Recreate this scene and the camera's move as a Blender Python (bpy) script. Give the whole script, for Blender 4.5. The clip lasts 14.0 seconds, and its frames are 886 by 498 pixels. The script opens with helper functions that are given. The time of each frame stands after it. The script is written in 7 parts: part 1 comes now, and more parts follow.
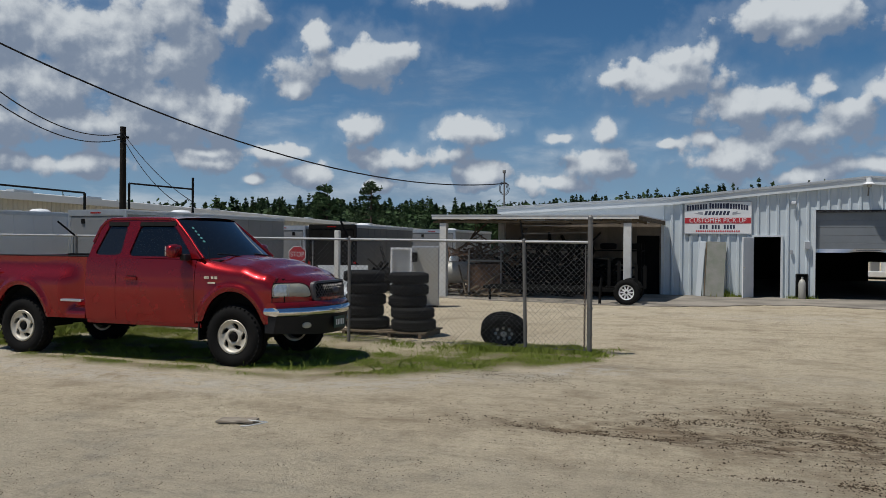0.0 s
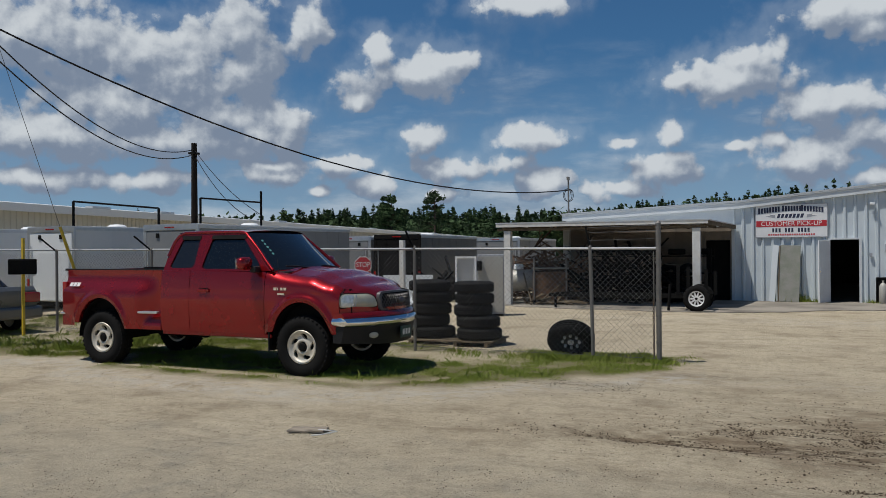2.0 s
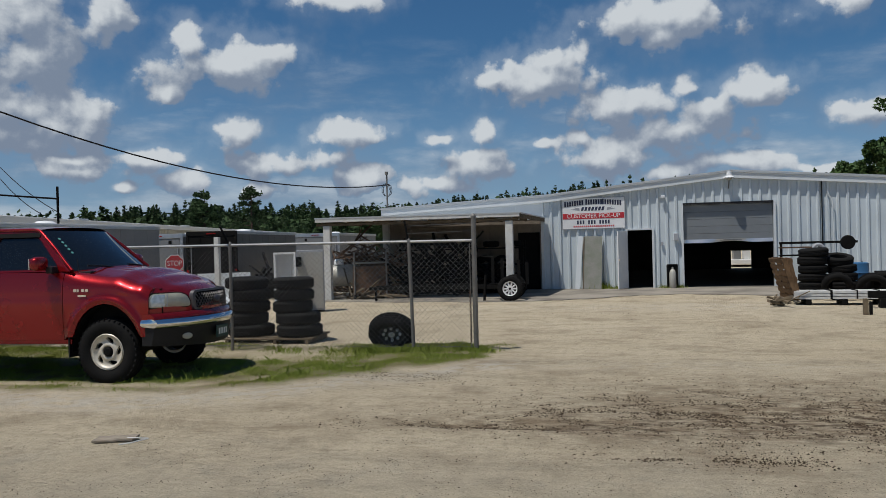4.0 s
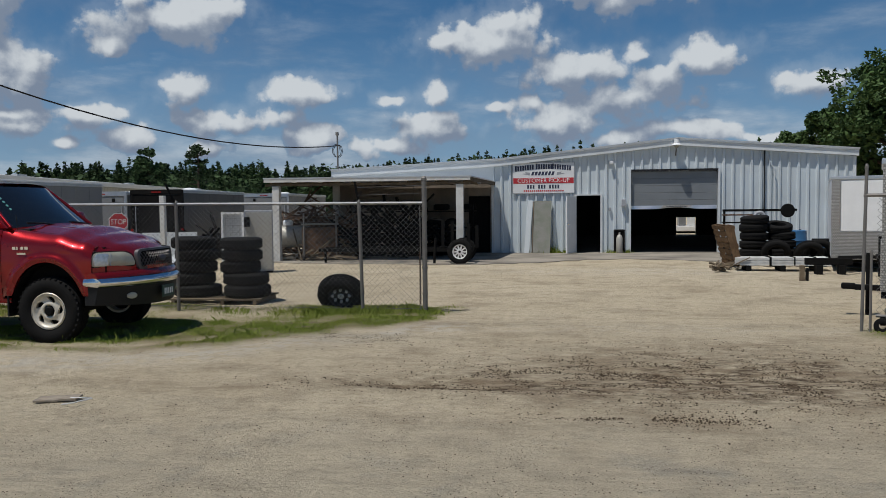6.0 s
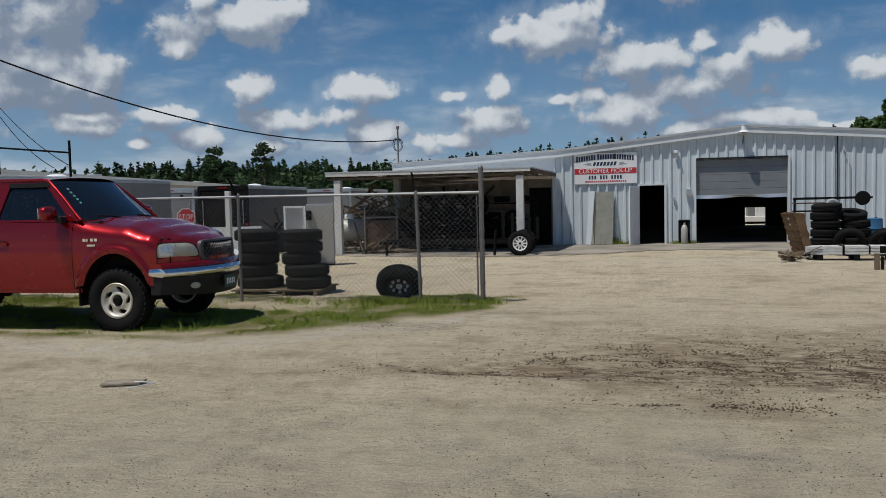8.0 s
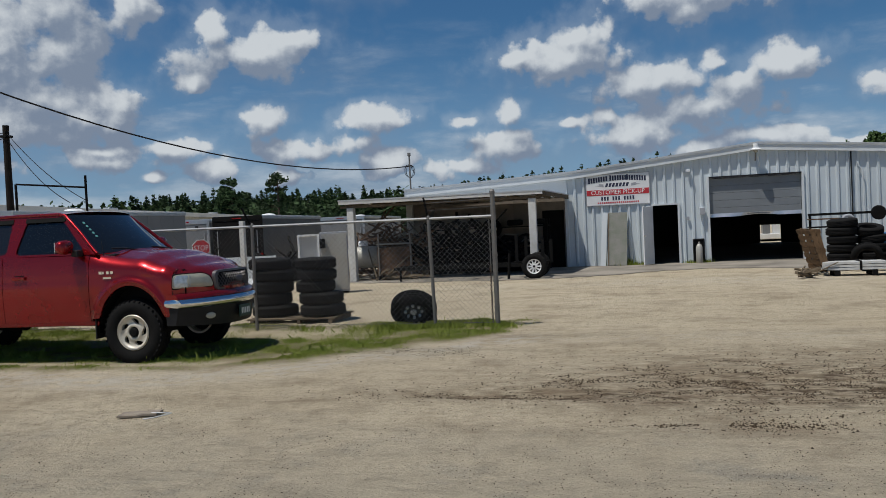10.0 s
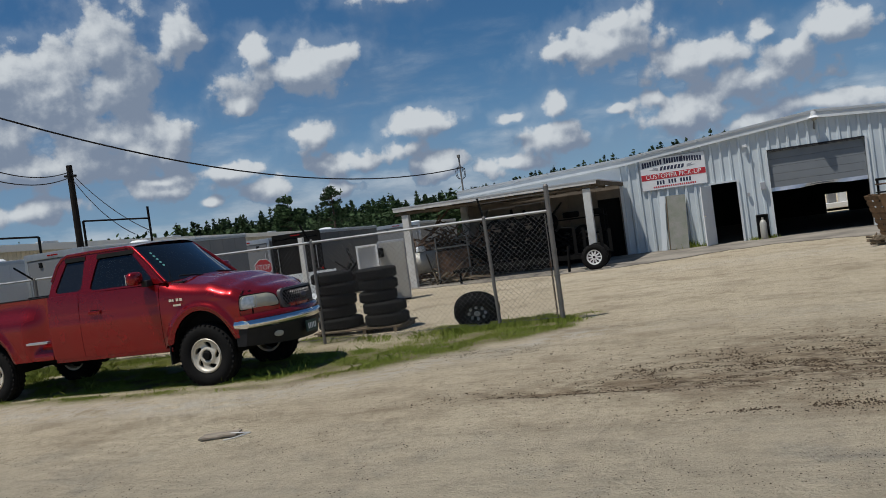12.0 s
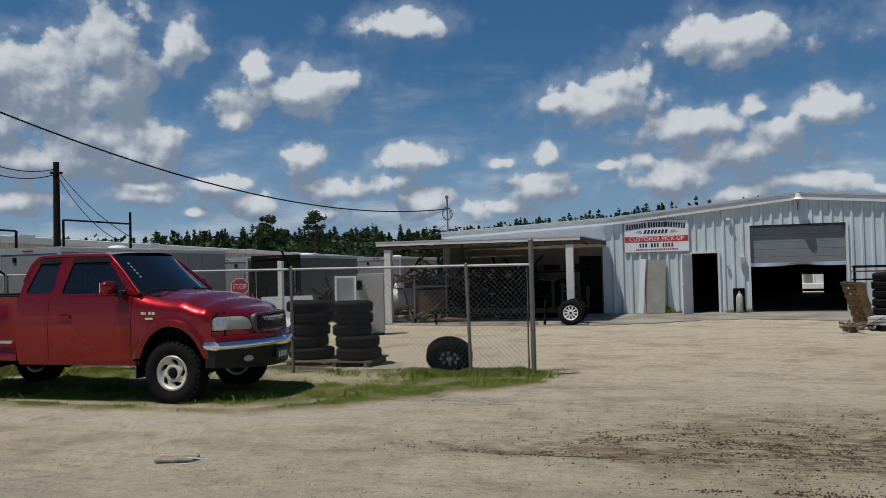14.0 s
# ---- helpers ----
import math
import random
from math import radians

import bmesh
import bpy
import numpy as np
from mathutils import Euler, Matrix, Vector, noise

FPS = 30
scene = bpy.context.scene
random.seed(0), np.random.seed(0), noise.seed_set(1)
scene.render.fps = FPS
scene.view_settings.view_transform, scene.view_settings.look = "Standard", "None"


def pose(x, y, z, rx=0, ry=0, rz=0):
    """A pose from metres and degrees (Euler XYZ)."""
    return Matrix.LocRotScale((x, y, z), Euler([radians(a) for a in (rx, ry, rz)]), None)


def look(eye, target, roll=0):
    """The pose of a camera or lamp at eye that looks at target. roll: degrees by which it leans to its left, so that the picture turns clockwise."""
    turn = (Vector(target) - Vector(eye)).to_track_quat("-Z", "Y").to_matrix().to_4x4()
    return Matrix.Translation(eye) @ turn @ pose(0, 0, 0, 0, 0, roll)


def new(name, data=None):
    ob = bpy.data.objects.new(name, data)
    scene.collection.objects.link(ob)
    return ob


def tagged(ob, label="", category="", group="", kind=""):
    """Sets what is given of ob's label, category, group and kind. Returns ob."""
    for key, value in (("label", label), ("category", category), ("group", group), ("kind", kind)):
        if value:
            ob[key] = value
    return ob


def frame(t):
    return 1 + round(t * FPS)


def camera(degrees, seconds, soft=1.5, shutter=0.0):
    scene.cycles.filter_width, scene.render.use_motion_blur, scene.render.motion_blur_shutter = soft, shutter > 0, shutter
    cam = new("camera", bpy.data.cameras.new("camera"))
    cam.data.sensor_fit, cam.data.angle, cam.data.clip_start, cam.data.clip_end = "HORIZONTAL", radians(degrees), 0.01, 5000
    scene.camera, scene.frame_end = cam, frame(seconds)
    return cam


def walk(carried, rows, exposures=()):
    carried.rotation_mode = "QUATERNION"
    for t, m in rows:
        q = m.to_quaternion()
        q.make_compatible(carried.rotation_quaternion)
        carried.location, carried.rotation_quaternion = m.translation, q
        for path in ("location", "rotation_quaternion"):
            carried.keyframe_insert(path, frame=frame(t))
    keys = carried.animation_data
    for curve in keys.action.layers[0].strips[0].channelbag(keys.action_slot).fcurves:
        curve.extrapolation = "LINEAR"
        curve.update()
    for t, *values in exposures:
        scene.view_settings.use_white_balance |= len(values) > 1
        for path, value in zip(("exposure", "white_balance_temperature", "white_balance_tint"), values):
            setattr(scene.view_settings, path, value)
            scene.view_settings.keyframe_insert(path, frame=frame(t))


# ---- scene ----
cam = camera(57.86, 14.0, 0.8)
PATH = [
    (0, pose(-0.050, 0.005, 1.702, 89.576, -0.485, 19.500)),
    (0.5, pose(-0.064, -0.004, 1.702, 89.897, -0.452, 23.856)),
    (1, pose(-0.064, -0.006, 1.699, 90.009, 0.153, 23.751)),
    (1.5, pose(-0.059, -0.008, 1.703, 90.110, 0.486, 24.059)),
    (2, pose(-0.063, 0.002, 1.707, 90.184, 0.434, 24.065)),
    (2.5, pose(-0.065, 0.006, 1.707, 90.226, 0.408, 23.892)),
    (3, pose(-0.065, 0.000, 1.704, 90.224, 0.540, 23.617)),
    (3.5, pose(-0.030, -0.002, 1.696, 90.123, 1.653, 22.033)),
    (4, pose(-0.058, 0.016, 1.682, 89.658, 1.471, 11.260)),
    (4.2, pose(-0.100, 0.060, 1.691, 89.196, 1.344, 8.911)),
    (6.5, pose(-0.008, -0.014, 1.663, 86.550, 0.604, 7.727)),
    (7, pose(0.033, 0.006, 1.607, 86.237, 0.580, 7.753)),
    (7.5, pose(0.039, 0.025, 1.586, 86.278, 0.674, 8.520)),
    (8, pose(0.040, 0.032, 1.593, 86.647, 1.319, 12.242)),
    (8.2, pose(0.083, 0.007, 1.573, 86.883, 1.950, 13.034)),
    (10.5, pose(0.049, 0.030, 1.591, 88.697, 3.311, 13.395)),
    (11, pose(0.042, 0.019, 1.602, 88.722, 6.095, 15.842)),
    (11.5, pose(0.051, 0.016, 1.602, 88.859, 7.275, 17.250)),
    (12, pose(0.048, 0.023, 1.602, 88.897, 7.799, 17.200)),
    (12.5, pose(0.044, 0.024, 1.609, 89.249, 7.781, 17.047)),
    (13, pose(0.043, 0.027, 1.610, 90.028, 7.525, 16.950)),
    (13.5, pose(0.034, 0.038, 1.639, 90.326, 6.600, 16.467)),
    (14, pose(0.028, 0.008, 1.697, 91.421, 1.475, 15.726)),
]
walk(cam, PATH)

# ---- sun, sky and clouds ----
SUN_WAY = Vector((0.28, 0.27, -1.0)).normalized()
sun = new("sun", bpy.data.lights.new("sun", "SUN"))
sun.data.energy, sun.data.angle, sun.data.color = 4.1, radians(0.53), (0.985, 0.955, 0.905)
sun.matrix_world = look((0, 0, 30), Vector((0, 0, 30)) + SUN_WAY)

# cumulus lumps: bearing, height over the horizon, half width, half height, in degrees
CLOUD_TOWER = [
    (-50.7, 13.8, 5.8, 3.5), (-44.6, 13.1, 4.1, 2.8), (-41.7, 12.0, 5.3, 4.3), (-38.3, 14.8, 3.6, 3.8), (-38.0, 12.2, 2.9, 3.0),
    (-45.3, 9.6, 7.3, 3.3), (-39.1, 9.2, 5.3, 2.3), (-35.1, 9.1, 2.3, 2.3), (-50.1, 7.6, 8.3, 2.0), (-42.8, 7.3, 9.7, 1.5),
    (-33.7, 15.6, 1.7, 2.4),
]
CLOUDS_MIDDLE = [
    (-26.2, 12.4, 5.5, 1.9), (-28.3, 13.9, 1.9, 1.6), (-23.1, 13.3, 2.3, 1.6), (-29.8, 10.6, 1.2, 1.0), (-18.1, 17.0, 3.6, 1.2),
    (-3.8, 11.2, 5.0, 2.0), (-3.1, 12.5, 2.6, 1.6), (-7.5, 11.5, 1.2, 1.3), (1.2, 9.3, 5.8, 1.6), (9.8, 9.7, 3.5, 1.5),
    (5.6, 10.1, 1.3, 1.2), (5.1, 7.3, 4.7, 1.6), (7.1, 8.6, 2.9, 1.9),
]
CLOUDS_BANKED = [
    (0.6, 5.8, 4.8, 2.1), (-1.4, 6.8, 1.2, 0.9), (9.0, 5.0, 4.0, 0.9), (4.8, 14.8, 5.4, 1.8), (1.6, 15.2, 1.7, 1.3),
    (4.3, 13.9, 2.0, 1.7), (16.8, 7.7, 2.0, 1.2), (4.2, 4.4, 3.0, 0.9), (13.7, 4.3, 1.9, 0.5),
]
CLOUDS_SMALL = [
    (-25.6, 8.1, 1.9, 1.2), (-23.5, 6.0, 2.5, 1.2), (-17.6, 7.8, 3.2, 1.2), (-19.5, 6.4, 1.4, 1.0), (-17.0, 4.9, 2.4, 1.3),
    (-8.8, 5.7, 3.2, 1.4), (-8.1, 7.7, 1.4, 1.0), (-3.9, 6.8, 1.1, 0.6), (-11.6, 4.2, 3.2, 0.9), (-11.4, 7.4, 1.3, 0.5),
    (-35.0, 9.1, 1.8, 1.4), (-37.0, 8.4, 3.4, 1.5), (-36.0, 6.1, 2.4, 0.6), (-31.7, 6.3, 3.2, 0.9), (-34.2, 15.2, 1.4, 1.2),
    (-28.6, 4.7, 1.9, 1.2), (-32.9, 4.3, 1.5, 0.5), (-24.1, 3.9, 2.4, 0.8),
]
CLOUDS_AROUND = [
    (-36.1, 5.4, 3.9, 1.0), (-44.7, 4.8, 5.8, 0.9), (-51.1, 4.7, 4.4, 0.9), (16.0, 14.5, 3.5, 1.2),
    (70, 22, 9, 5), (-110, 25, 10, 5), (-80, 22, 9, 5), (150, 30, 12, 6), (40, 24, 8, 4),
]
LUMPS = CLOUD_TOWER + CLOUDS_MIDDLE + CLOUDS_BANKED + CLOUDS_SMALL + CLOUDS_AROUND


def cloud_group():
    g = bpy.data.node_groups.new("cloud_lumps", "ShaderNodeTree")
    g.interface.new_socket("Vector", in_out="INPUT", socket_type="NodeSocketVector")
    g.interface.new_socket("Value", in_out="OUTPUT", socket_type="NodeSocketFloat")
    n, l = g.nodes, g.links
    a, z = n.new("NodeGroupInput"), n.new("NodeGroupOutput")
    last = None
    for bearing, height, w, h in LUMPS:
        s = n.new("ShaderNodeVectorMath"); s.operation = "SUBTRACT"; s.inputs[1].default_value = (bearing, height, 0)
        m = n.new("ShaderNodeVectorMath"); m.operation = "MULTIPLY"; m.inputs[1].default_value = (1 / w, 1 / h, 0)
        d = n.new("ShaderNodeVectorMath"); d.operation = "LENGTH"
        l.new(a.outputs[0], s.inputs[0]); l.new(s.outputs[0], m.inputs[0]); l.new(m.outputs[0], d.inputs[0])
        if last is None:
            last = d.outputs["Value"]
        else:
            k = n.new("ShaderNodeMath"); k.operation = "SMOOTH_MIN"; k.inputs[2].default_value = 0.45
            l.new(last, k.inputs[0]); l.new(d.outputs["Value"], k.inputs[1])
            last = k.outputs[0]
    e = n.new("ShaderNodeMath"); e.operation = "SUBTRACT"; e.inputs[0].default_value = 1.0
    l.new(last, e.inputs[1]); l.new(e.outputs[0], z.inputs[0])
    return g


def make_world():
    w = bpy.data.worlds.new("sky")
    scene.world = w
    w.use_nodes = True
    n, l = w.node_tree.nodes, w.node_tree.links
    n.clear()

    def nd(kind, **kw):
        o = n.new(kind)
        for k, v in kw.items():
            if k == "op":
                o.operation = v
            else:
                o.inputs[int(k[1:])].default_value = v
        return o

    def M(op, a, b=None, c=None, clamp=False):
        o = n.new("ShaderNodeMath"); o.operation = op; o.use_clamp = clamp
        for i, v in enumerate((a, b, c)):
            if v is None:
                continue
            if isinstance(v, (int, float)):
                o.inputs[i].default_value = v
            else:
                l.new(v, o.inputs[i])
        return o.outputs[0]

    def V(op, a, b):
        o = n.new("ShaderNodeVectorMath"); o.operation = op
        for i, v in enumerate((a, b)):
            if isinstance(v, tuple):
                o.inputs[i].default_value = v
            else:
                l.new(v, o.inputs[i])
        return o.outputs[0]

    def ramp(v, lo, hi):
        o = n.new("ShaderNodeMapRange"); o.interpolation_type = "SMOOTHSTEP"
        l.new(v, o.inputs[0]); o.inputs[1].default_value = lo; o.inputs[2].default_value = hi
        return o.outputs[0]

    def mix(f, a, b):
        o = n.new("ShaderNodeMix"); o.data_type = "RGBA"
        l.new(f, o.inputs[0])
        for i, v in ((6, a), (7, b)):
            if isinstance(v, tuple):
                o.inputs[i].default_value = (*v, 1)
            else:
                l.new(v, o.inputs[i])
        return o.outputs[2]

    def noise_node(vec, scale, detail, rough=0.55):
        o = n.new("ShaderNodeTexNoise"); o.inputs["Scale"].default_value = scale
        o.inputs["Detail"].default_value = detail; o.inputs["Roughness"].default_value = rough
        l.new(vec, o.inputs["Vector"])
        return o

    tc = n.new("ShaderNodeTexCoord")
    sep = n.new("ShaderNodeSeparateXYZ"); l.new(tc.outputs["Generated"], sep.inputs[0])
    az = M("MULTIPLY", M("ARCTAN2", sep.outputs[0], sep.outputs[1]), 57.2958)
    el = M("MULTIPLY", M("ARCSINE", sep.outputs[2]), 57.2958)
    P = n.new("ShaderNodeCombineXYZ"); l.new(az, P.inputs[0]); l.new(el, P.inputs[1])
    P = P.outputs[0]
    n1 = noise_node(P, 0.16, 3.0)
    w1 = V("MULTIPLY", V("SUBTRACT", n1.outputs["Color"], (0.5, 0.5, 0.5)), (2.4, 1.8, 0))
    grp = cloud_group()

    def field(vec):
        o = n.new("ShaderNodeGroup"); o.node_tree = grp
        l.new(vec, o.inputs[0])
        return o.outputs[0]

    def cells(vec, scale, smooth):
        o = n.new("ShaderNodeTexVoronoi"); o.feature = "SMOOTH_F1"
        o.inputs["Scale"].default_value = scale; o.inputs["Smoothness"].default_value = smooth
        l.new(vec, o.inputs["Vector"])
        return o.outputs["Distance"]

    def puff(vec):
        """The lumps roughened by billows of three sizes."""
        a_ = noise_node(vec, 0.34, 9.0, 0.56)
        curl_ = noise_node(vec, 0.9, 4.0, 0.6)
        bent = V("ADD", vec, V("MULTIPLY", V("SUBTRACT", curl_.outputs["Color"], (0.5, 0.5, 0.5)), (1.3, 1.3, 0)))
        big = M("MULTIPLY", M("SUBTRACT", 0.46, cells(bent, 0.42, 0.5)), 0.75)
        small = M("MULTIPLY", M("SUBTRACT", 0.42, cells(bent, 1.15, 0.5)), 0.42)
        r_ = M("MULTIPLY", M("SUBTRACT", a_.outputs[0], 0.49), 2.1)
        return M("ADD", M("ADD", field(V("ADD", vec, w1)), r_), M("ADD", big, small))

    f1 = puff(P)
    f2 = puff(V("ADD", P, (-0.30, 0.55, 0)))
    g1 = field(V("ADD", P, w1))
    g2 = field(V("ADD", V("ADD", P, w1), (-0.6, 1.7, 0)))
    # thin cloud banks along the horizon and clouds all round, outside the placed lumps too
    bank = noise_node(V("MULTIPLY", P, (0.055, 0.20, 1)), 1.0, 8.0, 0.58)
    bank_up = noise_node(V("MULTIPLY", V("ADD", P, (-0.6, 1.1, 0)), (0.055, 0.20, 1)), 1.0, 8.0, 0.58)
    low = M("SUBTRACT", 1.0, ramp(el, 5.0, 19.0))
    far = ramp(M("ABSOLUTE", M("ADD", az, 14.0)), 48.0, 70.0)
    amount = M("MAXIMUM", M("MULTIPLY", low, 0.9), M("MULTIPLY", far, 0.30))
    b1 = M("SUBTRACT", M("ADD", bank.outputs[0], M("MULTIPLY", amount, 0.13)), 0.58)
    thin = M("MULTIPLY", ramp(b1, -0.06, 0.20), M("MULTIPLY", amount, 0.72))
    veil = M("MULTIPLY", ramp(f1, -0.85, 0.15), 0.20)
    body = M("MAXIMUM", ramp(f1, -0.06, 0.40), veil)
    cover = M("MAXIMUM", body, thin)
    litA = M("ADD", M("MULTIPLY", M("SUBTRACT", f1, f2), 0.66), 0.27)
    litA = M("ADD", litA, M("MULTIPLY", M("SUBTRACT", g1, g2), 0.66))
    curl = noise_node(V("ADD", P, w1), 0.55, 8.0, 0.6)
    litA = M("ADD", litA, M("MULTIPLY", M("SUBTRACT", curl.outputs[0], 0.52), 0.9), clamp=True)
    litB = M("ADD", M("MULTIPLY", M("SUBTRACT", bank.outputs[0], bank_up.outputs[0]), 3.5), 0.46, clamp=True)
    pick = M("DIVIDE", body, M("ADD", M("MAXIMUM", body, thin), 0.001), clamp=True)
    lm = n.new("ShaderNodeMix"); lm.data_type = "FLOAT"
    l.new(pick, lm.inputs[0]); l.new(litB, lm.inputs[2]); l.new(litA, lm.inputs[3])
    white = mix(ramp(lm.outputs[0], 0.0, 1.0), (0.19, 0.24, 0.325), (0.57, 0.61, 0.645))
    sky = n.new("ShaderNodeTexSky"); sky.sky_type = "NISHITA"; sky.sun_disc = False
    sky.sun_elevation, sky.sun_rotation = radians(71), radians(234)
    sky.air_density, sky.dust_density, sky.ozone_density = 1.0, 0.3, 3.0
    gain = V("MULTIPLY", sky.outputs[0], (SKY * 0.56, SKY, SKY * 1.30))
    # pale haze low over the horizon
    haze = M("MULTIPLY", M("SUBTRACT", 1.0, ramp(el, 0.0, 14.0)), 0.60)
    col = mix(cover, mix(haze, gain, (0.235, 0.335, 0.51)), white)
    bg = n.new("ShaderNodeBackground"); bg.inputs[1].default_value = 1.0
    l.new(col, bg.inputs[0])
    out = n.new("ShaderNodeOutputWorld"); l.new(bg.outputs[0], out.inputs[0])


SKY = 0.045
make_world()


# ---- materials ----
def mat(name, col, rough=0.6, metal=0.0, var=0.25, scale=4.0, fine=40.0, bump=0.15, coat=0.0, tint=None, spec=None, island=0.0):
    """A surface with broad stains, fine grain and relief, in metres."""
    m = bpy.data.materials.new(name)
    m.use_nodes = True
    n, l = m.node_tree.nodes, m.node_tree.links
    p = n["Principled BSDF"]
    tc = n.new("ShaderNodeTexCoord")
    a = n.new("ShaderNodeTexNoise"); a.inputs["Scale"].default_value = scale; a.inputs["Detail"].default_value = 6
    b = n.new("ShaderNodeTexNoise"); b.inputs["Scale"].default_value = fine; b.inputs["Detail"].default_value = 4
    l.new(tc.outputs["Object"], a.inputs["Vector"]); l.new(tc.outputs["Object"], b.inputs["Vector"])
    dark = tint or tuple(c * 0.55 for c in col)
    r = n.new("ShaderNodeMapRange"); r.inputs[1].default_value = 0.38; r.inputs[2].default_value = 0.68
    r.inputs[3].default_value = 0.0; r.inputs[4].default_value = min(1.0, var * 2)
    l.new(a.outputs[0], r.inputs[0])
    mx = n.new("ShaderNodeMix"); mx.data_type = "RGBA"
    mx.inputs[6].default_value = (*col, 1); mx.inputs[7].default_value = (*dark, 1)
    l.new(r.outputs[0], mx.inputs[0])
    r2 = n.new("ShaderNodeMapRange"); r2.inputs[3].default_value = 1 - var * 0.6; r2.inputs[4].default_value = 1 + var * 0.6
    l.new(b.outputs[0], r2.inputs[0])
    val = r2.outputs[0]
    if island:
        oi = n.new("ShaderNodeObjectInfo"); ge = n.new("ShaderNodeNewGeometry")
        ad = n.new("ShaderNodeMath"); ad.operation = "ADD"
        l.new(oi.outputs["Random"], ad.inputs[0]); l.new(ge.outputs["Random Per Island"], ad.inputs[1])
        ri = n.new("ShaderNodeMapRange"); ri.inputs[2].default_value = 2.0
        ri.inputs[3].default_value = 1 - island; ri.inputs[4].default_value = 1 + island
        l.new(ad.outputs[0], ri.inputs[0])
        mu = n.new("ShaderNodeMath"); mu.operation = "MULTIPLY"
        l.new(val, mu.inputs[0]); l.new(ri.outputs[0], mu.inputs[1])
        val = mu.outputs[0]
    sc = n.new("ShaderNodeVectorMath"); sc.operation = "SCALE"
    l.new(mx.outputs[2], sc.inputs[0]); l.new(val, sc.inputs["Scale"])
    l.new(sc.outputs[0], p.inputs["Base Color"])
    p.inputs["Metallic"].default_value = metal
    rr = n.new("ShaderNodeMapRange"); rr.inputs[3].default_value = max(0.02, rough - 0.08); rr.inputs[4].default_value = min(1, rough + 0.08)
    l.new(a.outputs[0], rr.inputs[0]); l.new(rr.outputs[0], p.inputs["Roughness"])
    if coat:
        p.inputs["Coat Weight"].default_value = coat
        p.inputs["Coat Roughness"].default_value = 0.03
    if spec is not None:
        p.inputs["Specular IOR Level"].default_value = spec
    if bump:
        bm_ = n.new("ShaderNodeBump"); bm_.inputs["Strength"].default_value = bump; bm_.inputs["Distance"].default_value = 0.01
        l.new(b.outputs[0], bm_.inputs["Height"]); l.new(bm_.outputs[0], p.inputs["Normal"])
    return m


def glass_mat(name, col=(0.012, 0.015, 0.018), rough=0.03, alpha_mix=0.45):
    m = bpy.data.materials.new(name)
    m.use_nodes = True
    n, l = m.node_tree.nodes, m.node_tree.links
    n.clear()
    t = n.new("ShaderNodeBsdfTransparent"); t.inputs[0].default_value = (0.22, 0.27, 0.29, 1)
    g = n.new("ShaderNodeBsdfGlossy"); g.inputs["Roughness"].default_value = rough
    g.inputs["Color"].default_value = (0.9, 0.95, 1, 1)
    d = n.new("ShaderNodeBsdfDiffuse"); d.inputs[0].default_value = (*col, 1)
    f = n.new("ShaderNodeFresnel"); f.inputs[0].default_value = 1.5
    m1 = n.new("ShaderNodeMixShader"); m1.inputs[0].default_value = alpha_mix
    l.new(t.outputs[0], m1.inputs[1]); l.new(d.outputs[0], m1.inputs[2])
    m2 = n.new("ShaderNodeMixShader")
    l.new(f.outputs[0], m2.inputs[0]); l.new(m1.outputs[0], m2.inputs[1]); l.new(g.outputs[0], m2.inputs[2])
    o = n.new("ShaderNodeOutputMaterial"); l.new(m2.outputs[0], o.inputs[0])
    return m


RED = mat("red_paint", (0.245, 0.0070, 0.0090), 0.26, 0.62, 0.10, 2.5, 60, 0.0, coat=0.8, tint=(0.205, 0.0060, 0.0075), spec=0.1)
CHROME = mat("chrome", (0.75, 0.75, 0.76), 0.10, 1.0, 0.06, 6, 50, 0.0)
ALLOY = mat("cast_alloy", (0.62, 0.57, 0.47), 0.42, 0.2, 0.18, 9, 60, 0.05)
BLACKP = mat("black_plastic", (0.012, 0.012, 0.013), 0.55, 0, 0.25, 5, 90, 0.2, spec=0.3)
DARKIN = mat("dark_interior", (0.03, 0.03, 0.033), 0.8, 0, 0.25, 5, 60, 0.1, spec=0.12)
UNDER = mat("chassis_black", (0.008, 0.0078, 0.0075), 0.8, 0, 0.3, 6, 60, 0.2, spec=0.12)
RUBBER = mat("tyre_rubber", (0.009, 0.009, 0.009), 0.85, 0, 0.35, 7, 70, 0.35, tint=(0.014, 0.013, 0.012), island=0.2, spec=0.12)
LENS = mat("lamp_lens", (0.40, 0.385, 0.31), 0.22, 0, 0.12, 12, 50, 0.0, coat=0.6)
AMBER = mat("amber_lens", (0.55, 0.30, 0.12), 0.2, 0, 0.1, 12, 50, 0.0, coat=0.5)
REDLENS = mat("red_lens", (0.35, 0.015, 0.012), 0.2, 0, 0.15, 12, 50, 0.0, coat=0.5)
GLASS = glass_mat("tinted_glass")
GLASSD = glass_mat("dark_glass", (0.012, 0.013, 0.015), 0.03, 0.9)
GALV = mat("galvanised_steel", (0.165, 0.157, 0.143), 0.55, 0.4, 0.25, 5, 70, 0.1, tint=(0.24, 0.22, 0.20))
WIRE = mat("fence_wire", (0.17, 0.17, 0.17), 0.55, 0.5, 0.2, 5, 50, 0.0)
WHITEWALL = mat("white_painted_steel", (0.57, 0.63, 0.66), 0.42, 0.0, 0.14, 0.9, 30, 0.05, tint=(0.36, 0.37, 0.36))
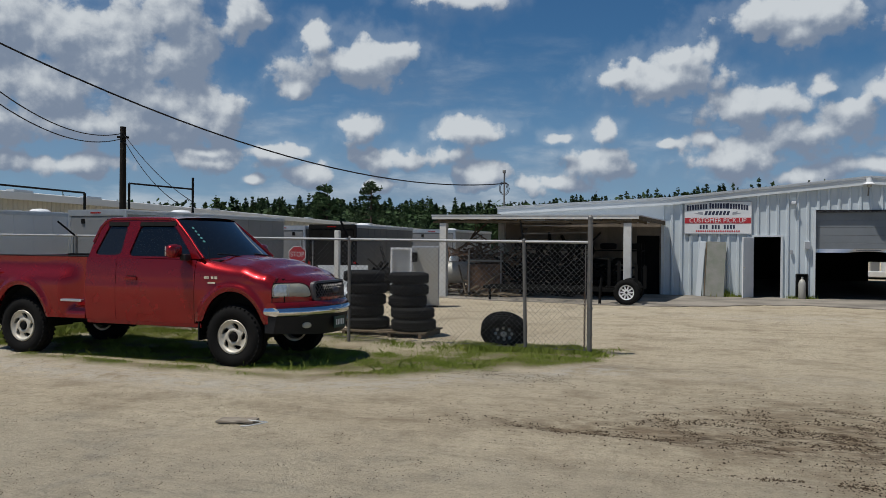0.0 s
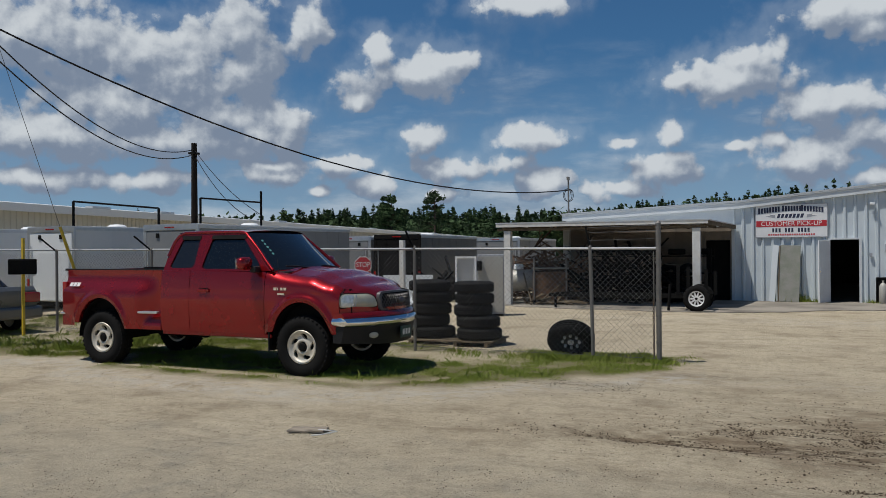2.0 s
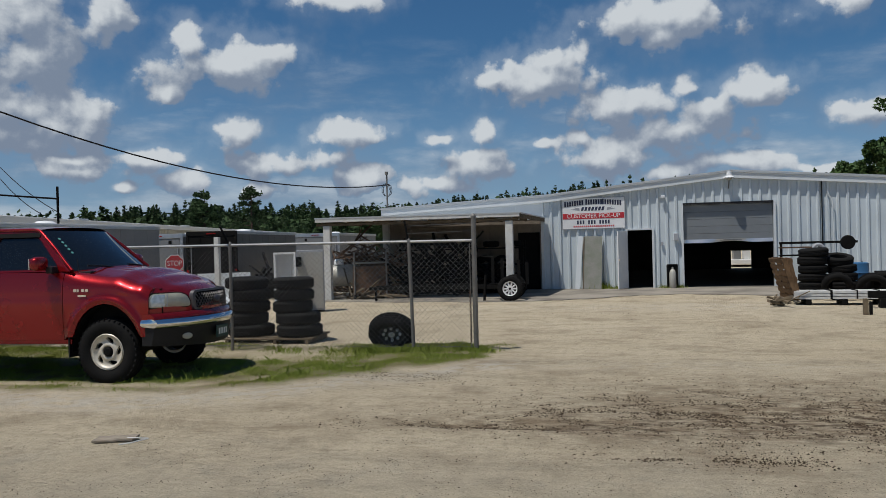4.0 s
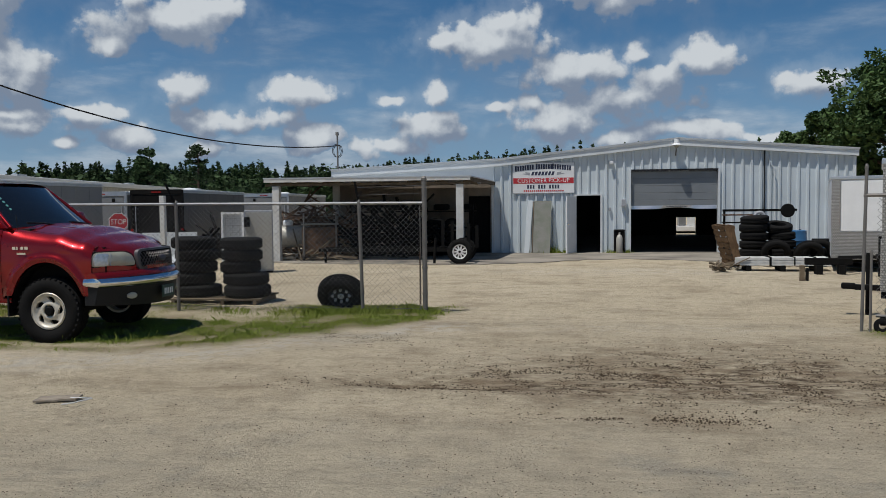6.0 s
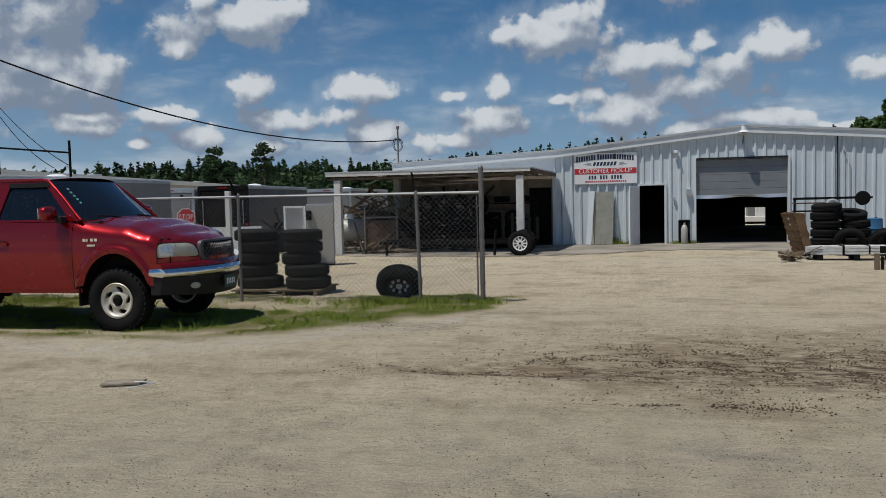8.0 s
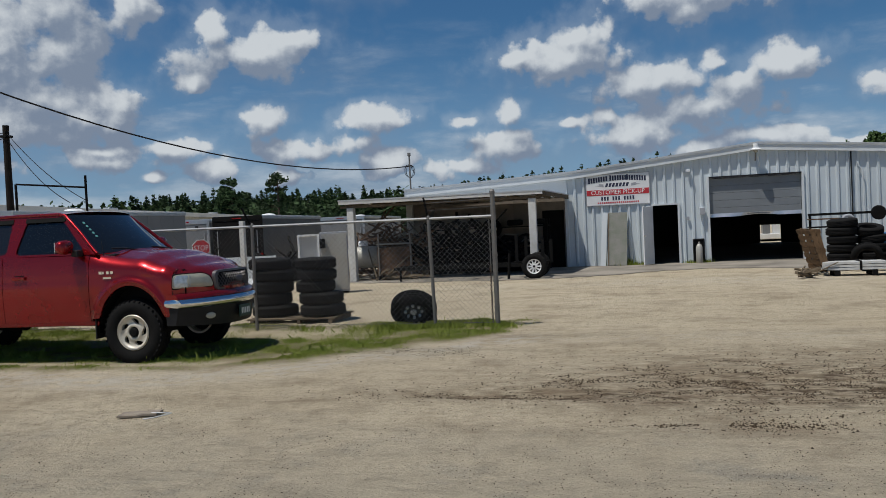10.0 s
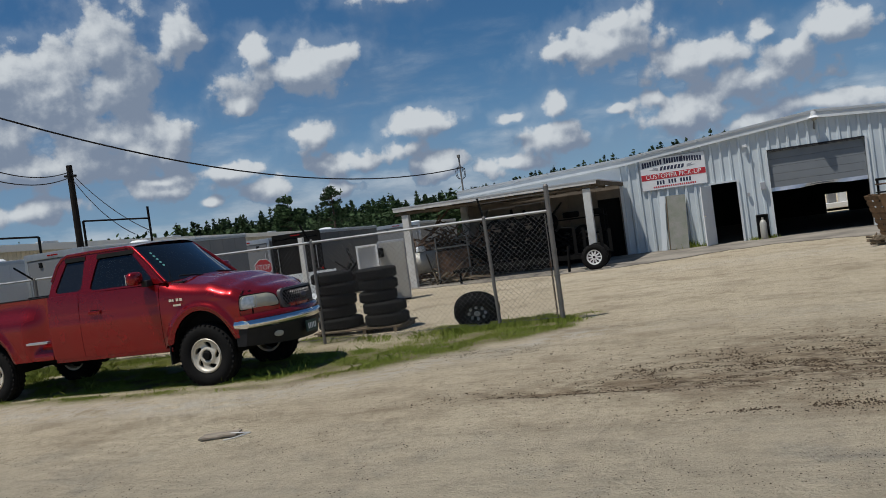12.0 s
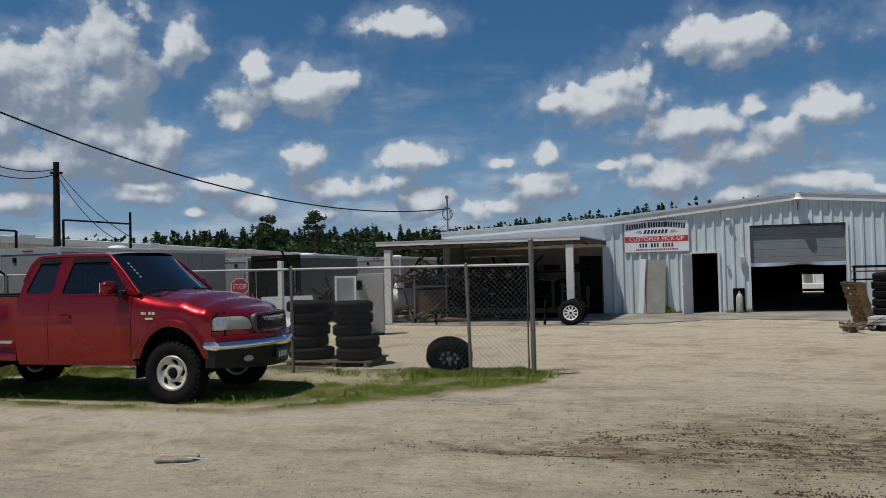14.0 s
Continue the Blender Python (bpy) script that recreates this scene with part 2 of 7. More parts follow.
WALLPLAIN = mat("white_sheet", (0.62, 0.66, 0.68), 0.5, 0.0, 0.12, 1.2, 30, 0.05, tint=(0.50, 0.54, 0.57))
TRIM = mat("pale_trim", (0.64, 0.67, 0.68), 0.45, 0, 0.12, 2, 40, 0.05)
BROWNWALL = mat("brown_boards", (0.22, 0.185, 0.15), 0.8, 0, 0.3, 2.2, 30, 0.2, island=0.2)
CREAM = mat("cream_siding", (0.56, 0.54, 0.47), 0.55, 0, 0.10, 0.7, 30, 0.05)
ROOFM = mat("roof_metal", (0.55, 0.57, 0.58), 0.40, 0.4, 0.18, 0.8, 30, 0.05, tint=(0.38, 0.36, 0.33))
GREYDOOR = mat("grey_slat_door", (0.20, 0.215, 0.225), 0.5, 0.1, 0.12, 2, 40, 0.05)
WOODPOST = mat("painted_post", (0.58, 0.58, 0.56), 0.7, 0, 0.2, 5, 50, 0.25, tint=(0.40, 0.36, 0.30))
WOOD = mat("weathered_wood", (0.16, 0.125, 0.085), 0.85, 0, 0.4, 6, 60, 0.4, island=0.25, spec=0.12)
PLYWOOD = mat("weathered_ply", (0.25, 0.245, 0.22), 0.85, 0, 0.4, 3, 50, 0.3, tint=(0.17, 0.19, 0.14))
POLEWOOD = mat("creosote_wood", (0.022, 0.018, 0.015), 0.9, 0, 0.3, 4, 60, 0.4, spec=0.12)
CABLE = mat("black_cable", (0.012, 0.012, 0.013), 0.6, 0, 0.1, 5, 50, 0.0, spec=0.2)
CONCRETE = mat("concrete", (0.27, 0.24, 0.195), 0.9, 0, 0.45, 0.8, 45, 0.3, tint=(0.12, 0.105, 0.085))
SIGNWHITE = mat("sign_white", (0.78, 0.78, 0.77), 0.5, 0, 0.08, 3, 40, 0.0)
SIGNRED = mat("sign_red", (0.50, 0.025, 0.035), 0.5, 0, 0.1, 5, 40, 0.0)
SIGNNAVY = mat("sign_navy", (0.03, 0.035, 0.07), 0.5, 0, 0.1, 5, 40, 0.0)
SIGNGREY = mat("sign_grey", (0.35, 0.36, 0.38), 0.5, 0, 0.1, 5, 40, 0.0)
YELLOW = mat("yellow_plastic", (0.62, 0.42, 0.03), 0.5, 0, 0.2, 6, 50, 0.05)
WHITEBOX = mat("trailer_white", (0.72, 0.73, 0.73), 0.35, 0, 0.08, 1.5, 40, 0.02, tint=(0.58, 0.58, 0.56))
GREYBOX = mat("trailer_grey", (0.22, 0.225, 0.23), 0.4, 0.1, 0.08, 1.5, 40, 0.02)
CHARBOX = mat("trailer_charcoal", (0.10, 0.105, 0.11), 0.4, 0.1, 0.1, 1.5, 40, 0.02)
ALU = mat("bright_aluminium", (0.66, 0.67, 0.68), 0.32, 0.8, 0.12, 5, 60, 0.05)
RUST = mat("rusty_steel", (0.14, 0.085, 0.055), 0.85, 0.2, 0.45, 7, 60, 0.3, tint=(0.05, 0.04, 0.035), island=0.35, spec=0.12)
TARP = mat("white_wrap", (0.62, 0.62, 0.60), 0.40, 0, 0.35, 7, 14, 1.0, tint=(0.42, 0.42, 0.40))
BLUEPL = mat("blue_plastic", (0.03, 0.12, 0.26), 0.45, 0, 0.15, 5, 50, 0.05)
TANKW = mat("tank_paint", (0.40, 0.39, 0.35), 0.5, 0.1, 0.25, 3, 50, 0.1, tint=(0.34, 0.30, 0.25))
CARGREY = mat("grey_car_paint", (0.11, 0.115, 0.12), 0.3, 0.4, 0.1, 3, 60, 0.0, coat=0.6)
BARK = mat("pine_bark", (0.07, 0.052, 0.040), 0.95, 0, 0.4, 5, 30, 0.4, spec=0.12)
PINE = mat("pine_needles", (0.040, 0.070, 0.026), 0.8, 0, 0.35, 0.6, 8, 0.0, island=0.45, tint=(0.018, 0.030, 0.016), spec=0.15)
OAK = mat("oak_leaves", (0.060, 0.105, 0.030), 0.7, 0, 0.35, 0.8, 8, 0.0, island=0.45, tint=(0.028, 0.055, 0.018), spec=0.2)
GRASS = mat("grass_blades", (0.175, 0.225, 0.035), 0.8, 0, 0.35, 0.9, 9, 0.0, island=0.45, tint=(0.27, 0.265, 0.075), spec=0.15)
STONE = mat("loose_stones", (0.085, 0.060, 0.038), 0.9, 0, 0.3, 3, 60, 0.2, island=0.6, spec=0.12)
CARDB = mat("litter_board", (0.25, 0.21, 0.16), 0.85, 0, 0.25, 12, 60, 0.1)


def tread_mat():
    m = bpy.data.materials.new("tread_plate")
    m.use_nodes = True
    n, l = m.node_tree.nodes, m.node_tree.links
    p = n["Principled BSDF"]
    tc = n.new("ShaderNodeTexCoord"); sx = n.new("ShaderNodeSeparateXYZ"); cb = n.new("ShaderNodeCombineXYZ")
    l.new(tc.outputs["Object"], sx.inputs[0])
    ad = n.new("ShaderNodeMath"); ad.operation = "ADD"
    l.new(sx.outputs[0], ad.inputs[0]); l.new(sx.outputs[1], ad.inputs[1])
    l.new(ad.outputs[0], cb.inputs[0]); l.new(sx.outputs[2], cb.inputs[1])
    br = n.new("ShaderNodeTexBrick")
    br.inputs["Color1"].default_value = (0.60, 0.58, 0.54, 1); br.inputs["Color2"].default_value = (0.42, 0.40, 0.37, 1)
    br.inputs["Mortar"].default_value = (0.24, 0.23, 0.215, 1)
    br.inputs["Scale"].default_value = 1.0; br.inputs["Brick Width"].default_value = 0.042
    br.inputs["Row Height"].default_value = 0.034; br.inputs["Mortar Size"].default_value = 0.007
    l.new(cb.outputs[0], br.inputs["Vector"])
    l.new(br.outputs["Color"], p.inputs["Base Color"])
    p.inputs["Metallic"].default_value = 0.5
    p.inputs["Roughness"].default_value = 0.4
    bp = n.new("ShaderNodeBump"); bp.inputs["Strength"].default_value = 0.5; bp.inputs["Distance"].default_value = 0.004; bp.invert = True
    l.new(br.outputs["Fac"], bp.inputs["Height"]); l.new(bp.outputs[0], p.inputs["Normal"])
    return m


TREAD = tread_mat()


# ---- mesh tools ----
def finish(name, bm, material, parent=None, label="", smooth=False):
    bmesh.ops.recalc_face_normals(bm, faces=bm.faces)
    me = bpy.data.meshes.new(name)
    bm.to_mesh(me)
    bm.free()
    if smooth:
        me.shade_smooth()
        me.set_sharp_from_angle(angle=radians(38))
    me.materials.append(material)
    ob = new(name, me)
    if parent is not None:
        ob.parent = parent
    if label:
        tagged(ob, label)
    return ob


def part(name, bm, material, parent, label="", smooth=False):
    return finish(name, bm, material, parent, label, smooth)


def share(name, me, parent, loc, rot=(0, 0, 0)):
    ob = new(name, me)
    ob.parent = parent
    ob.location = loc
    ob.rotation_euler = rot
    return ob


def thing(name, x, y, z, rz, label, category, group="", kind=""):
    ob = new(name)
    ob.empty_display_size = 0.1
    ob.matrix_world = pose(x, y, z, 0, 0, rz)
    return tagged(ob, label, category, group, kind)


def B():
    return bmesh.new()


def box(bm, x0, y0, z0, x1, y1, z1, bev=0.0, m=None):
    t = bmesh.new() if bev or m else bm
    vs = [t.verts.new((x, y, z)) for z in (z0, z1) for y in (y0, y1) for x in (x0, x1)]
    for f in ((0, 2, 3, 1), (4, 5, 7, 6), (0, 1, 5, 4), (2, 6, 7, 3), (0, 4, 6, 2), (1, 3, 7, 5)):
        t.faces.new([vs[i] for i in f])
    if bev:
        bmesh.ops.bevel(t, geom=list(t.edges), offset=bev, segments=2, affect="EDGES", profile=0.6)
    if t is not bm:
        if m is not None:
            bmesh.ops.transform(t, matrix=m, verts=t.verts)
        merge(bm, t)
    return bm


def merge(bm, t):
    mp = {v: bm.verts.new(v.co) for v in t.verts}
    for f in t.faces:
        try:
            bm.faces.new([mp[v] for v in f.verts])
        except ValueError:
            pass
    t.free()


def rod(bm, a, b, r, r2=None, seg=8, caps=True):
    a, b = Vector(a), Vector(b)
    r2 = r if r2 is None else r2
    d = (b - a).normalized()
    s = d.orthogonal().normalized()
    t = d.cross(s)
    ra, rb = [], []
    for i in range(seg):
        w = 2 * math.pi * i / seg
        o = s * math.cos(w) + t * math.sin(w)
        ra.append(bm.verts.new(a + o * r)); rb.append(bm.verts.new(b + o * r2))
    for i in range(seg):
        j = (i + 1) % seg
        bm.faces.new((ra[i], ra[j], rb[j], rb[i]))
    if caps:
        bm.faces.new(ra[::-1]); bm.faces.new(rb)
    return bm


def pipe(bm, pts, r, seg=6):
    """One unbroken tube through the points."""
    pts = [Vector(p) for p in pts]
    rings = []
    side = None
    for k, p in enumerate(pts):
        d = (pts[min(k + 1, len(pts) - 1)] - pts[max(k - 1, 0)]).normalized()
        side = d.orthogonal().normalized() if side is None else (side - d * side.dot(d)).normalized()
        t = d.cross(side)
        rings.append([bm.verts.new(p + (side * math.cos(2 * math.pi * i / seg) + t * math.sin(2 * math.pi * i / seg)) * r) for i in range(seg)])
    for a, b in zip(rings, rings[1:]):
        for i in range(seg):
            j = (i + 1) % seg
            bm.faces.new((a[i], a[j], b[j], b[i]))
    bm.faces.new(rings[0][::-1]); bm.faces.new(rings[-1])
    return bm


def lathe(bm, prof, seg=32, axis="y", closed=False, phase=0.0):
    """Turn (radius, along) pairs round an axis."""
    rings = []
    for r, h in prof:
        ring = []
        for i in range(seg):
            w = 2 * math.pi * (i + phase) / seg
            c, s = r * math.cos(w), r * math.sin(w)
            ring.append(bm.verts.new((c, h, s) if axis == "y" else (c, s, h) if axis == "z" else (h, c, s)))
        rings.append(ring)
    pairs = list(zip(rings, rings[1:])) + ([(rings[-1], rings[0])] if closed else [])
    for p, q in pairs:
        for i in range(seg):
            j = (i + 1) % seg
            bm.faces.new((p[i], p[j], q[j], q[i]))
    return bm


def sheet(bm, nu, nv, fn):
    g = [[bm.verts.new(fn(i / nu, j / nv)) for j in range(nv + 1)] for i in range(nu + 1)]
    for i in range(nu):
        for j in range(nv):
            try:
                bm.faces.new((g[i][j], g[i + 1][j], g[i + 1][j + 1], g[i][j + 1]))
            except ValueError:
                pass
    return g


def slab(bm, pts, off):
    """A flat outline given depth along off."""
    a = [bm.verts.new(p) for p in pts]
    b = [bm.verts.new(Vector(p) + Vector(off)) for p in pts]
    bm.faces.new(a); bm.faces.new(b[::-1])
    for i in range(len(a)):
        j = (i + 1) % len(a)
        bm.faces.new((a[i], b[i], b[j], a[j]))
    return bm


def pane_hole(bm, outer, holes, lift, depth):
    """A flat plate with holes. lift maps (x, z) to space; depth is the vector of its thickness."""
    t = bmesh.new()
    edges = []
    for loop in (outer, *holes):
        vs = [t.verts.new(lift(*p)) for p in loop]
        edges += [t.edges.new((vs[i], vs[(i + 1) % len(vs)])) for i in range(len(vs))]
    bmesh.ops.triangle_fill(t, edges=edges, use_beauty=True)
    faces = list(t.faces)
    got = bmesh.ops.extrude_face_region(t, geom=faces)
    bmesh.ops.translate(t, vec=depth, verts=[v for v in got["geom"] if isinstance(v, bmesh.types.BMVert)])
    merge(bm, t)
    return bm


def round_poly(pts, r, n=5):
    """An outline with its corners rounded."""
    out = []
    for i, p in enumerate(pts):
        p, a, b = Vector(p), Vector(pts[i - 1]), Vector(pts[(i + 1) % len(pts)])
        u, v = a - p, b - p
        s0 = p + u * min(0.48, r / u.length)
        s1 = p + v * min(0.48, r / v.length)
        for k in range(n + 1):
            t = k / n
            out.append(tuple(s0 * (1 - t) ** 2 + p * 2 * t * (1 - t) + s1 * t * t))
    return out


def lerp(a, b, t):
    return a + (b - a) * t


def curve(x, pts):
    """A smooth line through (x, value) pairs."""
    if x <= pts[0][0]:
        return pts[0][1]
    for (a, p), (b, q) in zip(pts, pts[1:]):
        if x <= b:
            t = (x - a) / (b - a)
            t = t * t * (3 - 2 * t)
            return p + (q - p) * t
    return pts[-1][1]


def words(name, text, size, loc, rot, material, parent, sx=1.0, depth=0.002):
    cu = bpy.data.curves.new(name, "FONT")
    cu.body, cu.size, cu.align_x, cu.align_y, cu.extrude = text, size, "CENTER", "CENTER", depth
    tmp = new(name + "_outline", cu)
    dg = bpy.context.evaluated_depsgraph_get()
    me = bpy.data.meshes.new_from_object(tmp.evaluated_get(dg))
    bpy.data.objects.remove(tmp)
    me.materials.clear(); me.materials.append(material)
    ob = new(name, me)
    ob.parent = parent
    ob.matrix_basis = Matrix.LocRotScale(loc, Euler([radians(a) for a in rot]), (sx, 1, 1))
    return ob

# ---- ground ----
def bump_at(x, y, cx, cy, rx, ry):
    return math.exp(-(((x - cx) / rx) ** 2 + ((y - cy) / ry) ** 2))


def grass_line(x):
    """How far towards the road the grass reaches."""
    return curve(x, [(-30, 8.9), (-13.5, 9.2), (-11.6, 9.4), (-10.6, 9.75), (-9.6, 8.75), (-5.4, 8.55), (-4.2, 9.15), (-2.6, 10.4), (-1.75, 11.4)])


def grass_amount(x, y):
    w = noise.noise((x * 0.9, y * 0.9, 3.1)) * 0.5 + noise.noise((x * 3.1, y * 3.1, 7.7)) * 0.28
    edge = y - grass_line(x) + w * 0.55
    right = -1.55 - x + w * 0.5
    back = 13.3 - y + w * 0.6 if x > -11.5 else 16.0 - y + w
    v = min(edge, right, back)
    v = max(0.0, min(1.0, v / 0.35))
    bare = max(0.0, 1 - abs(y - (grass_line(x) + 0.55)) / 0.35) * (1.0 if -12.5 < x < -4.4 else 0.0)
    scant = max(0.0, min(1.0, (noise.noise((x * 0.7, y * 0.7, 20.0)) + 0.25) * 2.2)) if y > 11.2 and x < -3.2 else 1.0
    scant *= 1 - 0.9 * min(1.0, 1.3 * bump_at(x, y, -6.2, 12.05, 2.0, 0.55))
    g2 = bump_at(x, y, 4.9, 10.5, 1.3, 0.8)
    right_patch = max(0.0, min(1.0, (g2 + w * 0.3 - 0.35) * 3)) if x > 3.4 else 0.0
    return max(v * (1 - 0.85 * bare) * (0.25 + 0.75 * scant), right_patch)


def ground_height(x, y):
    d = max(abs(x), abs(y))
    if d > 60:
        return 0.0
    z = 0.018 * noise.noise((x * 0.5, y * 0.5, 0)) + 0.012 * noise.noise((x * 1.7, y * 1.7, 4))
    if y < 20:
        z += 0.007 * noise.noise((x * 5, y * 5, 9))
    z -= 0.07 * bump_at(x, y, -1.1, 7.5, 0.9, 0.28)
    z += 0.03 * bump_at(x, y, -1.1, 7.05, 1.0, 0.2)
    z -= 0.03 * bump_at(x, y, 1.6, 7.8, 1.4, 0.5)
    for k, yy in enumerate((5.2, 6.2, 8.0)):
        z -= 0.015 * math.exp(-((y - yy - 0.25 * math.sin(x * 0.35 + k)) / 0.16) ** 2)
    z += 0.03 * grass_amount(x, y)
    flat = min(1.0, 1.4 * bump_at(x, y, -8.15, 10.2, 3.6, 1.35) ** 2)
    z = lerp(z, -0.018, flat)
    if y > 21:
        z *= max(0.0, 1 - (y - 21) / 2)
    return z


def lines(parts):
    out = []
    for a, b, step in parts:
        n = max(1, int(round((b - a) / step)))
        out += [a + (b - a) * i / n for i in range(n)]
    return out + [parts[-1][1]]


def make_ground():
    xs = lines([(-3000, -400, 520), (-400, -60, 40), (-60, -20, 4), (-20, -13, 0.4), (-13, 8, 0.09), (8, 20, 0.6), (20, 60, 5), (60, 400, 50), (400, 3000, 520)])
    ys = lines([(-1500, -200, 300), (-200, -10, 20), (-10, 3, 1.0), (3, 14, 0.09), (14, 32, 0.5), (32, 100, 6), (100, 500, 50), (500, 4000, 500)])
    nx, ny = len(xs), len(ys)
    co, col = [], []
    for y in ys:
        for x in xs:
            co.append((x, y, ground_height(x, y)))
            near = -25 < x < 20 and 2 < y < 24
            g = grass_amount(x, y) if near else 0.0
            w = noise.noise((x * 1.3, y * 1.3, 11)) * 0.5 + 0.5
            damp = 0.0
            if near:
                damp = 1.0 * bump_at(x, y, -1.1, 7.45, 1.05, 0.33) + 1.0 * bump_at(x, y, 1.5, 8.0, 2.3, 0.9) * w + 1.1 * bump_at(x, y, 1.1, 7.2, 1.7, 0.55) * w + 0.8 * bump_at(x, y, 2.6, 9.6, 2.4, 1.0) * w * w
                damp += 0.34 * bump_at(x, y, 1.6, 8.4, 2.9, 1.5) + 0.55 * bump_at(x, y, -1.2, 11.3, 1.0, 0.25) + 0.4 * bump_at(x, y, 2.0, 11.2, 2.6, 0.3) * w + 0.35 * bump_at(x, y, 0.4, 6.1, 1.0, 0.2)
                damp += 0.5 * bump_at(x, y, -3.0, 9.2, 0.9, 0.2) * w
            if near:
                for cx, cy, rr in ((5.2, 2.6, 5.0), (5.2, 2.6, 6.6), (-3.0, 2.0, 8.2), (8.5, 6.0, 6.3)):
                    ring = math.hypot(x - cx, y - cy) - rr
                    damp += 0.42 * math.exp(-(ring / 0.13) ** 2) * max(0.0, min(1.0, (noise.noise((x * 0.6, y * 0.6, 40)) + 0.25) * 2.2)) * (1.0 if x > -3 and y > 5.5 else 0.0)
            grav = max(0.0, min(1.0, (6.6 - y + 1.6 * (w - 0.5)) / 1.6)) if near else 0.0
            grav = max(grav, 0.8 * bump_at(x, y, -2.6, 9.9, 1.1, 0.35) if near else 0.0)
            pale = 0.0
            if near:
                pale = min(1.0, 0.9 * math.exp(-((y - grass_line(x) + 0.45) / 0.45) ** 2) * (1.0 if -12 < x < -1.2 else 0.3) + 0.5 * bump_at(x, y, 2.5, 20.5, 6.0, 1.2))
            col.append((g, min(1.0, damp), grav, pale))
    faces = [(j * nx + i, j * nx + i + 1, (j + 1) * nx + i + 1, (j + 1) * nx + i) for j in range(ny - 1) for i in range(nx - 1)]
    me = bpy.data.meshes.new("ground")
    me.from_pydata(co, [], faces)
    at = me.color_attributes.new("cover", "FLOAT_COLOR", "POINT")
    at.data.foreach_set("color", np.array(col, dtype=np.float32).ravel())
    me.shade_smooth()
    m = bpy.data.materials.new("sandy_ground")
    m.use_nodes = True
    n, l = m.node_tree.nodes, m.node_tree.links
    p = n["Principled BSDF"]
    tc = n.new("ShaderNodeTexCoord")

    def nz(scale, detail=6, rough=0.6, stretch=None):
        o = n.new("ShaderNodeTexNoise"); o.inputs["Scale"].default_value = scale
        o.inputs["Detail"].default_value = detail; o.inputs["Roughness"].default_value = rough
        if stretch:
            mp = n.new("ShaderNodeMapping"); mp.inputs["Scale"].default_value = stretch
            l.new(tc.outputs["Object"], mp.inputs[0]); l.new(mp.outputs[0], o.inputs["Vector"])
        else:
            l.new(tc.outputs["Object"], o.inputs["Vector"])
        return o.outputs[0]

    def rng(v, a, b, c=0.0, d=1.0):
        o = n.new("ShaderNodeMapRange")
        l.new(v, o.inputs[0])
        for i, q in enumerate((a, b, c, d)):
            o.inputs[i + 1].default_value = q
        return o.outputs[0]

    def mix(f, a, b):
        o = n.new("ShaderNodeMix"); o.data_type = "RGBA"
        l.new(f, o.inputs[0])
        for i, v in ((6, a), (7, b)):
            if isinstance(v, tuple):
                o.inputs[i].default_value = (*v, 1)
            else:
                l.new(v, o.inputs[i])
        return o.outputs[2]

    def mul(a, b):
        o = n.new("ShaderNodeMath"); o.operation = "MULTIPLY"
        l.new(a, o.inputs[0])
        if isinstance(b, float):
            o.inputs[1].default_value = b
        else:
            l.new(b, o.inputs[1])
        return o.outputs[0]

    at = n.new("ShaderNodeAttribute"); at.attribute_name = "cover"
    sp = n.new("ShaderNodeSeparateColor"); l.new(at.outputs["Color"], sp.inputs[0])
    broad = nz(0.35, 5)
    streak = nz(1.0, 8, 0.72, (0.35, 2.6, 1))
    mid = nz(3.2, 6, 0.65)
    grain = nz(55, 4, 0.7)
    pebble = n.new("ShaderNodeTexVoronoi"); pebble.inputs["Scale"].default_value = 34
    l.new(tc.outputs["Object"], pebble.inputs["Vector"])
    sand = mix(rng(broad, 0.36, 0.64), SAND_A, SAND_B)
    sand = mix(mul(rng(streak, 0.54, 0.66), 0.34), sand, SAND_C)
    sand = mix(mul(rng(mid, 0.50, 0.72), 0.55), sand, SAND_D)
    sand = mix(mul(rng(nz(0.9, 6, 0.62), 0.50, 0.66), 0.55), sand, SAND_C)
    patch = nz(13.0, 5, 0.7)
    sand = mix(mul(rng(patch, 0.50, 0.68), 0.5), sand, SAND_C)
    sand = mix(mul(at.outputs["Alpha"], rng(nz(4.0, 6, 0.7), 0.40, 0.60)), sand, (0.60, 0.55, 0.46))
    greyish = mix(rng(mid, 0.35, 0.7), (0.57, 0.495, 0.365), (0.43, 0.37, 0.275))
    sand = mix(mul(sp.outputs[2], 0.75), sand, greyish)
    gravel = n.new("ShaderNodeTexVoronoi"); gravel.inputs["Scale"].default_value = 60
    l.new(tc.outputs["Object"], gravel.inputs["Vector"])
    chips = mix(rng(gravel.outputs["Distance"], 0.15, 0.55), (0.50, 0.48, 0.43), (0.15, 0.15, 0.145))
    sand = mix(mul(mul(sp.outputs[2], rng(nz(1.1, 6, 0.65), 0.52, 0.66)), 0.42), sand, chips)
    specks = mul(rng(pebble.outputs["Distance"], 0.10, 0.26, 1.0, 0.0), rng(nz(2.2, 5), 0.40, 0.60))
    sand = mix(mul(specks, 0.75), sand, (0.10, 0.085, 0.065))
    dust = n.new("ShaderNodeTexVoronoi"); dust.inputs["Scale"].default_value = 75
    l.new(tc.outputs["Object"], dust.inputs["Vector"])
    sand = mix(mul(mul(rng(dust.outputs["Distance"], 0.12, 0.30, 1.0, 0.0), rng(nz(3.1, 6, 0.7), 0.50, 0.64)), 0.55), sand, (0.12, 0.10, 0.075))
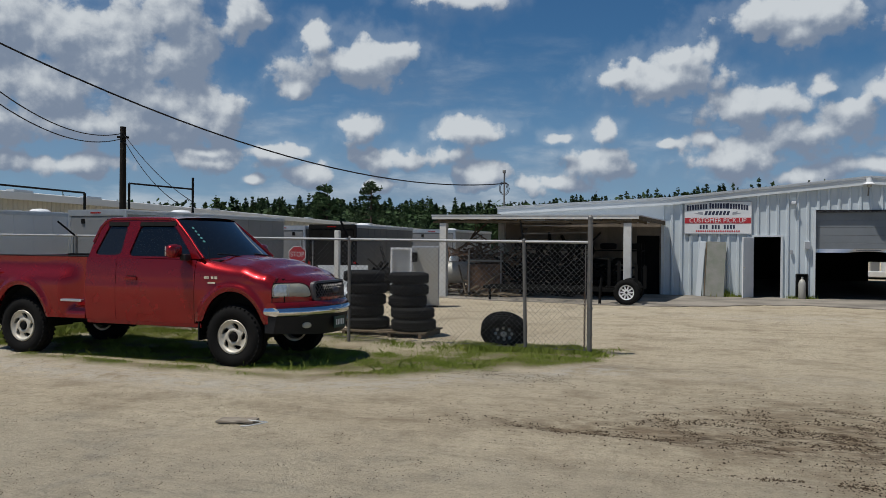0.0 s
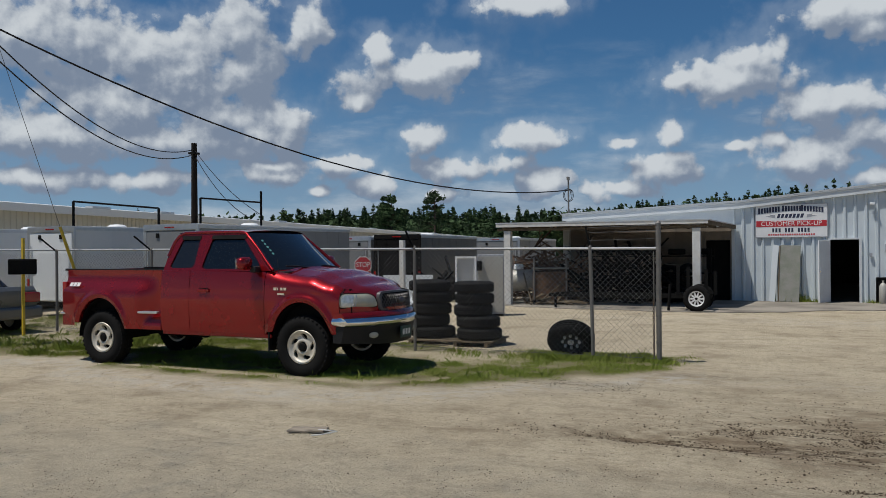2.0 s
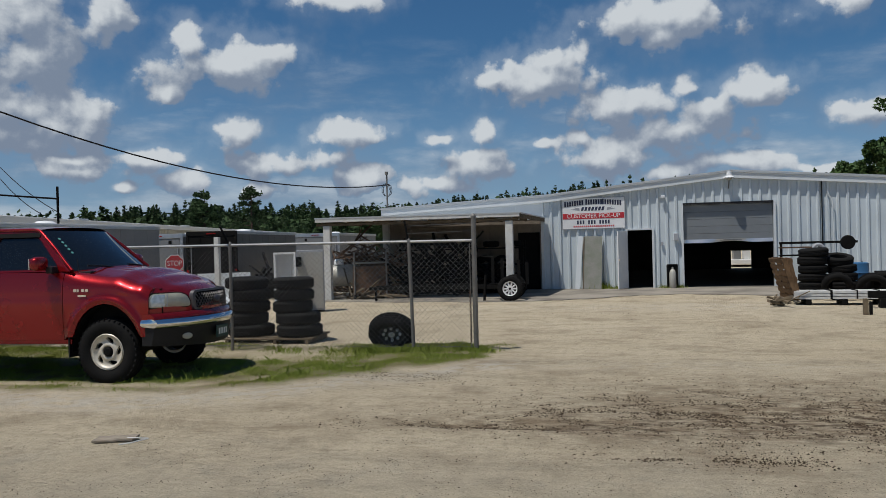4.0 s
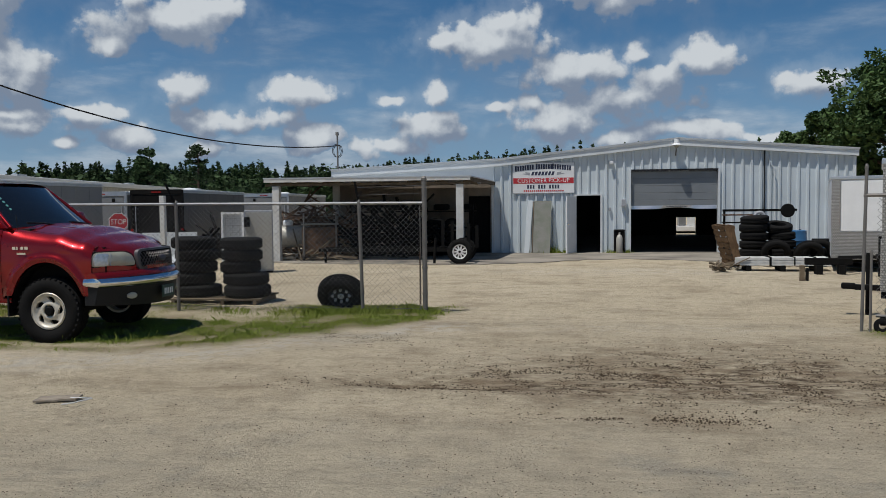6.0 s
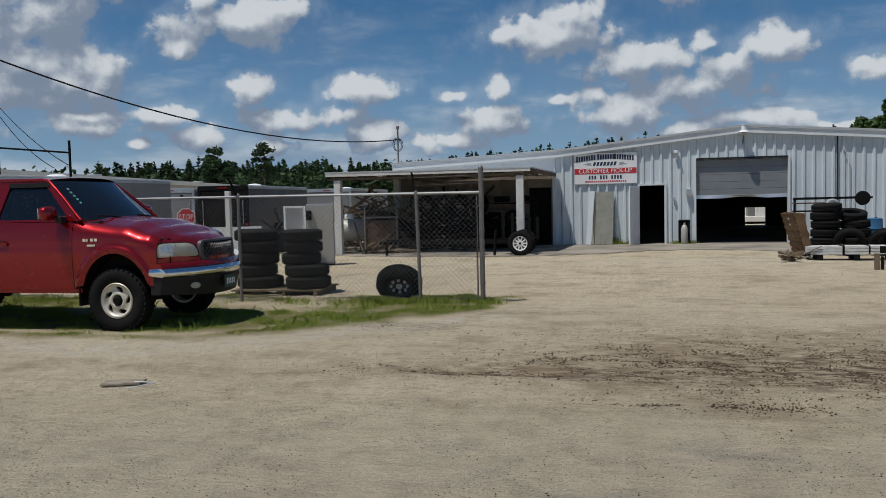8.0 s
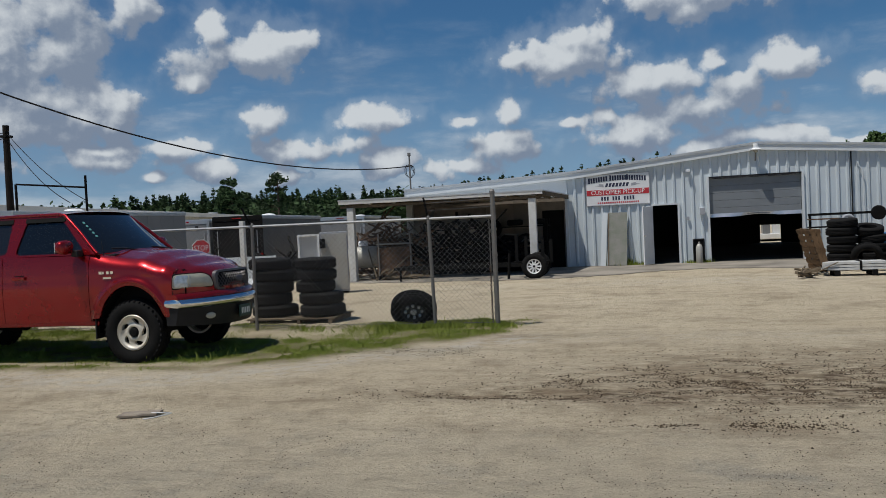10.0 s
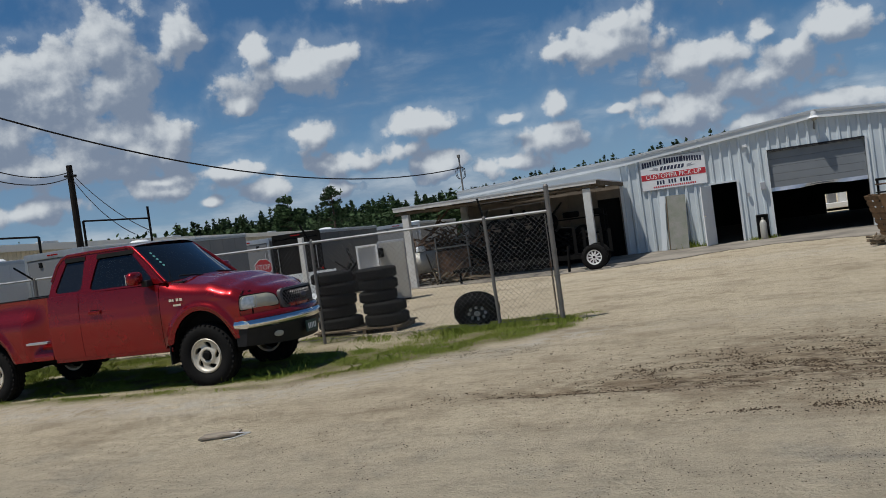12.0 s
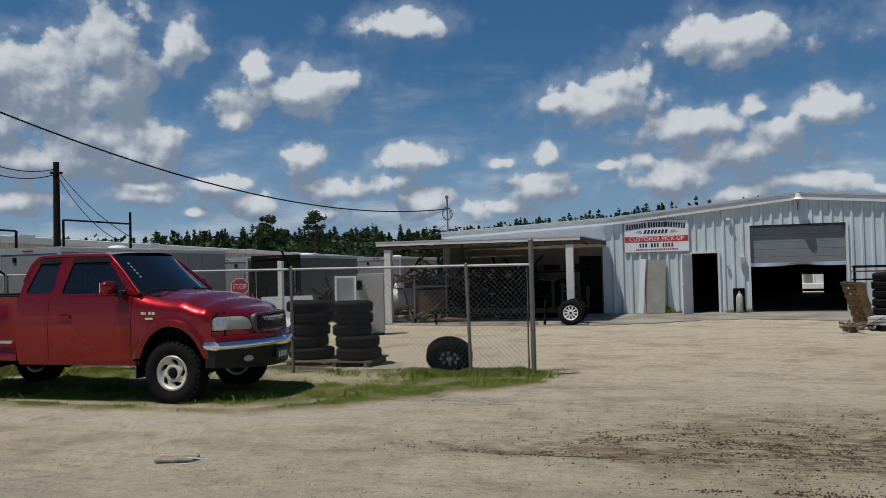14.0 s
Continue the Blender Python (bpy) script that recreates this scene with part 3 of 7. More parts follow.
    damp = mix(rng(mid, 0.42, 0.58), (0.115, 0.080, 0.050), (0.27, 0.205, 0.135))
    sand = mix(mul(sp.outputs[1], rng(nz(5.0, 8, 0.75, (0.7, 1.6, 1)), 0.40, 0.56, 0.12, 1.0)), sand, damp)
    soil = mix(rng(nz(5, 6), 0.35, 0.7), (0.15, 0.165, 0.05), (0.20, 0.15, 0.085))
    col_ = mix(mul(sp.outputs[0], 0.9), sand, soil)
    sc = n.new("ShaderNodeVectorMath"); sc.operation = "SCALE"
    l.new(col_, sc.inputs[0]); l.new(rng(grain, 0.25, 0.75, 0.78, 1.2), sc.inputs["Scale"])
    l.new(sc.outputs[0], p.inputs["Base Color"])
    p.inputs["Roughness"].default_value = 0.95
    p.inputs["Specular IOR Level"].default_value = 0.15
    ad = n.new("ShaderNodeMath"); ad.operation = "ADD"
    l.new(mul(mid, 3.0), ad.inputs[0]); l.new(grain, ad.inputs[1])
    ripple = n.new("ShaderNodeMath"); ripple.operation = "ADD"
    l.new(mul(nz(4.0, 8, 0.75, (0.6, 2.2, 1)), 2.0), ripple.inputs[0]); l.new(ad.outputs[0], ripple.inputs[1])
    bp = n.new("ShaderNodeBump"); bp.inputs["Strength"].default_value = 1.0; bp.inputs["Distance"].default_value = 0.04
    l.new(ripple.outputs[0], bp.inputs["Height"]); l.new(bp.outputs[0], p.inputs["Normal"])
    me.materials.append(m)
    tagged(new("ground", me), "pale sandy dirt yard with tyre tracks and damp patches", "ground", kind="structure")


SAND_A, SAND_B, SAND_C, SAND_D = (0.64, 0.55, 0.395), (0.575, 0.485, 0.34), (0.29, 0.22, 0.145), (0.31, 0.24, 0.16)
make_ground()


def make_grass():
    rnd = random.Random(5)
    vs, fs = [], []
    tries = 0
    while len(fs) < 330000 and tries < 1500000:
        tries += 1
        pick = rnd.random()
        if pick < 0.06:
            x, y = rnd.uniform(3.4, 8.5), rnd.uniform(9.3, 12.2)
        elif pick < 0.22:
            x, y = rnd.uniform(-22, -11), rnd.uniform(8.8, 16)
        else:
            x, y = rnd.uniform(-12.5, -1.4), rnd.uniform(8.4, 13.5)
        a = grass_amount(x, y)
        if a < 0.05:
            continue
        tuft = max(0, noise.noise((x * 2.3, y * 2.3, 2)) + 0.35) * 1.3
        if rnd.random() > a * a * (0.12 + tuft):
            continue
        tall = 0.012 + 0.022 * rnd.random() * (0.4 + tuft)
        if abs(y - 12.3) < 0.35 and x > -5.6:
            tall *= 2.6
        elif rnd.random() < 0.012:
            tall *= 3.0
        if x < -11:
            tall *= 2.0
        w = rnd.uniform(0, 6.28)
        dx, dy = math.cos(w) * 0.0034, math.sin(w) * 0.0034
        lx, ly = rnd.uniform(-0.8, 0.8) * tall, rnd.uniform(-0.8, 0.8) * tall
        z = ground_height(x, y) - 0.006
        k = len(vs)
        vs += [(x - dx, y - dy, z), (x + dx, y + dy, z), (x + dx * 0.7 + lx * 0.35, y + dy * 0.7 + ly * 0.35, z + tall * 0.65), (x + lx, y + ly, z + tall)]
        fs += [(k, k + 1, k + 2), (k, k + 2, k + 3)]
    me = bpy.data.meshes.new("grass")
    me.from_pydata(vs, [], fs)
    me.materials.append(GRASS)
    tagged(new("grass", me), "patchy green weeds and grass along the fence", "grass", kind="stuff")


def make_stones():
    rnd = random.Random(8)
    vs, fs = [], []
    heaps = [(-1.15, 7.35, 0.75, 0.17, 6), (1.25, 7.9, 1.1, 0.45, 14), (0.5, 8.35, 0.9, 0.35, 8), (2.7, 7.7, 1.0, 0.5, 8), (1.9, 9.3, 1.6, 0.5, 6), (1.6, 7.0, 1.3, 0.5, 8), (-0.4, 8.0, 0.7, 0.2, 4), (3.2, 8.6, 0.9, 0.4, 4), (-2.6, 9.9, 0.7, 0.22, 4), (0.9, 6.35, 0.55, 0.10, 4)]
    bag = [h for h in heaps for _ in range(h[4])]
    for i in range(84000):
        if i % 3 == 0:
            h = rnd.choice(bag)
            x, y = rnd.gauss(h[0], h[2]), rnd.gauss(h[1], h[3])
        elif i % 3 == 1:
            x, y = rnd.uniform(-9, 6), rnd.uniform(3.4, 6.8)
        else:
            x, y = rnd.uniform(-10, 6), rnd.uniform(3.4, 20)
        if grass_amount(x, y) > 0.5 or y < 3.2:
            continue
        if i % 3 and noise.noise((x * 1.1, y * 1.1, 31)) + 0.6 * noise.noise((x * 3.7, y * 3.7, 5)) < 0.0:
            continue
        if i % 3 == 0 and noise.noise((x * 2.6, y * 5.0, 13)) < -0.08:
            continue
        r = 0.002 + 0.006 * rnd.random() ** 5 if i % 3 else 0.003 + 0.011 * rnd.random() ** 4
        z = ground_height(x, y)
        k = len(vs)
        s = [rnd.uniform(0.6, 1.3) * r for _ in range(6)]
        vs += [(x + s[0], y, z), (x, y + s[1], z), (x - s[2], y, z), (x, y - s[3], z), (x, y, z + s[4] * 0.8), (x, y, z - r)]
        for a, b in ((0, 1), (1, 2), (2, 3), (3, 0)):
            fs += [(k + a, k + b, k + 4), (k + b, k + a, k + 5)]
    me = bpy.data.meshes.new("gravel")
    me.from_pydata(vs, [], fs)
    me.materials.append(STONE)
    tagged(new("gravel", me), "small loose stones and clods on the dirt", "gravel", kind="stuff")


make_grass()
make_stones()


# ---- workshop hall ----
FY = 28.2
WALL_X0, WALL_X1 = -7.8, 9.84


def rake(x):
    if x < -1.9:
        return 2.91 + (x + 7.8) * 0.0475
    if x < 4.18:
        return 3.19 + (x + 1.9) * 0.0987
    return 3.79 - (x - 4.18) * 0.079


OPENINGS = [(0.79, 1.60, 0.0, 1.99), (2.63, 5.51, 0.0, 2.80), (-2.97, -2.21, 0.0, 2.02)]


def rib_offset(x):
    """The trapezoid ribs of the cladding, 0.30 m apart."""
    d = abs(((x + 0.15) % 0.30) - 0.15)
    return 0.0 if d > 0.062 else (0.048 if d < 0.034 else 0.048 * (0.062 - d) / 0.028)


def clad_panel(bm, x0, x1, top, openings, y, ribbed=True, z0=0.0):
    xs = {x0, x1}
    if ribbed:
        k = math.floor(x0 / 0.30) - 1
        while k * 0.30 < x1 + 0.3:
            for o in (-0.062, -0.030, 0.030, 0.062):
                if x0 < k * 0.30 + o < x1:
                    xs.add(k * 0.30 + o)
            k += 1
    for a, b, _, _ in openings:
        for q in (a, b):
            if x0 < q < x1:
                xs.add(q)
    xs = sorted(xs)
    for a, b in zip(xs, xs[1:]):
        if b - a < 1e-4:
            continue
        mid = (a + b) / 2
        cuts = sorted((lo, hi) for p, q, lo, hi in openings if p < mid < q)
        lo = z0
        spans = []
        for c, d in cuts:
            if c > lo + 0.01:
                spans.append((lo, c))
            lo = d
        spans.append((lo, None))
        oa, ob = (rib_offset(a), rib_offset(b)) if ribbed else (0, 0)
        for s, e in spans:
            ta, tb = (top(a), top(b)) if e is None else (e, e)
            f = [(a, y - oa, s), (b, y - ob, s), (b, y - ob, tb), (a, y - oa, ta)]
            g = [(p[0], y + 0.05, p[2]) for p in f]
            vf, vg = [bm.verts.new(p) for p in f], [bm.verts.new(p) for p in g]
            bm.faces.new(vf); bm.faces.new(vg[::-1])
            for i in range(4):
                j = (i + 1) % 4
                bm.faces.new((vf[j], vf[i], vg[i], vg[j]))
    return bm


wall_front = thing("wall_front", 0, 0, 0, 0, "white ribbed steel front wall of the workshop", "wall", kind="structure")
x = -2.1
while x < WALL_X1 - 0.05:
    nx_ = min(x + 0.90, WALL_X1)
    bm = clad_panel(B(), x, nx_ - 0.004, rake, OPENINGS, FY)
    if bm.faces:
        part("panel", bm, WHITEWALL, wall_front)
    x = nx_
x = WALL_X0
while x < -2.12:
    nx_ = min(x + 0.955, -2.1)
    part("board_panel", clad_panel(B(), x, nx_ - 0.006, lambda q: 2.46, OPENINGS, FY, False), BROWNWALL, wall_front, "brown weathered wall board under the porch")
    part("upper_panel", clad_panel(B(), x, nx_ - 0.003, rake, [], FY - 0.01, False, 2.47), WALLPLAIN, wall_front)
    x = nx_
# rake trim in three runs, corner trim and jambs
for a, b in ((-7.9, -1.9), (-1.9, 4.16), (4.2, 9.95)):
    bm = B()
    za, zb = rake(a), rake(b)
    slab(bm, [(a, FY - 0.14, za - 0.14), (b, FY - 0.14, zb - 0.14), (b, FY - 0.14, zb + 0.05), (a, FY - 0.14, za + 0.05)], (0, 0.13, 0))
    part("rake_trim", bm, TRIM, wall_front)
    bm = B()
    slab(bm, [(a, FY - 0.17, za + 0.052), (b, FY - 0.17, zb + 0.052), (b, FY - 0.17, zb + 0.085), (a, FY - 0.17, za + 0.085)], (0, 0.2, 0))
    part("rake_cap", bm, ROOFM, wall_front)
part("corner_trim", box(B(), 9.80, FY - 0.056, 0, 9.90, FY + 0.06, 3.18), TRIM, wall_front)
part("corner_trim", box(B(), -2.16, FY - 0.05, 0, -2.06, FY - 0.012, 2.46), TRIM, wall_front)
for a, b, lo, hi in OPENINGS[:2]:
    part("door_jamb", box(B(), a - 0.07, FY - 0.06, 0, a - 0.002, FY + 0.12, hi + 0.06), TRIM, wall_front)
    part("door_jamb", box(B(), b + 0.002, FY - 0.06, 0, b + 0.07, FY + 0.12, hi + 0.06), TRIM, wall_front)
    part("door_head", box(B(), a, FY - 0.058, hi + 0.002, b, FY + 0.12, hi + 0.06), DARKIN if hi > 2.5 else TRIM, wall_front)

# shell: sides, back wall with a through door, roof, concrete floor
BACK = 44.0
# the hall's inner shade is put into these near-black wall and floor colours
INNERSHADE = mat("shaded_inner_wall", (0.045, 0.045, 0.045), 0.9, 0, 0.3, 1.5, 30, 0.1)
FLOORSHADE = mat("shaded_concrete", (0.07, 0.065, 0.06), 0.8, 0, 0.4, 1.2, 40, 0.2)
wall_side = tagged(finish("wall_east", clad_panel(B(), 0, BACK - FY, lambda q: 3.30, [], 0), WHITEWALL), "white ribbed steel side wall", "wall", kind="structure")
wall_side.matrix_world = pose(9.83, FY + 0.05, 0, 0, 0, 90)
tagged(finish("wall_west", box(B(), -7.85, FY + 0.06, 0, -7.75, BACK, 2.88), INNERSHADE), "steel side wall of the workshop, coloured dark for the shade inside", "wall", kind="structure")
tagged(finish("wall_back", clad_panel(B(), WALL_X0, WALL_X1, rake, [(6.5, 7.5, 0.02, 0.95)], BACK, False), INNERSHADE), "back wall of the workshop with an open door, coloured dark for shade", "wall", kind="structure")
for nm, a, b in (("roof_west", -7.95, 4.18), ("roof_east", 4.18, 9.98)):
    bm = B()
    brk = [a] + ([-1.9] if a < -1.9 < b else []) + [b]
    for p, q in zip(brk, brk[1:]):
        slab(bm, [(p, FY - 0.16, rake(p) + 0.09), (q, FY - 0.16, rake(q) + 0.09), (q, FY - 0.16, rake(q) + 0.13), (p, FY - 0.16, rake(p) + 0.13)], (0, BACK - FY + 0.3, 0))
    tagged(finish(nm, bm, ROOFM), "low-pitched grey metal workshop roof", "roof", kind="structure")
tagged(finish("hall_floor", box(B(), WALL_X0 + 0.06, FY + 0.06, -0.1, WALL_X1 - 0.06, BACK - 0.01, 0.012), FLOORSHADE), "concrete workshop floor, darkened for the shade inside", "floor", kind="structure")


def apron():
    bm = B()
    rnd = random.Random(3)
    pts = [(-9.6, FY - 0.02, 0.018)]
    e = [(-9.4, 24.2), (-8, 23.3), (-6, 22.9), (-4, 22.7), (-2, 22.6), (-0.5, 23.4), (1, 24.6), (2.5, 24.9), (4, 24.2), (5.5, 22.8), (7.5, 21.6), (10, 21.2), (12, 22)]
    for (a, b), (c, d) in zip(e, e[1:]):
        for k in range(6):
            t = k / 6
            pts.append((lerp(a, c, t) + rnd.uniform(-0.05, 0.05), lerp(b, d, t) + rnd.uniform(-0.12, 0.12), 0.018))
    pts += [(12, 22, 0.018), (12, FY - 0.02, 0.018)]
    slab(bm, pts, (0, 0, -0.08))
    tagged(finish("apron", bm, CONCRETE), "worn grey concrete apron with sand over its edge", "pavement", kind="structure")


apron()

# roller door, half raised: each slat a piece
door_2 = thing("door_2", 0, FY + 0.08, 0, 0, "grey sectional roll-up door, half raised, with a bent bottom edge", "garage door", kind="structure")
z = 2.79
while z > 1.62:
    part("slat", box(B(), 2.64, -0.02, z - 0.245, 5.50, 0.02, z - 0.004, 0.008), GREYDOOR, door_2)
    z -= 0.245
bm = B()
sheet(bm, 24, 1, lambda s, t: (2.64 + 2.86 * s, -0.03 - 0.05 * math.sin(s * 9) * (1 - t), 1.50 + 0.12 * t + 0.05 * max(0, math.sin(s * 7 - 2.2)) * (1 - t)))
g = bmesh.ops.extrude_face_region(bm, geom=list(bm.faces))
bmesh.ops.translate(bm, vec=(0, 0.03, 0), verts=[v for v in g["geom"] if isinstance(v, bmesh.types.BMVert)])
part("bottom_rail", bm, ALU, door_2, "bent bright bottom rail")
for xx in (2.60, 5.54):
    part("track", box(B(), xx - 0.03, 0.05, 0.012, xx + 0.03, 0.10, 2.8), GALV, door_2)

# entrance leaf folded open against the wall
door_1 = thing("door_1", 0.76, FY - 0.09, 0, 0, "white steel entrance door standing wide open", "door", kind="structure")
part("leaf", box(B(), -0.80, -0.02, 0.03, 0.0, 0.02, 1.97, 0.008, Matrix.Rotation(radians(66), 4, "Z")), SIGNWHITE, door_1)
bm = B(); lathe(bm, [(0.0, -0.05), (0.03, -0.05), (0.035, -0.02), (0.012, 0.0), (0.012, 0.02)], 12)
h = part("handle", bm, CHROME, door_1); h.location = (-0.28, -0.66, 1.0)
door_3 = thing("door_3", -2.59, FY + 0.12, 0, 0, "doorway under the porch, filled by a near-black sheet for its shade", "door", kind="structure")
# near-black sheet stands in for the shade of the open doorway
part("leaf", box(B(), -0.38, 0.0, 0.02, 0.36, 0.04, 2.0, 0.008), UNDER, door_3)

# boards leaning on the front wall
lean = thing("leaning_sheet", -0.92, FY - 0.30, 0.02, 0, "narrow white metal sheet leaning on the wall", "sheet")
part("sheet_face", box(B(), -0.10, -0.012, 0, 0.08, 0.012, 1.84, 0.004, Matrix.Rotation(radians(-7), 4, "X") @ Matrix.Rotation(radians(4), 4, "Y")), WALLPLAIN, lean)
lean2 = thing("plywood_board", -0.40, FY - 0.42, 0.02, 0, "weathered grey plywood panel leaning on the wall", "plywood")
part("board", box(B(), -0.33, -0.02, 0, 0.27, 0.02, 1.83, 0.006, Matrix.Rotation(radians(-10), 4, "X") @ Matrix.Rotation(radians(2), 4, "Y")), PLYWOOD, lean2)
part("edge_strip", box(B(), -0.36, -0.04, 0, -0.33, 0.0, 1.80, 0.004, Matrix.Rotation(radians(-10), 4, "X") @ Matrix.Rotation(radians(2), 4, "Y")), WOOD, lean2)

# lamp over the roller door
lamp = thing("wall_lamp", 4.11, FY - 0.04, 3.55, 0, "white dome yard lamp on a bracket over the roller door", "lamp")
bm = B(); pipe(bm, [(0, 0.0, -0.25), (0, -0.08, -0.1), (0, -0.2, 0.12)], 0.02); part("bracket", bm, GALV, lamp)
bm = B(); lathe(bm, [(0.0, 0.2), (0.08, 0.2), (0.09, 0.06), (0.17, 0.0), (0.16, -0.02), (0.02, 0.03)], 16, "z"); q = part("shade", bm, WHITEBOX, lamp); q.location = (0, -0.21, 0.10)
bm = B(); lathe(bm, [(0.0, -0.09), (0.06, -0.07), (0.08, 0.0), (0.0, 0.0)], 12, "z"); q = part("bulb_cover", bm, LENS, lamp); q.location = (0, -0.21, 0.08)

# weeds growing at the foot of the wall
rnd = random.Random(44)
vs, fs = [], []
for k in range(900):
    c = rnd.choice((-0.25, -0.55, 0.35, 2.0, 2.45, -0.05))
    x, y = c + rnd.gauss(0, 0.12), FY - 0.12 - abs(rnd.gauss(0, 0.12))
    tall = rnd.uniform(0.05, 0.22) * (1.5 if c < 0 else 0.7)
    a = rnd.uniform(0, 6.28)
    k_ = len(vs)
    vs += [(x - 0.012 * math.cos(a), y - 0.012 * math.sin(a), 0.01), (x + 0.012 * math.cos(a), y + 0.012 * math.sin(a), 0.01), (x + rnd.gauss(0, 0.05), y + rnd.gauss(0, 0.05), tall)]
    fs.append((k_, k_ + 1, k_ + 2))
me = bpy.data.meshes.new("wall_weeds")
me.from_pydata(vs, [], fs)
me.materials.append(GRASS)
tagged(new("wall_weeds", me), "tufts of weeds at the foot of the workshop wall", "weeds", kind="stuff")

# the pick-up sign
sign = thing("wall_sign", -0.35, FY - 0.045, 2.62, 0, "white sign with navy and red lettering fixed to the ribbed wall", "sign")
part("board", box(B(), -1.06, -0.02, -0.53, 1.06, 0.008, 0.53, 0.004), SIGNWHITE, sign)
for a in ((-1.07, -0.54, 1.07, -0.52), (-1.07, 0.52, 1.07, 0.54), (-1.07, -0.52, -1.05, 0.52), (1.05, -0.52, 1.07, 0.52)):
    part("edging", box(B(), a[0], -0.026, a[1], a[2], 0.012, a[3]), SIGNGREY, sign)
bm = B()
rnd = random.Random(2)
for line in ((-0.98, 8), (-0.26, 7), (0.30, 8)):
    for k in range(line[1]):
        xx = line[0] + k * 0.084
        zz = 0.33 + 0.075 * (1 - (xx / 0.98) ** 2)
        box(bm, xx, -0.024, zz - 0.10, xx + 0.062, -0.0205, zz + (0.07 if k else 0.09))
part("heading_bars", bm, SIGNNAVY, sign)
bm = B()
for k in range(7):
    slab(bm, [(-0.42 + k * 0.115, -0.024, 0.09), (-0.34 + k * 0.115, -0.024, 0.09), (-0.30 + k * 0.115, -0.024, 0.22), (-0.38 + k * 0.115, -0.024, 0.22)], (0, 0.0035, 0))
part("emblem", bm, SIGNNAVY, sign)
for s_ in (-1, 1):
    bm = B()
    slab(bm, [(s_ * 0.46, -0.0235, 0.09), (s_ * 0.76, -0.0235, 0.15), (s_ * 0.60, -0.0235, 0.165), (s_ * 0.64, -0.0235, 0.21), (s_ * 0.47, -0.0235, 0.19)], (0, 0.003, 0))
    part("flourish", bm, SIGNGREY, sign)
part("red_band", box(B(), -1.04, -0.025, -0.19, 1.04, -0.0205, 0.0), SIGNRED, sign)
words("band_words", "CUSTOMER PICK-UP", 0.205, (0, -0.027, -0.095), (90, 0, 0), SIGNWHITE, sign, 0.96)
for grp_ in ((0, 1, 2), (4, 5, 6), (8, 9, 10, 11)):
    bm = B()
    for k in grp_:
        box(bm, -0.56 + k * 0.095, -0.024, -0.37, -0.50 + k * 0.095, -0.0205, -0.24)
    part("number_bars", bm, SIGNNAVY, sign)
bm = B()
for k in range(20):
    box(bm, -0.68 + k * 0.07, -0.024, -0.475, -0.635 + k * 0.07, -0.0205, -0.42)
part("address_bars", bm, SIGNRED, sign)

# conduit, meter boxes, small fittings on the wall
cond = thing("wall_conduit", 7.0, FY - 0.06, 0, 0, "thin dark conduit running up the ribbed wall", "pipe")
part("tube", rod(B(), (0, 0, 0.02), (0, 0, 3.5), 0.022), BLACKP, cond)
bx = thing("meter_box", 2.38, FY - 0.10, 1.60, 0, "small white electric box on the wall", "box")
part("case", box(B(), -0.09, -0.05, 0, 0.09, 0.06, 0.26, 0.01), WALLPLAIN, bx); part("cover", box(B(), -0.075, -0.06, 0.015, 0.075, -0.05, 0.245, 0.004), SIGNGREY, bx)
bx = thing("switch_box", 1.92, FY - 0.06, 1.45, 0, "small grey switch box on the wall", "box")
part("case", box(B(), -0.04, -0.03, 0, 0.04, 0.03, 0.12, 0.006), SIGNGREY, bx)
bx = thing("floodlight", 1.97, FY - 0.12, 3.05, 0, "small white floodlight on the wall", "lamp")
part("head", box(B(), -0.07, -0.07, 0, 0.07, 0.05, 0.09, 0.015), WHITEBOX, bx); part("arm", rod(B(), (0, 0.04, 0.05), (0, 0.10, 0.08), 0.012), GALV, bx)

# bollard-like extinguisher stand by the roller door
st = thing("cylinder_stand", 2.22, FY - 0.35, 0.02, 0, "dark metal holder with a dirty white gas bottle", "gas bottle")
bm = B()
for sx in (-1, 1):
    rod(bm, (0.17 * sx, 0.1, 0), (0.17 * sx, 0.1, 0.78), 0.02)
rod(bm, (-0.17, 0.1, 0.78), (0.17, 0.1, 0.78), 0.02); part("frame", bm, BLACKP, st)
part("back_plate", box(B(), -0.16, 0.11, 0.0, 0.16, 0.13, 0.76), UNDER, st)
bm = B(); lathe(bm, [(0.0, 0.0), (0.10, 0.0), (0.11, 0.02), (0.11, 0.5), (0.07, 0.6), (0.03, 0.63), (0.03, 0.7), (0.0, 0.7)], 16, "z"); part("bottle", bm, TANKW, st, smooth=True)

# things seen through the hall: a pale machine outside the back door
mc = thing("pale_machine", 7.45, BACK + 3.0, 0, 0, "pale machine standing in the light behind the workshop", "machine")
part("base", box(B(), -0.55, -0.4, 0.12, 0.60, 0.6, 0.42, 0.04), WHITEBOX, mc)
part("skid", box(B(), -0.5, -0.3, 0.0, 0.5, 0.5, 0.12), UNDER, mc)
part("column", box(B(), 0.15, -0.2, 0.42, 0.50, 0.4, 1.25, 0.03), WHITEBOX, mc)
part("motor", box(B(), -0.40, -0.2, 0.42, 0.0, 0.4, 0.95, 0.06), GREYBOX, mc)

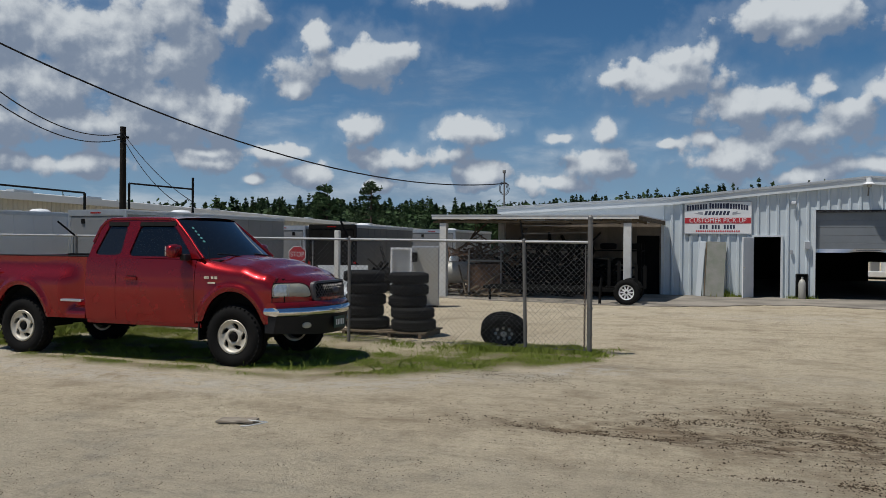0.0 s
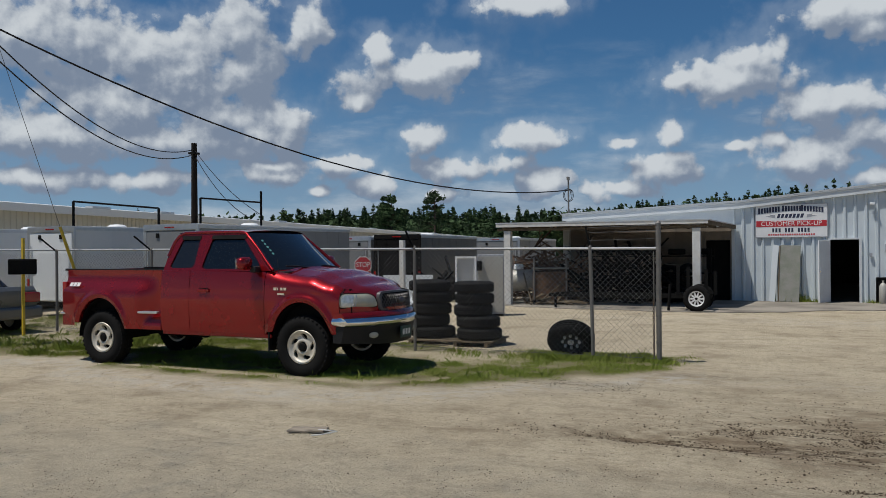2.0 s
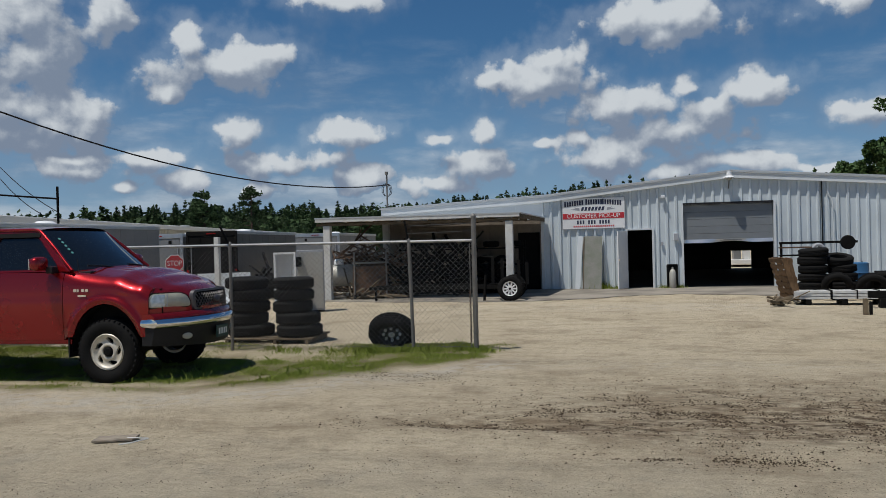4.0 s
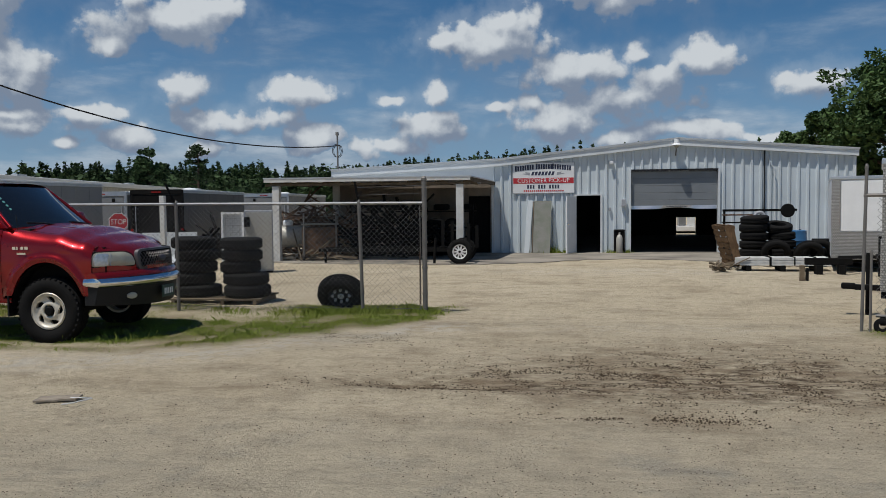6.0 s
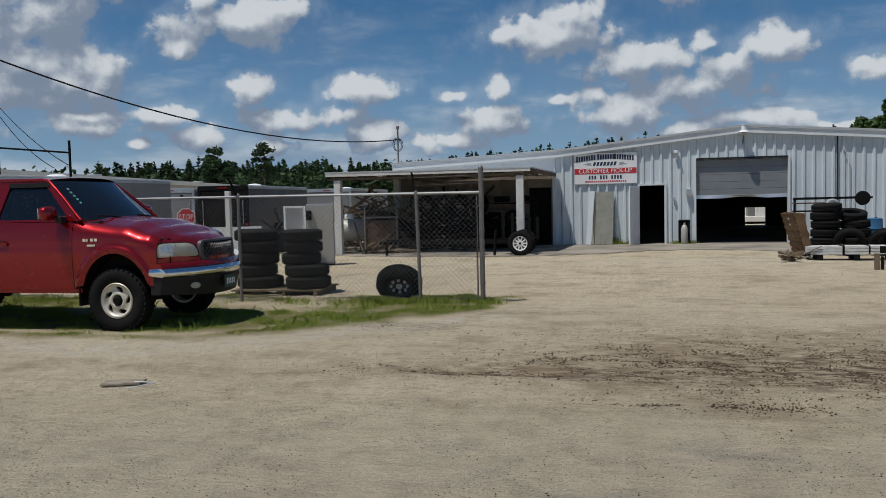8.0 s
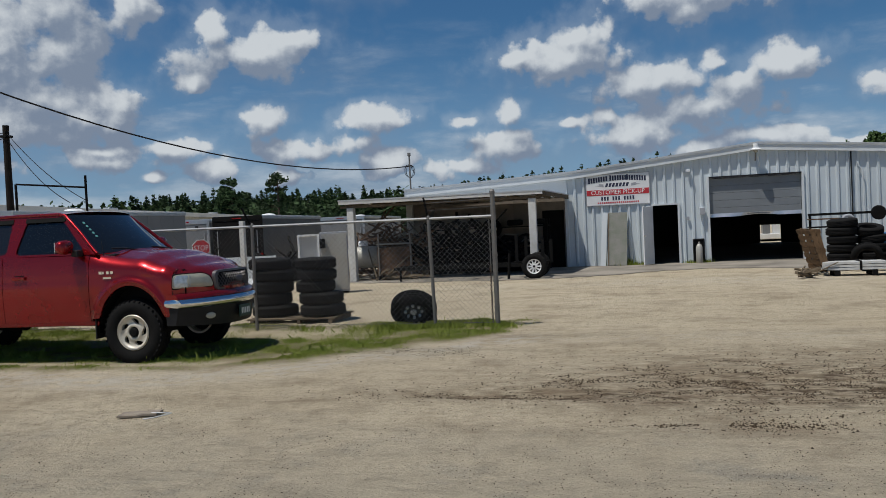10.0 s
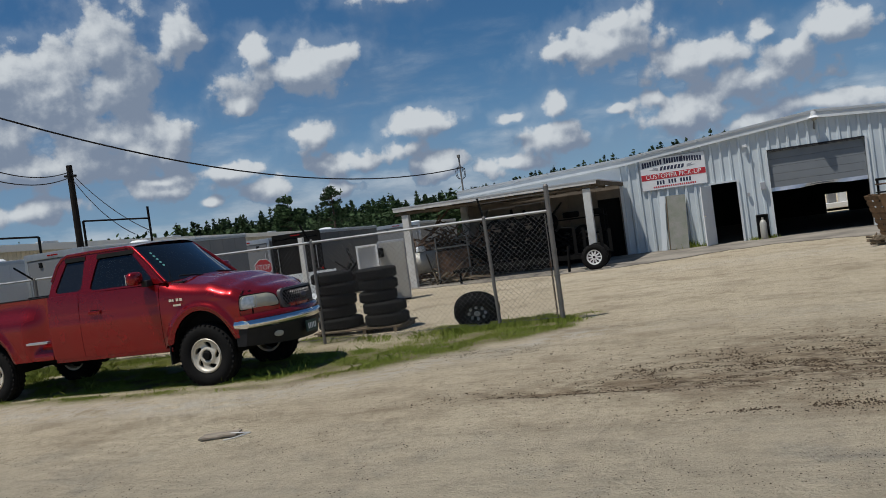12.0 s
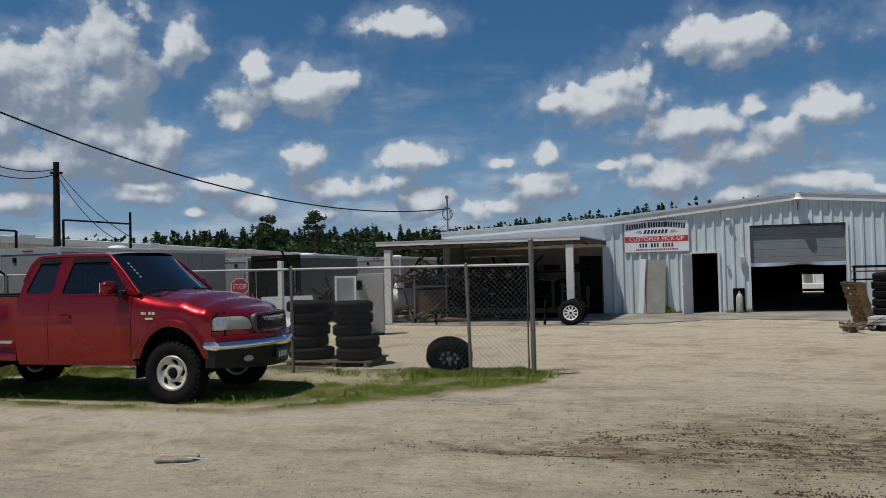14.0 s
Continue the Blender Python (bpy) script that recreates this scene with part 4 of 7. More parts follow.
# ---- porch ----
porch = thing("porch", 0, 0, 0, 0, "flat-roofed open porch on pale square posts", "porch", kind="structure")
bm = B(); slab(bm, [(-8.9, 23.85, 2.565), (-2.45, 23.85, 2.545), (-2.0, FY - 0.06, 2.50), (-8.9, FY - 0.06, 2.52)], (0, 0, 0.035)); part("roof_sheet", bm, ROOFM, porch)
part("fascia", box(B(), -8.88, 23.86, 2.455, -2.47, 23.90, 2.56), WOODPOST, porch)
bm = B(); slab(bm, [(-2.50, 23.91, 2.42), (-2.06, FY - 0.07, 2.38), (-2.06, FY - 0.07, 2.50), (-2.50, 23.91, 2.545)], (0.04, 0, 0)); part("side_beam", bm, WOOD, porch)
for k in range(8):
    xx = -8.7 + k * 0.86
    part("rafter", box(B(), xx, 23.92, 2.41, xx + 0.05, FY - 0.08, 2.50), WOOD, porch)
part("beam", box(B(), -8.86, 23.95, 2.34, -2.52, 24.10, 2.408), WOOD, porch)
for xx, yy, hh in ((-8.53, 24.03, 2.338), (-2.80, 24.03, 2.338), (-7.68, 27.9, 2.50)):
    part("post", box(B(), xx - 0.11, yy - 0.11, 0.018, xx + 0.11, yy + 0.11, hh, 0.012), WOODPOST, porch)
mast = thing("service_mast", -7.84, FY + 0.55, 0, 0, "grey electric service mast with coiled cable above the roof", "mast")
part("tube", rod(B(), (0, 0, 0.0), (0, 0, 4.35), 0.032), GALV, mast)
bm = B()
pts = [(0.16 * math.cos(a * 0.7) - 0.05, -0.05 + 0.02 * a, 3.75 + 0.24 * math.sin(a * 0.7)) for a in range(22)]
pipe(bm, pts, 0.012, 5); part("cable_loop", bm, CABLE, mast)
part("weather_head", box(B(), -0.05, -0.09, 4.3, 0.05, 0.05, 4.42, 0.02), GALV, mast)

# ---- tyres and wheels ----
def tyre_mesh(R, r, w, seg=56, lugs=True):
    """A tyre with its axis along y, from bead radius r to tread radius R."""
    h = w / 2
    prof = [(r, -h * 0.72), (r + 0.02, -h * 0.86), (lerp(r, R, 0.5), -h), (R - 0.06, -h * 0.95), (R - 0.026, -h * 0.83), (R - 0.007, -h * 0.66), (R, -h * 0.52)]
    prof += [(R, -h * 0.40), (R - 0.011, -h * 0.37), (R - 0.011, -h * 0.30), (R, -h * 0.27), (R, h * 0.0 - 0.012), (R - 0.011, -0.008), (R - 0.011, 0.008), (R, 0.012)]
    prof += [(a, -b) for a, b in prof[:11][::-1]]
    bm = B()
    lathe(bm, prof, seg, closed=True)
    if lugs:
        for s in (-1, 1):
            for k in range(seg // 2):
                a = 2 * math.pi * (k + (0.25 if s > 0 else 0.0)) / (seg // 2)
                m = Matrix.Rotation(-a, 4, "Y") @ Matrix.Translation((R - 0.010, s * h * 0.66, 0)) @ Matrix.Rotation(0.3 * s, 4, "X")
                box(bm, -0.02, -h * 0.24, -R * 0.036, 0.000, h * 0.22, R * 0.036, 0, m)
                m = Matrix.Rotation(-a - 0.05, 4, "Y") @ Matrix.Translation((R - 0.002, s * h * 0.20, 0)) @ Matrix.Rotation(-0.4 * s, 4, "X")
                box(bm, -0.01, -h * 0.13, -R * 0.04, 0.003, h * 0.13, R * 0.04, 0, m)
    return bm


def make_truck():
    t = thing("pickup_truck", -8.15, 10.22, 0.0, 0, "red extended-cab pickup with flared fenders parked on grass", "pickup truck")
    hubs = (-1.91, 1.80)
    HZ = 0.405

    def wide(x, z):
        w = 0.965 - 0.17 * (z - 0.95) ** 2
        w -= 0.004 * math.exp(-((z - 1.12) / 0.025) ** 2)
        if x < -0.71:
            fx = curve(x, [(-2.86, 0.72), (-2.45, 1.0), (-1.20, 1.0), (-0.80, 0.0)])
            fx = max(fx, curve(z, [(0.60, 0.85), (0.85, 0.0)]))
            fz = curve(z, [(1.10, 1.0), (1.36, 0.0)])
            w = lerp(0.845, w + 0.02, fx * fz)
        for h in hubs:
            d = math.hypot((x - h) / 0.53, (z - HZ) / 0.64)
            if z > HZ - 0.1:
                w += 0.032 * math.exp(-((d - 1.06) / 0.07) ** 2)
        if x > 1.0:
            q = max(0.0, 1 - (high(x) - z) / 0.15)
            w -= 0.11 * q * q * curve(x, [(1.0, 0.0), (1.5, 1.0)])
        if x > 2.2:
            w -= 0.22 * ((x - 2.2) / 0.6) ** 2
        return w

    def low(x):
        z = 0.56 if x < 1.2 else 0.60
        if x < -2.3:
            z = curve(x, [(-2.74, 0.77), (-2.45, 0.64), (-2.3, 0.60)])
        for h in hubs:
            q = (x - h) / 0.50
            if abs(q) < 1:
                z = max(z, HZ + 0.62 * math.sqrt(1 - q * q))
        return z

    def high(x):
        return curve(x, [(-3, 1.455), (-0.72, 1.455), (1.2, 1.44), (1.9, 1.37), (2.25, 1.275), (2.5, 1.175), (2.8, 1.07)])

    def side(x0, x1, s, zcap=None):
        bm = B()
        n = max(6, int((x1 - x0) / 0.035))
        xs = [lerp(x0, x1, i / n) for i in range(n + 1)]
        for h in hubs:
            for e in (-0.5, -0.497, -0.485, 0.485, 0.497, 0.5):
                if x0 < h + e < x1:
                    xs.append(h + e)
        xs.sort()
        m = 22
        rows = []
        for x in xs:
            a, b = low(x), high(x)
            rows.append([bm.verts.new((x, s * wide(x, lerp(a, b, j / m)), lerp(a, b, j / m))) for j in range(m + 1)] + [bm.verts.new((x, s * (wide(x, b) - 0.05), b + 0.004))])
            lip = bm.verts.new((x, s * (wide(x, a) - 0.06), a + 0.01))
            rows[-1].insert(0, lip)
        for p, q in zip(rows, rows[1:]):
            for j in range(len(p) - 1):
                bm.faces.new((p[j], q[j], q[j + 1], p[j + 1]))
        for row in (rows[0], rows[-1]):
            edge = [bm.verts.new((v.co.x, v.co.y - s * 0.05, v.co.z)) for v in row]
            for j in range(len(row) - 1):
                bm.faces.new((row[j], row[j + 1], edge[j + 1], edge[j]))
        return bm

    for s in (-1, 1):
        part("bed_side", side(-2.74, -0.715, s), RED, t, smooth=True)
        part("rear_quarter", side(-0.695, -0.158, s), RED, t, smooth=True)
        d = part("door", side(-0.150, 1.188, s), RED, t, smooth=True)
        bm = box(B(), 0.02, s * 0.953, 1.14, 0.22, s * 0.985, 1.19, 0.012); part("handle", bm, RED, d)
        # thin black strip puts the shade of the handle's hollow into colour
        part("handle_shade", box(B(), 0.04, s * 0.948, 1.186, 0.20, s * 0.957, 1.203, 0.003), UNDER, d)
        part("front_fender", side(1.196, 2.40, s), RED, t, smooth=True)
        # chrome step strip ahead of the rear wheel and grey rail cap
        part("step_strip", box(B(), -1.18, s * 0.91, 0.80, -0.76, s * 0.975, 0.838, 0.012), ALU, t)
        part("rail_cap", box(B(), -2.74, s * 0.78, 1.459, -0.72, s * 0.845, 1.475, 0.006), BLACKP, t)
        part("rocker", box(B(), -0.70, s * 0.84, 0.50, 1.28, s * 0.915, 0.57, 0.015), RED, t)
        part("mud_flap", box(B(), 1.235, s * 0.70, 0.33, 1.255, s * 0.93, 0.62), BLACKP, t)
        for h in hubs:
            bm = B()
            sheet(bm, 16, 1, lambda a, b, h=h: (h + 0.50 * math.cos(math.pi * a), s * lerp(0.93, 0.45, b), HZ + 0.61 * math.sin(math.pi * a)))
            part("wheel_well", bm, UNDER, t)
    # bed: floor, front and tail
    part("bed_floor", box(B(), -2.70, -0.80, 0.80, -0.73, 0.80, 0.84), UNDER, t)
    part("bed_front", box(B(), -0.76, -0.83, 0.60, -0.72, 0.83, 1.45), RED, t)
    for s in (-1, 1):
        part("bed_liner", box(B(), -2.70, min(s * 0.74, s * 0.78), 0.84, -0.77, max(s * 0.74, s * 0.78), 1.455), UNDER, t)
    part("tailgate", box(B(), -2.76, -0.80, 0.68, -2.70, 0.80, 1.455, 0.012), RED, t)
    for s in (-1, 1):
        part("tail_lamp", box(B(), -2.775, s * 0.885 - 0.05, 0.98, -2.69, s * 0.885 + 0.05, 1.27, 0.015), REDLENS, t)
    bm = B()
    sheet(bm, 20, 3, lambda a, b: (-2.92 + 0.16 * abs(2 * a - 1) ** 3, lerp(-0.94, 0.94, a), lerp(0.58, 0.75, b)))
    for s in (-1, 1):
        sheet(bm, 6, 3, lambda a, b: (lerp(-2.76, -2.48, a), s * lerp(0.94, 0.96, a), lerp(0.58, 0.75, b)))
    sheet(bm, 20, 2, lambda a, b: (lerp(-2.92 + 0.16 * abs(2 * a - 1) ** 3, -2.65, b), lerp(-0.94, 0.94, a), 0.75))
    part("rear_bumper", bm, RED, t, smooth=True)
    for s in (-1, 1):
        part("bumper_pad", box(B(), -2.80, s * 0.90 - 0.055, 0.752, -2.50, s * 0.90 + 0.055, 0.785, 0.012), ALU, t, "grey step pad on the rear bumper")
    part("hitch", box(B(), -3.02, -0.05, 0.44, -2.7, 0.05, 0.52), UNDER, t)

    # hood and cowl
    def hood_z(x, q):
        return high(x) + 0.085 * (1 - abs(q) ** 2.4) * curve(x, [(1.2, 0.9), (2.0, 1.0), (2.7, 0.75)]) + 0.006 * math.exp(-((abs(q) - 0.62) / 0.10) ** 2)

    def nose(q, z):
        return 2.84 - 0.47 * abs(q) ** 2.2 - 0.22 * max(0.0, z - 1.02) ** 1.2
    bm = B()

    def hood(a, b):
        q = 2 * b - 1
        x = lerp(1.26, nose(q, 1.14) + 0.012, a)
        y = q * (wide(x, high(x)) - 0.045)
        return (x, y, hood_z(x, q) + 0.006 - 0.060 * (1 - 0.9 * abs(q) ** 3) * max(0.0, (a - 0.84) / 0.16) ** 2)
    sheet(bm, 40, 32, hood)
    part("hood", bm, RED, t, smooth=True)
    bm = B()

    def fascia(a, b):
        q = 2 * a - 1
        top = hood_z(nose(q, 1.14), q) - 0.060 * (1 - 0.9 * abs(q) ** 3)
        z = lerp(0.84, top, b)
        x = nose(q, lerp(z, 1.14, b ** 8)) + 0.012 * b ** 8
        return (x, q * lerp(0.935, wide(x, high(x)) - 0.045, b ** 8), z)
    sheet(bm, 36, 16, fascia)
    part("nose_panel", bm, RED, t, smooth=True)

    def nose_patch(bm, outline, out, depth, bulge=0.0, rings=5):
        """A rounded plate lying on the curve of the nose."""
        cy, cz = (sum(p[i] for p in outline) / len(outline) for i in (0, 1))
        loops = []
        for k in range(rings):
            f = 1 - k / rings
            loops.append([bm.verts.new((nose(lerp(cy, y, f) / 0.935, lerp(cz, z, f)) + out + bulge * (1 - f ** 3), lerp(cy, y, f), lerp(cz, z, f))) for y, z in outline])
        loops.insert(0, [bm.verts.new((v.co.x - depth, v.co.y, v.co.z)) for v in loops[0]])
        m = len(outline)
        for p, q in zip(loops, loops[1:]):
            for i in range(m):
                j = (i + 1) % m
                bm.faces.new((p[i], p[j], q[j], q[i]))
        bm.faces.new(loops[-1])
        return bm

    def nose_ring(bm, big, small, out, depth):
        """A raised frame between two outlines on the nose."""
        m = len(big)
        a, b, c, d = ([bm.verts.new((nose(y / 0.935, z) + o, y, z)) for y, z in pts] for pts, o in ((big, out - depth), (big, out), (small, out), (small, out - depth)))
        for p, q in ((a, b), (b, c), (c, d)):
            for i in range(m):
                j = (i + 1) % m
                bm.faces.new((p[i], p[j], q[j], q[i]))
        return bm

    for s in (-1, 1):
        def lamp_outline(grow):
            g_ = grow
            pts_ = [(0.922 + g_, 0.958 - g_), (0.926 + g_, 1.060), (0.885 + g_, 1.138 + g_), (0.60, 1.138 + g_), (0.520 - g_, 1.095 + g_), (0.485 - g_, 0.985), (0.505 - g_, 0.958 - g_)]
            return round_poly([(s * y, z) for y, z in pts_], 0.035)
        hl = part("headlight", nose_patch(B(), lamp_outline(0.0), 0.014, 0.04, 0.016), LENS, t, "clear headlight lens with a yellowed reflector", smooth=True)
        part("lamp_surround", nose_ring(B(), lamp_outline(0.013), lamp_outline(0.0), 0.010, 0.02), UNDER, hl)
        part("reflector", nose_patch(B(), round_poly([(s * 0.91, 0.972), (s * 0.91, 1.06), (s * 0.875, 1.124), (s * 0.775, 1.124), (s * 0.79, 0.972)], 0.02), 0.030, 0.01), CLEARLENS, hl, "clear turn lens")
        part("divider", nose_patch(B(), round_poly([(s * 0.775, 0.97), (s * 0.758, 1.128), (s * 0.748, 1.128), (s * 0.765, 0.97)], 0.003, 2), 0.0305, 0.008), SIGNGREY, hl)
    grille_in = round_poly([(-0.425, 0.925), (0.425, 0.925), (0.43, 1.09), (0.40, 1.135), (-0.40, 1.135), (-0.43, 1.09)], 0.05)
    grille_out = round_poly([(-0.46, 0.895), (0.46, 0.895), (0.47, 1.10), (0.425, 1.163), (-0.425, 1.163), (-0.47, 1.10)], 0.06)
    gr = part("grille", nose_patch(B(), grille_in, 0.008, 0.02), UNDER, t)
    part("surround", nose_ring(B(), grille_out, grille_in, 0.032, 0.05), GRILLE, gr, smooth=True)
    bm = B()
    for k in range(18):
        for e in (-1, 1):
            y0 = -0.43 + k * 0.05
            y1 = max(-0.43, min(0.43, y0 + e * 0.13))
            f = abs(y1 - y0) / 0.13
            rod(bm, (nose(y0 / 0.935, 0.94) + 0.022, y0, 0.937), (nose(y1 / 0.935, 0.94 + 0.18 * f) + 0.022, y1, 0.937 + 0.180 * f), 0.006, seg=4)
    part("mesh", bm, GRILLE, gr)
    bm = B(); lathe(bm, [(0.0, 0.012), (0.085, 0.010), (0.10, 0.0), (0.10, -0.01)], 20, "x")
    bmesh.ops.scale(bm, vec=(1, 1, 0.45), verts=bm.verts)
    em = part("emblem", bm, GRILLE, gr); em.location = (2.868, 0, 1.03)
    bm = B(); lathe(bm, [(0.0, 0.016), (0.075, 0.014), (0.085, 0.008)], 20, "x")
    bmesh.ops.scale(bm, vec=(1, 1, 0.42), verts=bm.verts)
    em = part("emblem_field", bm, SIGNNAVY, gr); em.location = (2.868, 0, 1.03)

    # front bumper: chrome over a black valance with fog lamps
    def bump_x(q):
        return 2.96 - 0.42 * abs(q) ** 2.4
    bm = B()

    def arc(b):
        return 0.055 * abs(2 * b - 0.9) ** 2.2
    sheet(bm, 44, 10, lambda a, b: (bump_x(2 * a - 1) - arc(b), (2 * a - 1) * 0.97, lerp(0.700 + 0.02 * abs(2 * a - 1) ** 4, 0.832, b) - 0.012 * abs(2 * a - 1) ** 3))
    for s in (-1, 1):
        sheet(bm, 10, 10, lambda a, b: (lerp(bump_x(1), 2.31, a) - arc(b) * (1 - a), s * (lerp(0.97, 0.985, a) - 0.5 * arc(b) * a), lerp(0.720 + 0.015 * a, 0.832, b) - 0.012))
    part("front_bumper", bm, CHROME, t, "chrome front bumper", smooth=True)
    bm = B()
    sheet(bm, 44, 4, lambda a, b: (bump_x(2 * a - 1) - 0.045 - 0.05 * b * b, (2 * a - 1) * 0.965, lerp(0.826, 0.897, b) - 0.012 * abs(2 * a - 1) ** 3))
    sheet(bm, 44, 1, lambda a, b: (bump_x(2 * a - 1) - 0.095 - 0.12 * b, (2 * a - 1) * 0.962, 0.896 - 0.012 * abs(2 * a - 1) ** 3))
    for s in (-1, 1):
        sheet(bm, 8, 4, lambda a, b: (lerp(bump_x(1) - 0.045 - 0.05 * b * b, 2.33, a), s * 0.962, lerp(0.826, 0.897, b) - 0.012))
    part("bumper_pad", bm, RED, t, "red strip along the top of the bumper", smooth=True)
    bm = B()
    sheet(bm, 40, 6, lambda a, b: (bump_x(2 * a - 1) - 0.05 - 0.05 * (1 - b), (2 * a - 1) * 0.95, lerp(0.43 + 0.05 * abs(2 * a - 1) ** 2, 0.71, b)))
    for s in (-1, 1):
        sheet(bm, 8, 4, lambda a, b: (lerp(bump_x(1) - 0.05 - 0.05 * (1 - b), 2.31, a), s * 0.95, lerp(0.48, 0.71, b)))
    va = part("valance", bm, BLACKP, t, smooth=True)
    for s in (-1, 1):
        bm = B(); lathe(bm, [(0.0, 0.012), (0.045, 0.008), (0.056, 0.0), (0.056, -0.03)], 16, "x")
        bmesh.ops.scale(bm, vec=(1, 1.25, 0.75), verts=bm.verts)
        q = part("fog_lamp", bm, LENS, va); q.location = (bump_x(0.63) - 0.065, s * 0.61, 0.575); q.rotation_euler = (0, 0, s * 0.55)
    pl = part("number_plate", box(B(), 2.925, -0.16, 0.50, 2.94, 0.16, 0.66, 0.004), GREENP, t, "small dark green front plate")
    part("plate_field", box(B(), 2.9402, -0.152, 0.507, 2.943, 0.152, 0.653), GREENP, pl)
    bm = B()
    for k in range(5):
        box(bm, 2.9431, -0.115 + k * 0.05, 0.54, 2.945, -0.085 + k * 0.05, 0.62)
    part("plate_bars", bm, SIGNWHITE, pl)

    # cab: sides with window openings, roof, glass, pillars
    Z0, Z1 = 1.452, 2.025

    def tall(pts):
        return [(x, Z0 + (z - Z0) * 1.139) for x, z in pts]

    def cab_y(z):
        return 0.905 - 0.20 * (z - Z0) / (Z1 - Z0)
    outer = tall([(-0.69, Z0), (-0.665, 1.62), (-0.60, 1.83), (-0.53, 1.91), (-0.43, 1.955), (0.60, 1.955), (0.70, 1.935), (1.02, 1.69), (1.30, Z0)])
    w_rear = round_poly(tall([(-0.585, 1.51), (-0.55, 1.487), (-0.16, 1.487), (-0.12, 1.52), (-0.12, 1.87), (-0.16, 1.905), (-0.37, 1.905), (-0.45, 1.86)]), 0.07)
    w_front = round_poly(tall([(0.02, 1.505), (0.06, 1.475), (1.04, 1.475), (1.09, 1.50), (0.74, 1.825), (0.62, 1.90), (0.18, 1.905), (0.11, 1.86)]), 0.08)
    for s in (-1, 1):
        bm = B()
        pane_hole(bm, outer, (w_rear, w_front), lambda x, z: (x, s * cab_y(z), z), (0, -s * 0.05, 0))
        part("cab_side", bm, RED, t)
        for nm, w in (("rear_window", w_rear), ("door_window", w_front)):
            bm = B()
            slab(bm, [(x, s * (cab_y(z) - 0.018), z) for x, z in w], (0, -s * 0.006, 0))
            g = part(nm, bm, GLASSD if nm == "rear_window" else GLASS, t, "dark tinted side glass")
            g.visible_shadow = False
            top = [p for p in w if p[1] > 1.90]
            a0, a1 = min(p[0] for p in top) - 0.02, max(p[0] for p in top) + 0.02
            bm = B()
            slab(bm, [(a0, s * (cab_y(1.915) + 0.009), 1.915), (a1, s * (cab_y(1.915) + 0.009), 1.915), (a1, s * (cab_y(1.975) + 0.006), 1.975), (a0, s * (cab_y(1.975) + 0.006), 1.975)], (0, -s * 0.01, 0))
            part("rain_visor", bm, UNDER, g)
        # mirror
        mi = part("mirror", mirror_shell(s), RED, t, "red door mirror on a black arm", smooth=True)
        part("mirror_arm", box(B(), 1.00, min(s * 0.90, s * 1.03), 1.43, 1.10, max(s * 0.90, s * 1.03), 1.52, 0.02), BLACKP, mi)
        part("mirror_glass", box(B(), 0.895, s * 1.10 - 0.10, 1.49, 0.905, s * 1.10 + 0.10, 1.63), CHROME, mi)
        part("badge_bars", badge(s), CHROME, t)
        part("bed_badge", bed_badge(s), SIGNWHITE, t)
    bm = B()
    sheet(bm, 18, 18, lambda a, b: (lerp(-0.53 + 0.02 * abs(2 * b - 1), 0.72 + 0.10 * (1 - (2 * b - 1) ** 2), a), (2 * b - 1) * 0.71, 2.004 + 0.05 * (1 - abs(2 * b - 1) ** 3) * (1 - 0.35 * abs(2 * a - 1) ** 4) + 0.012))
    part("roof", bm, RED, t, smooth=True)
    for s in (-1, 1):
        bm = B(); pipe(bm, [(x_, s * (cab_y(z_) - 0.004), z_ ) for x_, z_ in tall([(-0.66, 1.64), (-0.60, 1.83), (-0.53, 1.91), (-0.43, 1.945), (0.0, 1.95), (0.60, 1.945), (0.70, 1.93), (0.85, 1.82), (1.02, 1.69), (1.16, 1.57), (1.30, 1.46)])], 0.024, 10); part("roof_rail", bm, RED, t, smooth=True)

    def shield(a, b, o=0.0):
        q = 2 * b - 1
        x = lerp(1.30 + 0.20 * (1 - q * q), 0.71 + 0.10 * (1 - q * q), a)
        z = lerp(1.452 + 0.03 * (1 - q * q), 2.018, a)
        return (x + o, q * lerp(0.875, 0.690, a), z)
    bm = B()
    sheet(bm, 10, 18, shield); sheet(bm, 10, 18, lambda a, b: shield(a, b, -0.006))
    ws = part("windshield", bm, GLASS, t, "tinted windshield", smooth=True)
    ws.visible_shadow = False
    for k in range(5):
        bm = B(); lathe(bm, [(0, 0.004), (0.019, 0.004), (0.019, 0)], 10, "x")
        st_ = part("sticker", bm, TEAL, ws)
        st_.location = Vector(shield(0.42 + 0.085 * k, 0.10 - 0.002 * k, 0.008)); st_.rotation_euler = (0, radians(-40), radians(-20))
    part("cowl", box(B(), 1.22, -0.80, 1.40, 1.50, 0.80, 1.445, 0.01), BLACKP, t)
    for s, y0 in ((-1, -0.30), (1, 0.42)):
        bm = B(); pipe(bm, [(1.50, y0 + 0.1, 1.475), (1.47, y0 - 0.2, 1.51), (1.40, y0 - 0.42, 1.52)], 0.012, 6); part("wiper", bm, BLACKP, t)
    part("aerial", rod(B(), (1.36, -0.84, 1.42), (1.33, -0.83, 1.62), 0.004), BLACKP, t)
    bm = B(); slab(bm, [(-0.68, -0.86, Z0), (-0.68, 0.86, Z0), (-0.56, 0.70, 1.98), (-0.56, -0.70, 1.98)], (0.006, 0, 0)); g = part("back_glass", bm, GLASSD, t)
    g.visible_shadow = False
    part("cab_back", box(B(), -0.70, -0.88, 0.60, -0.66, 0.88, 1.455), RED, t)
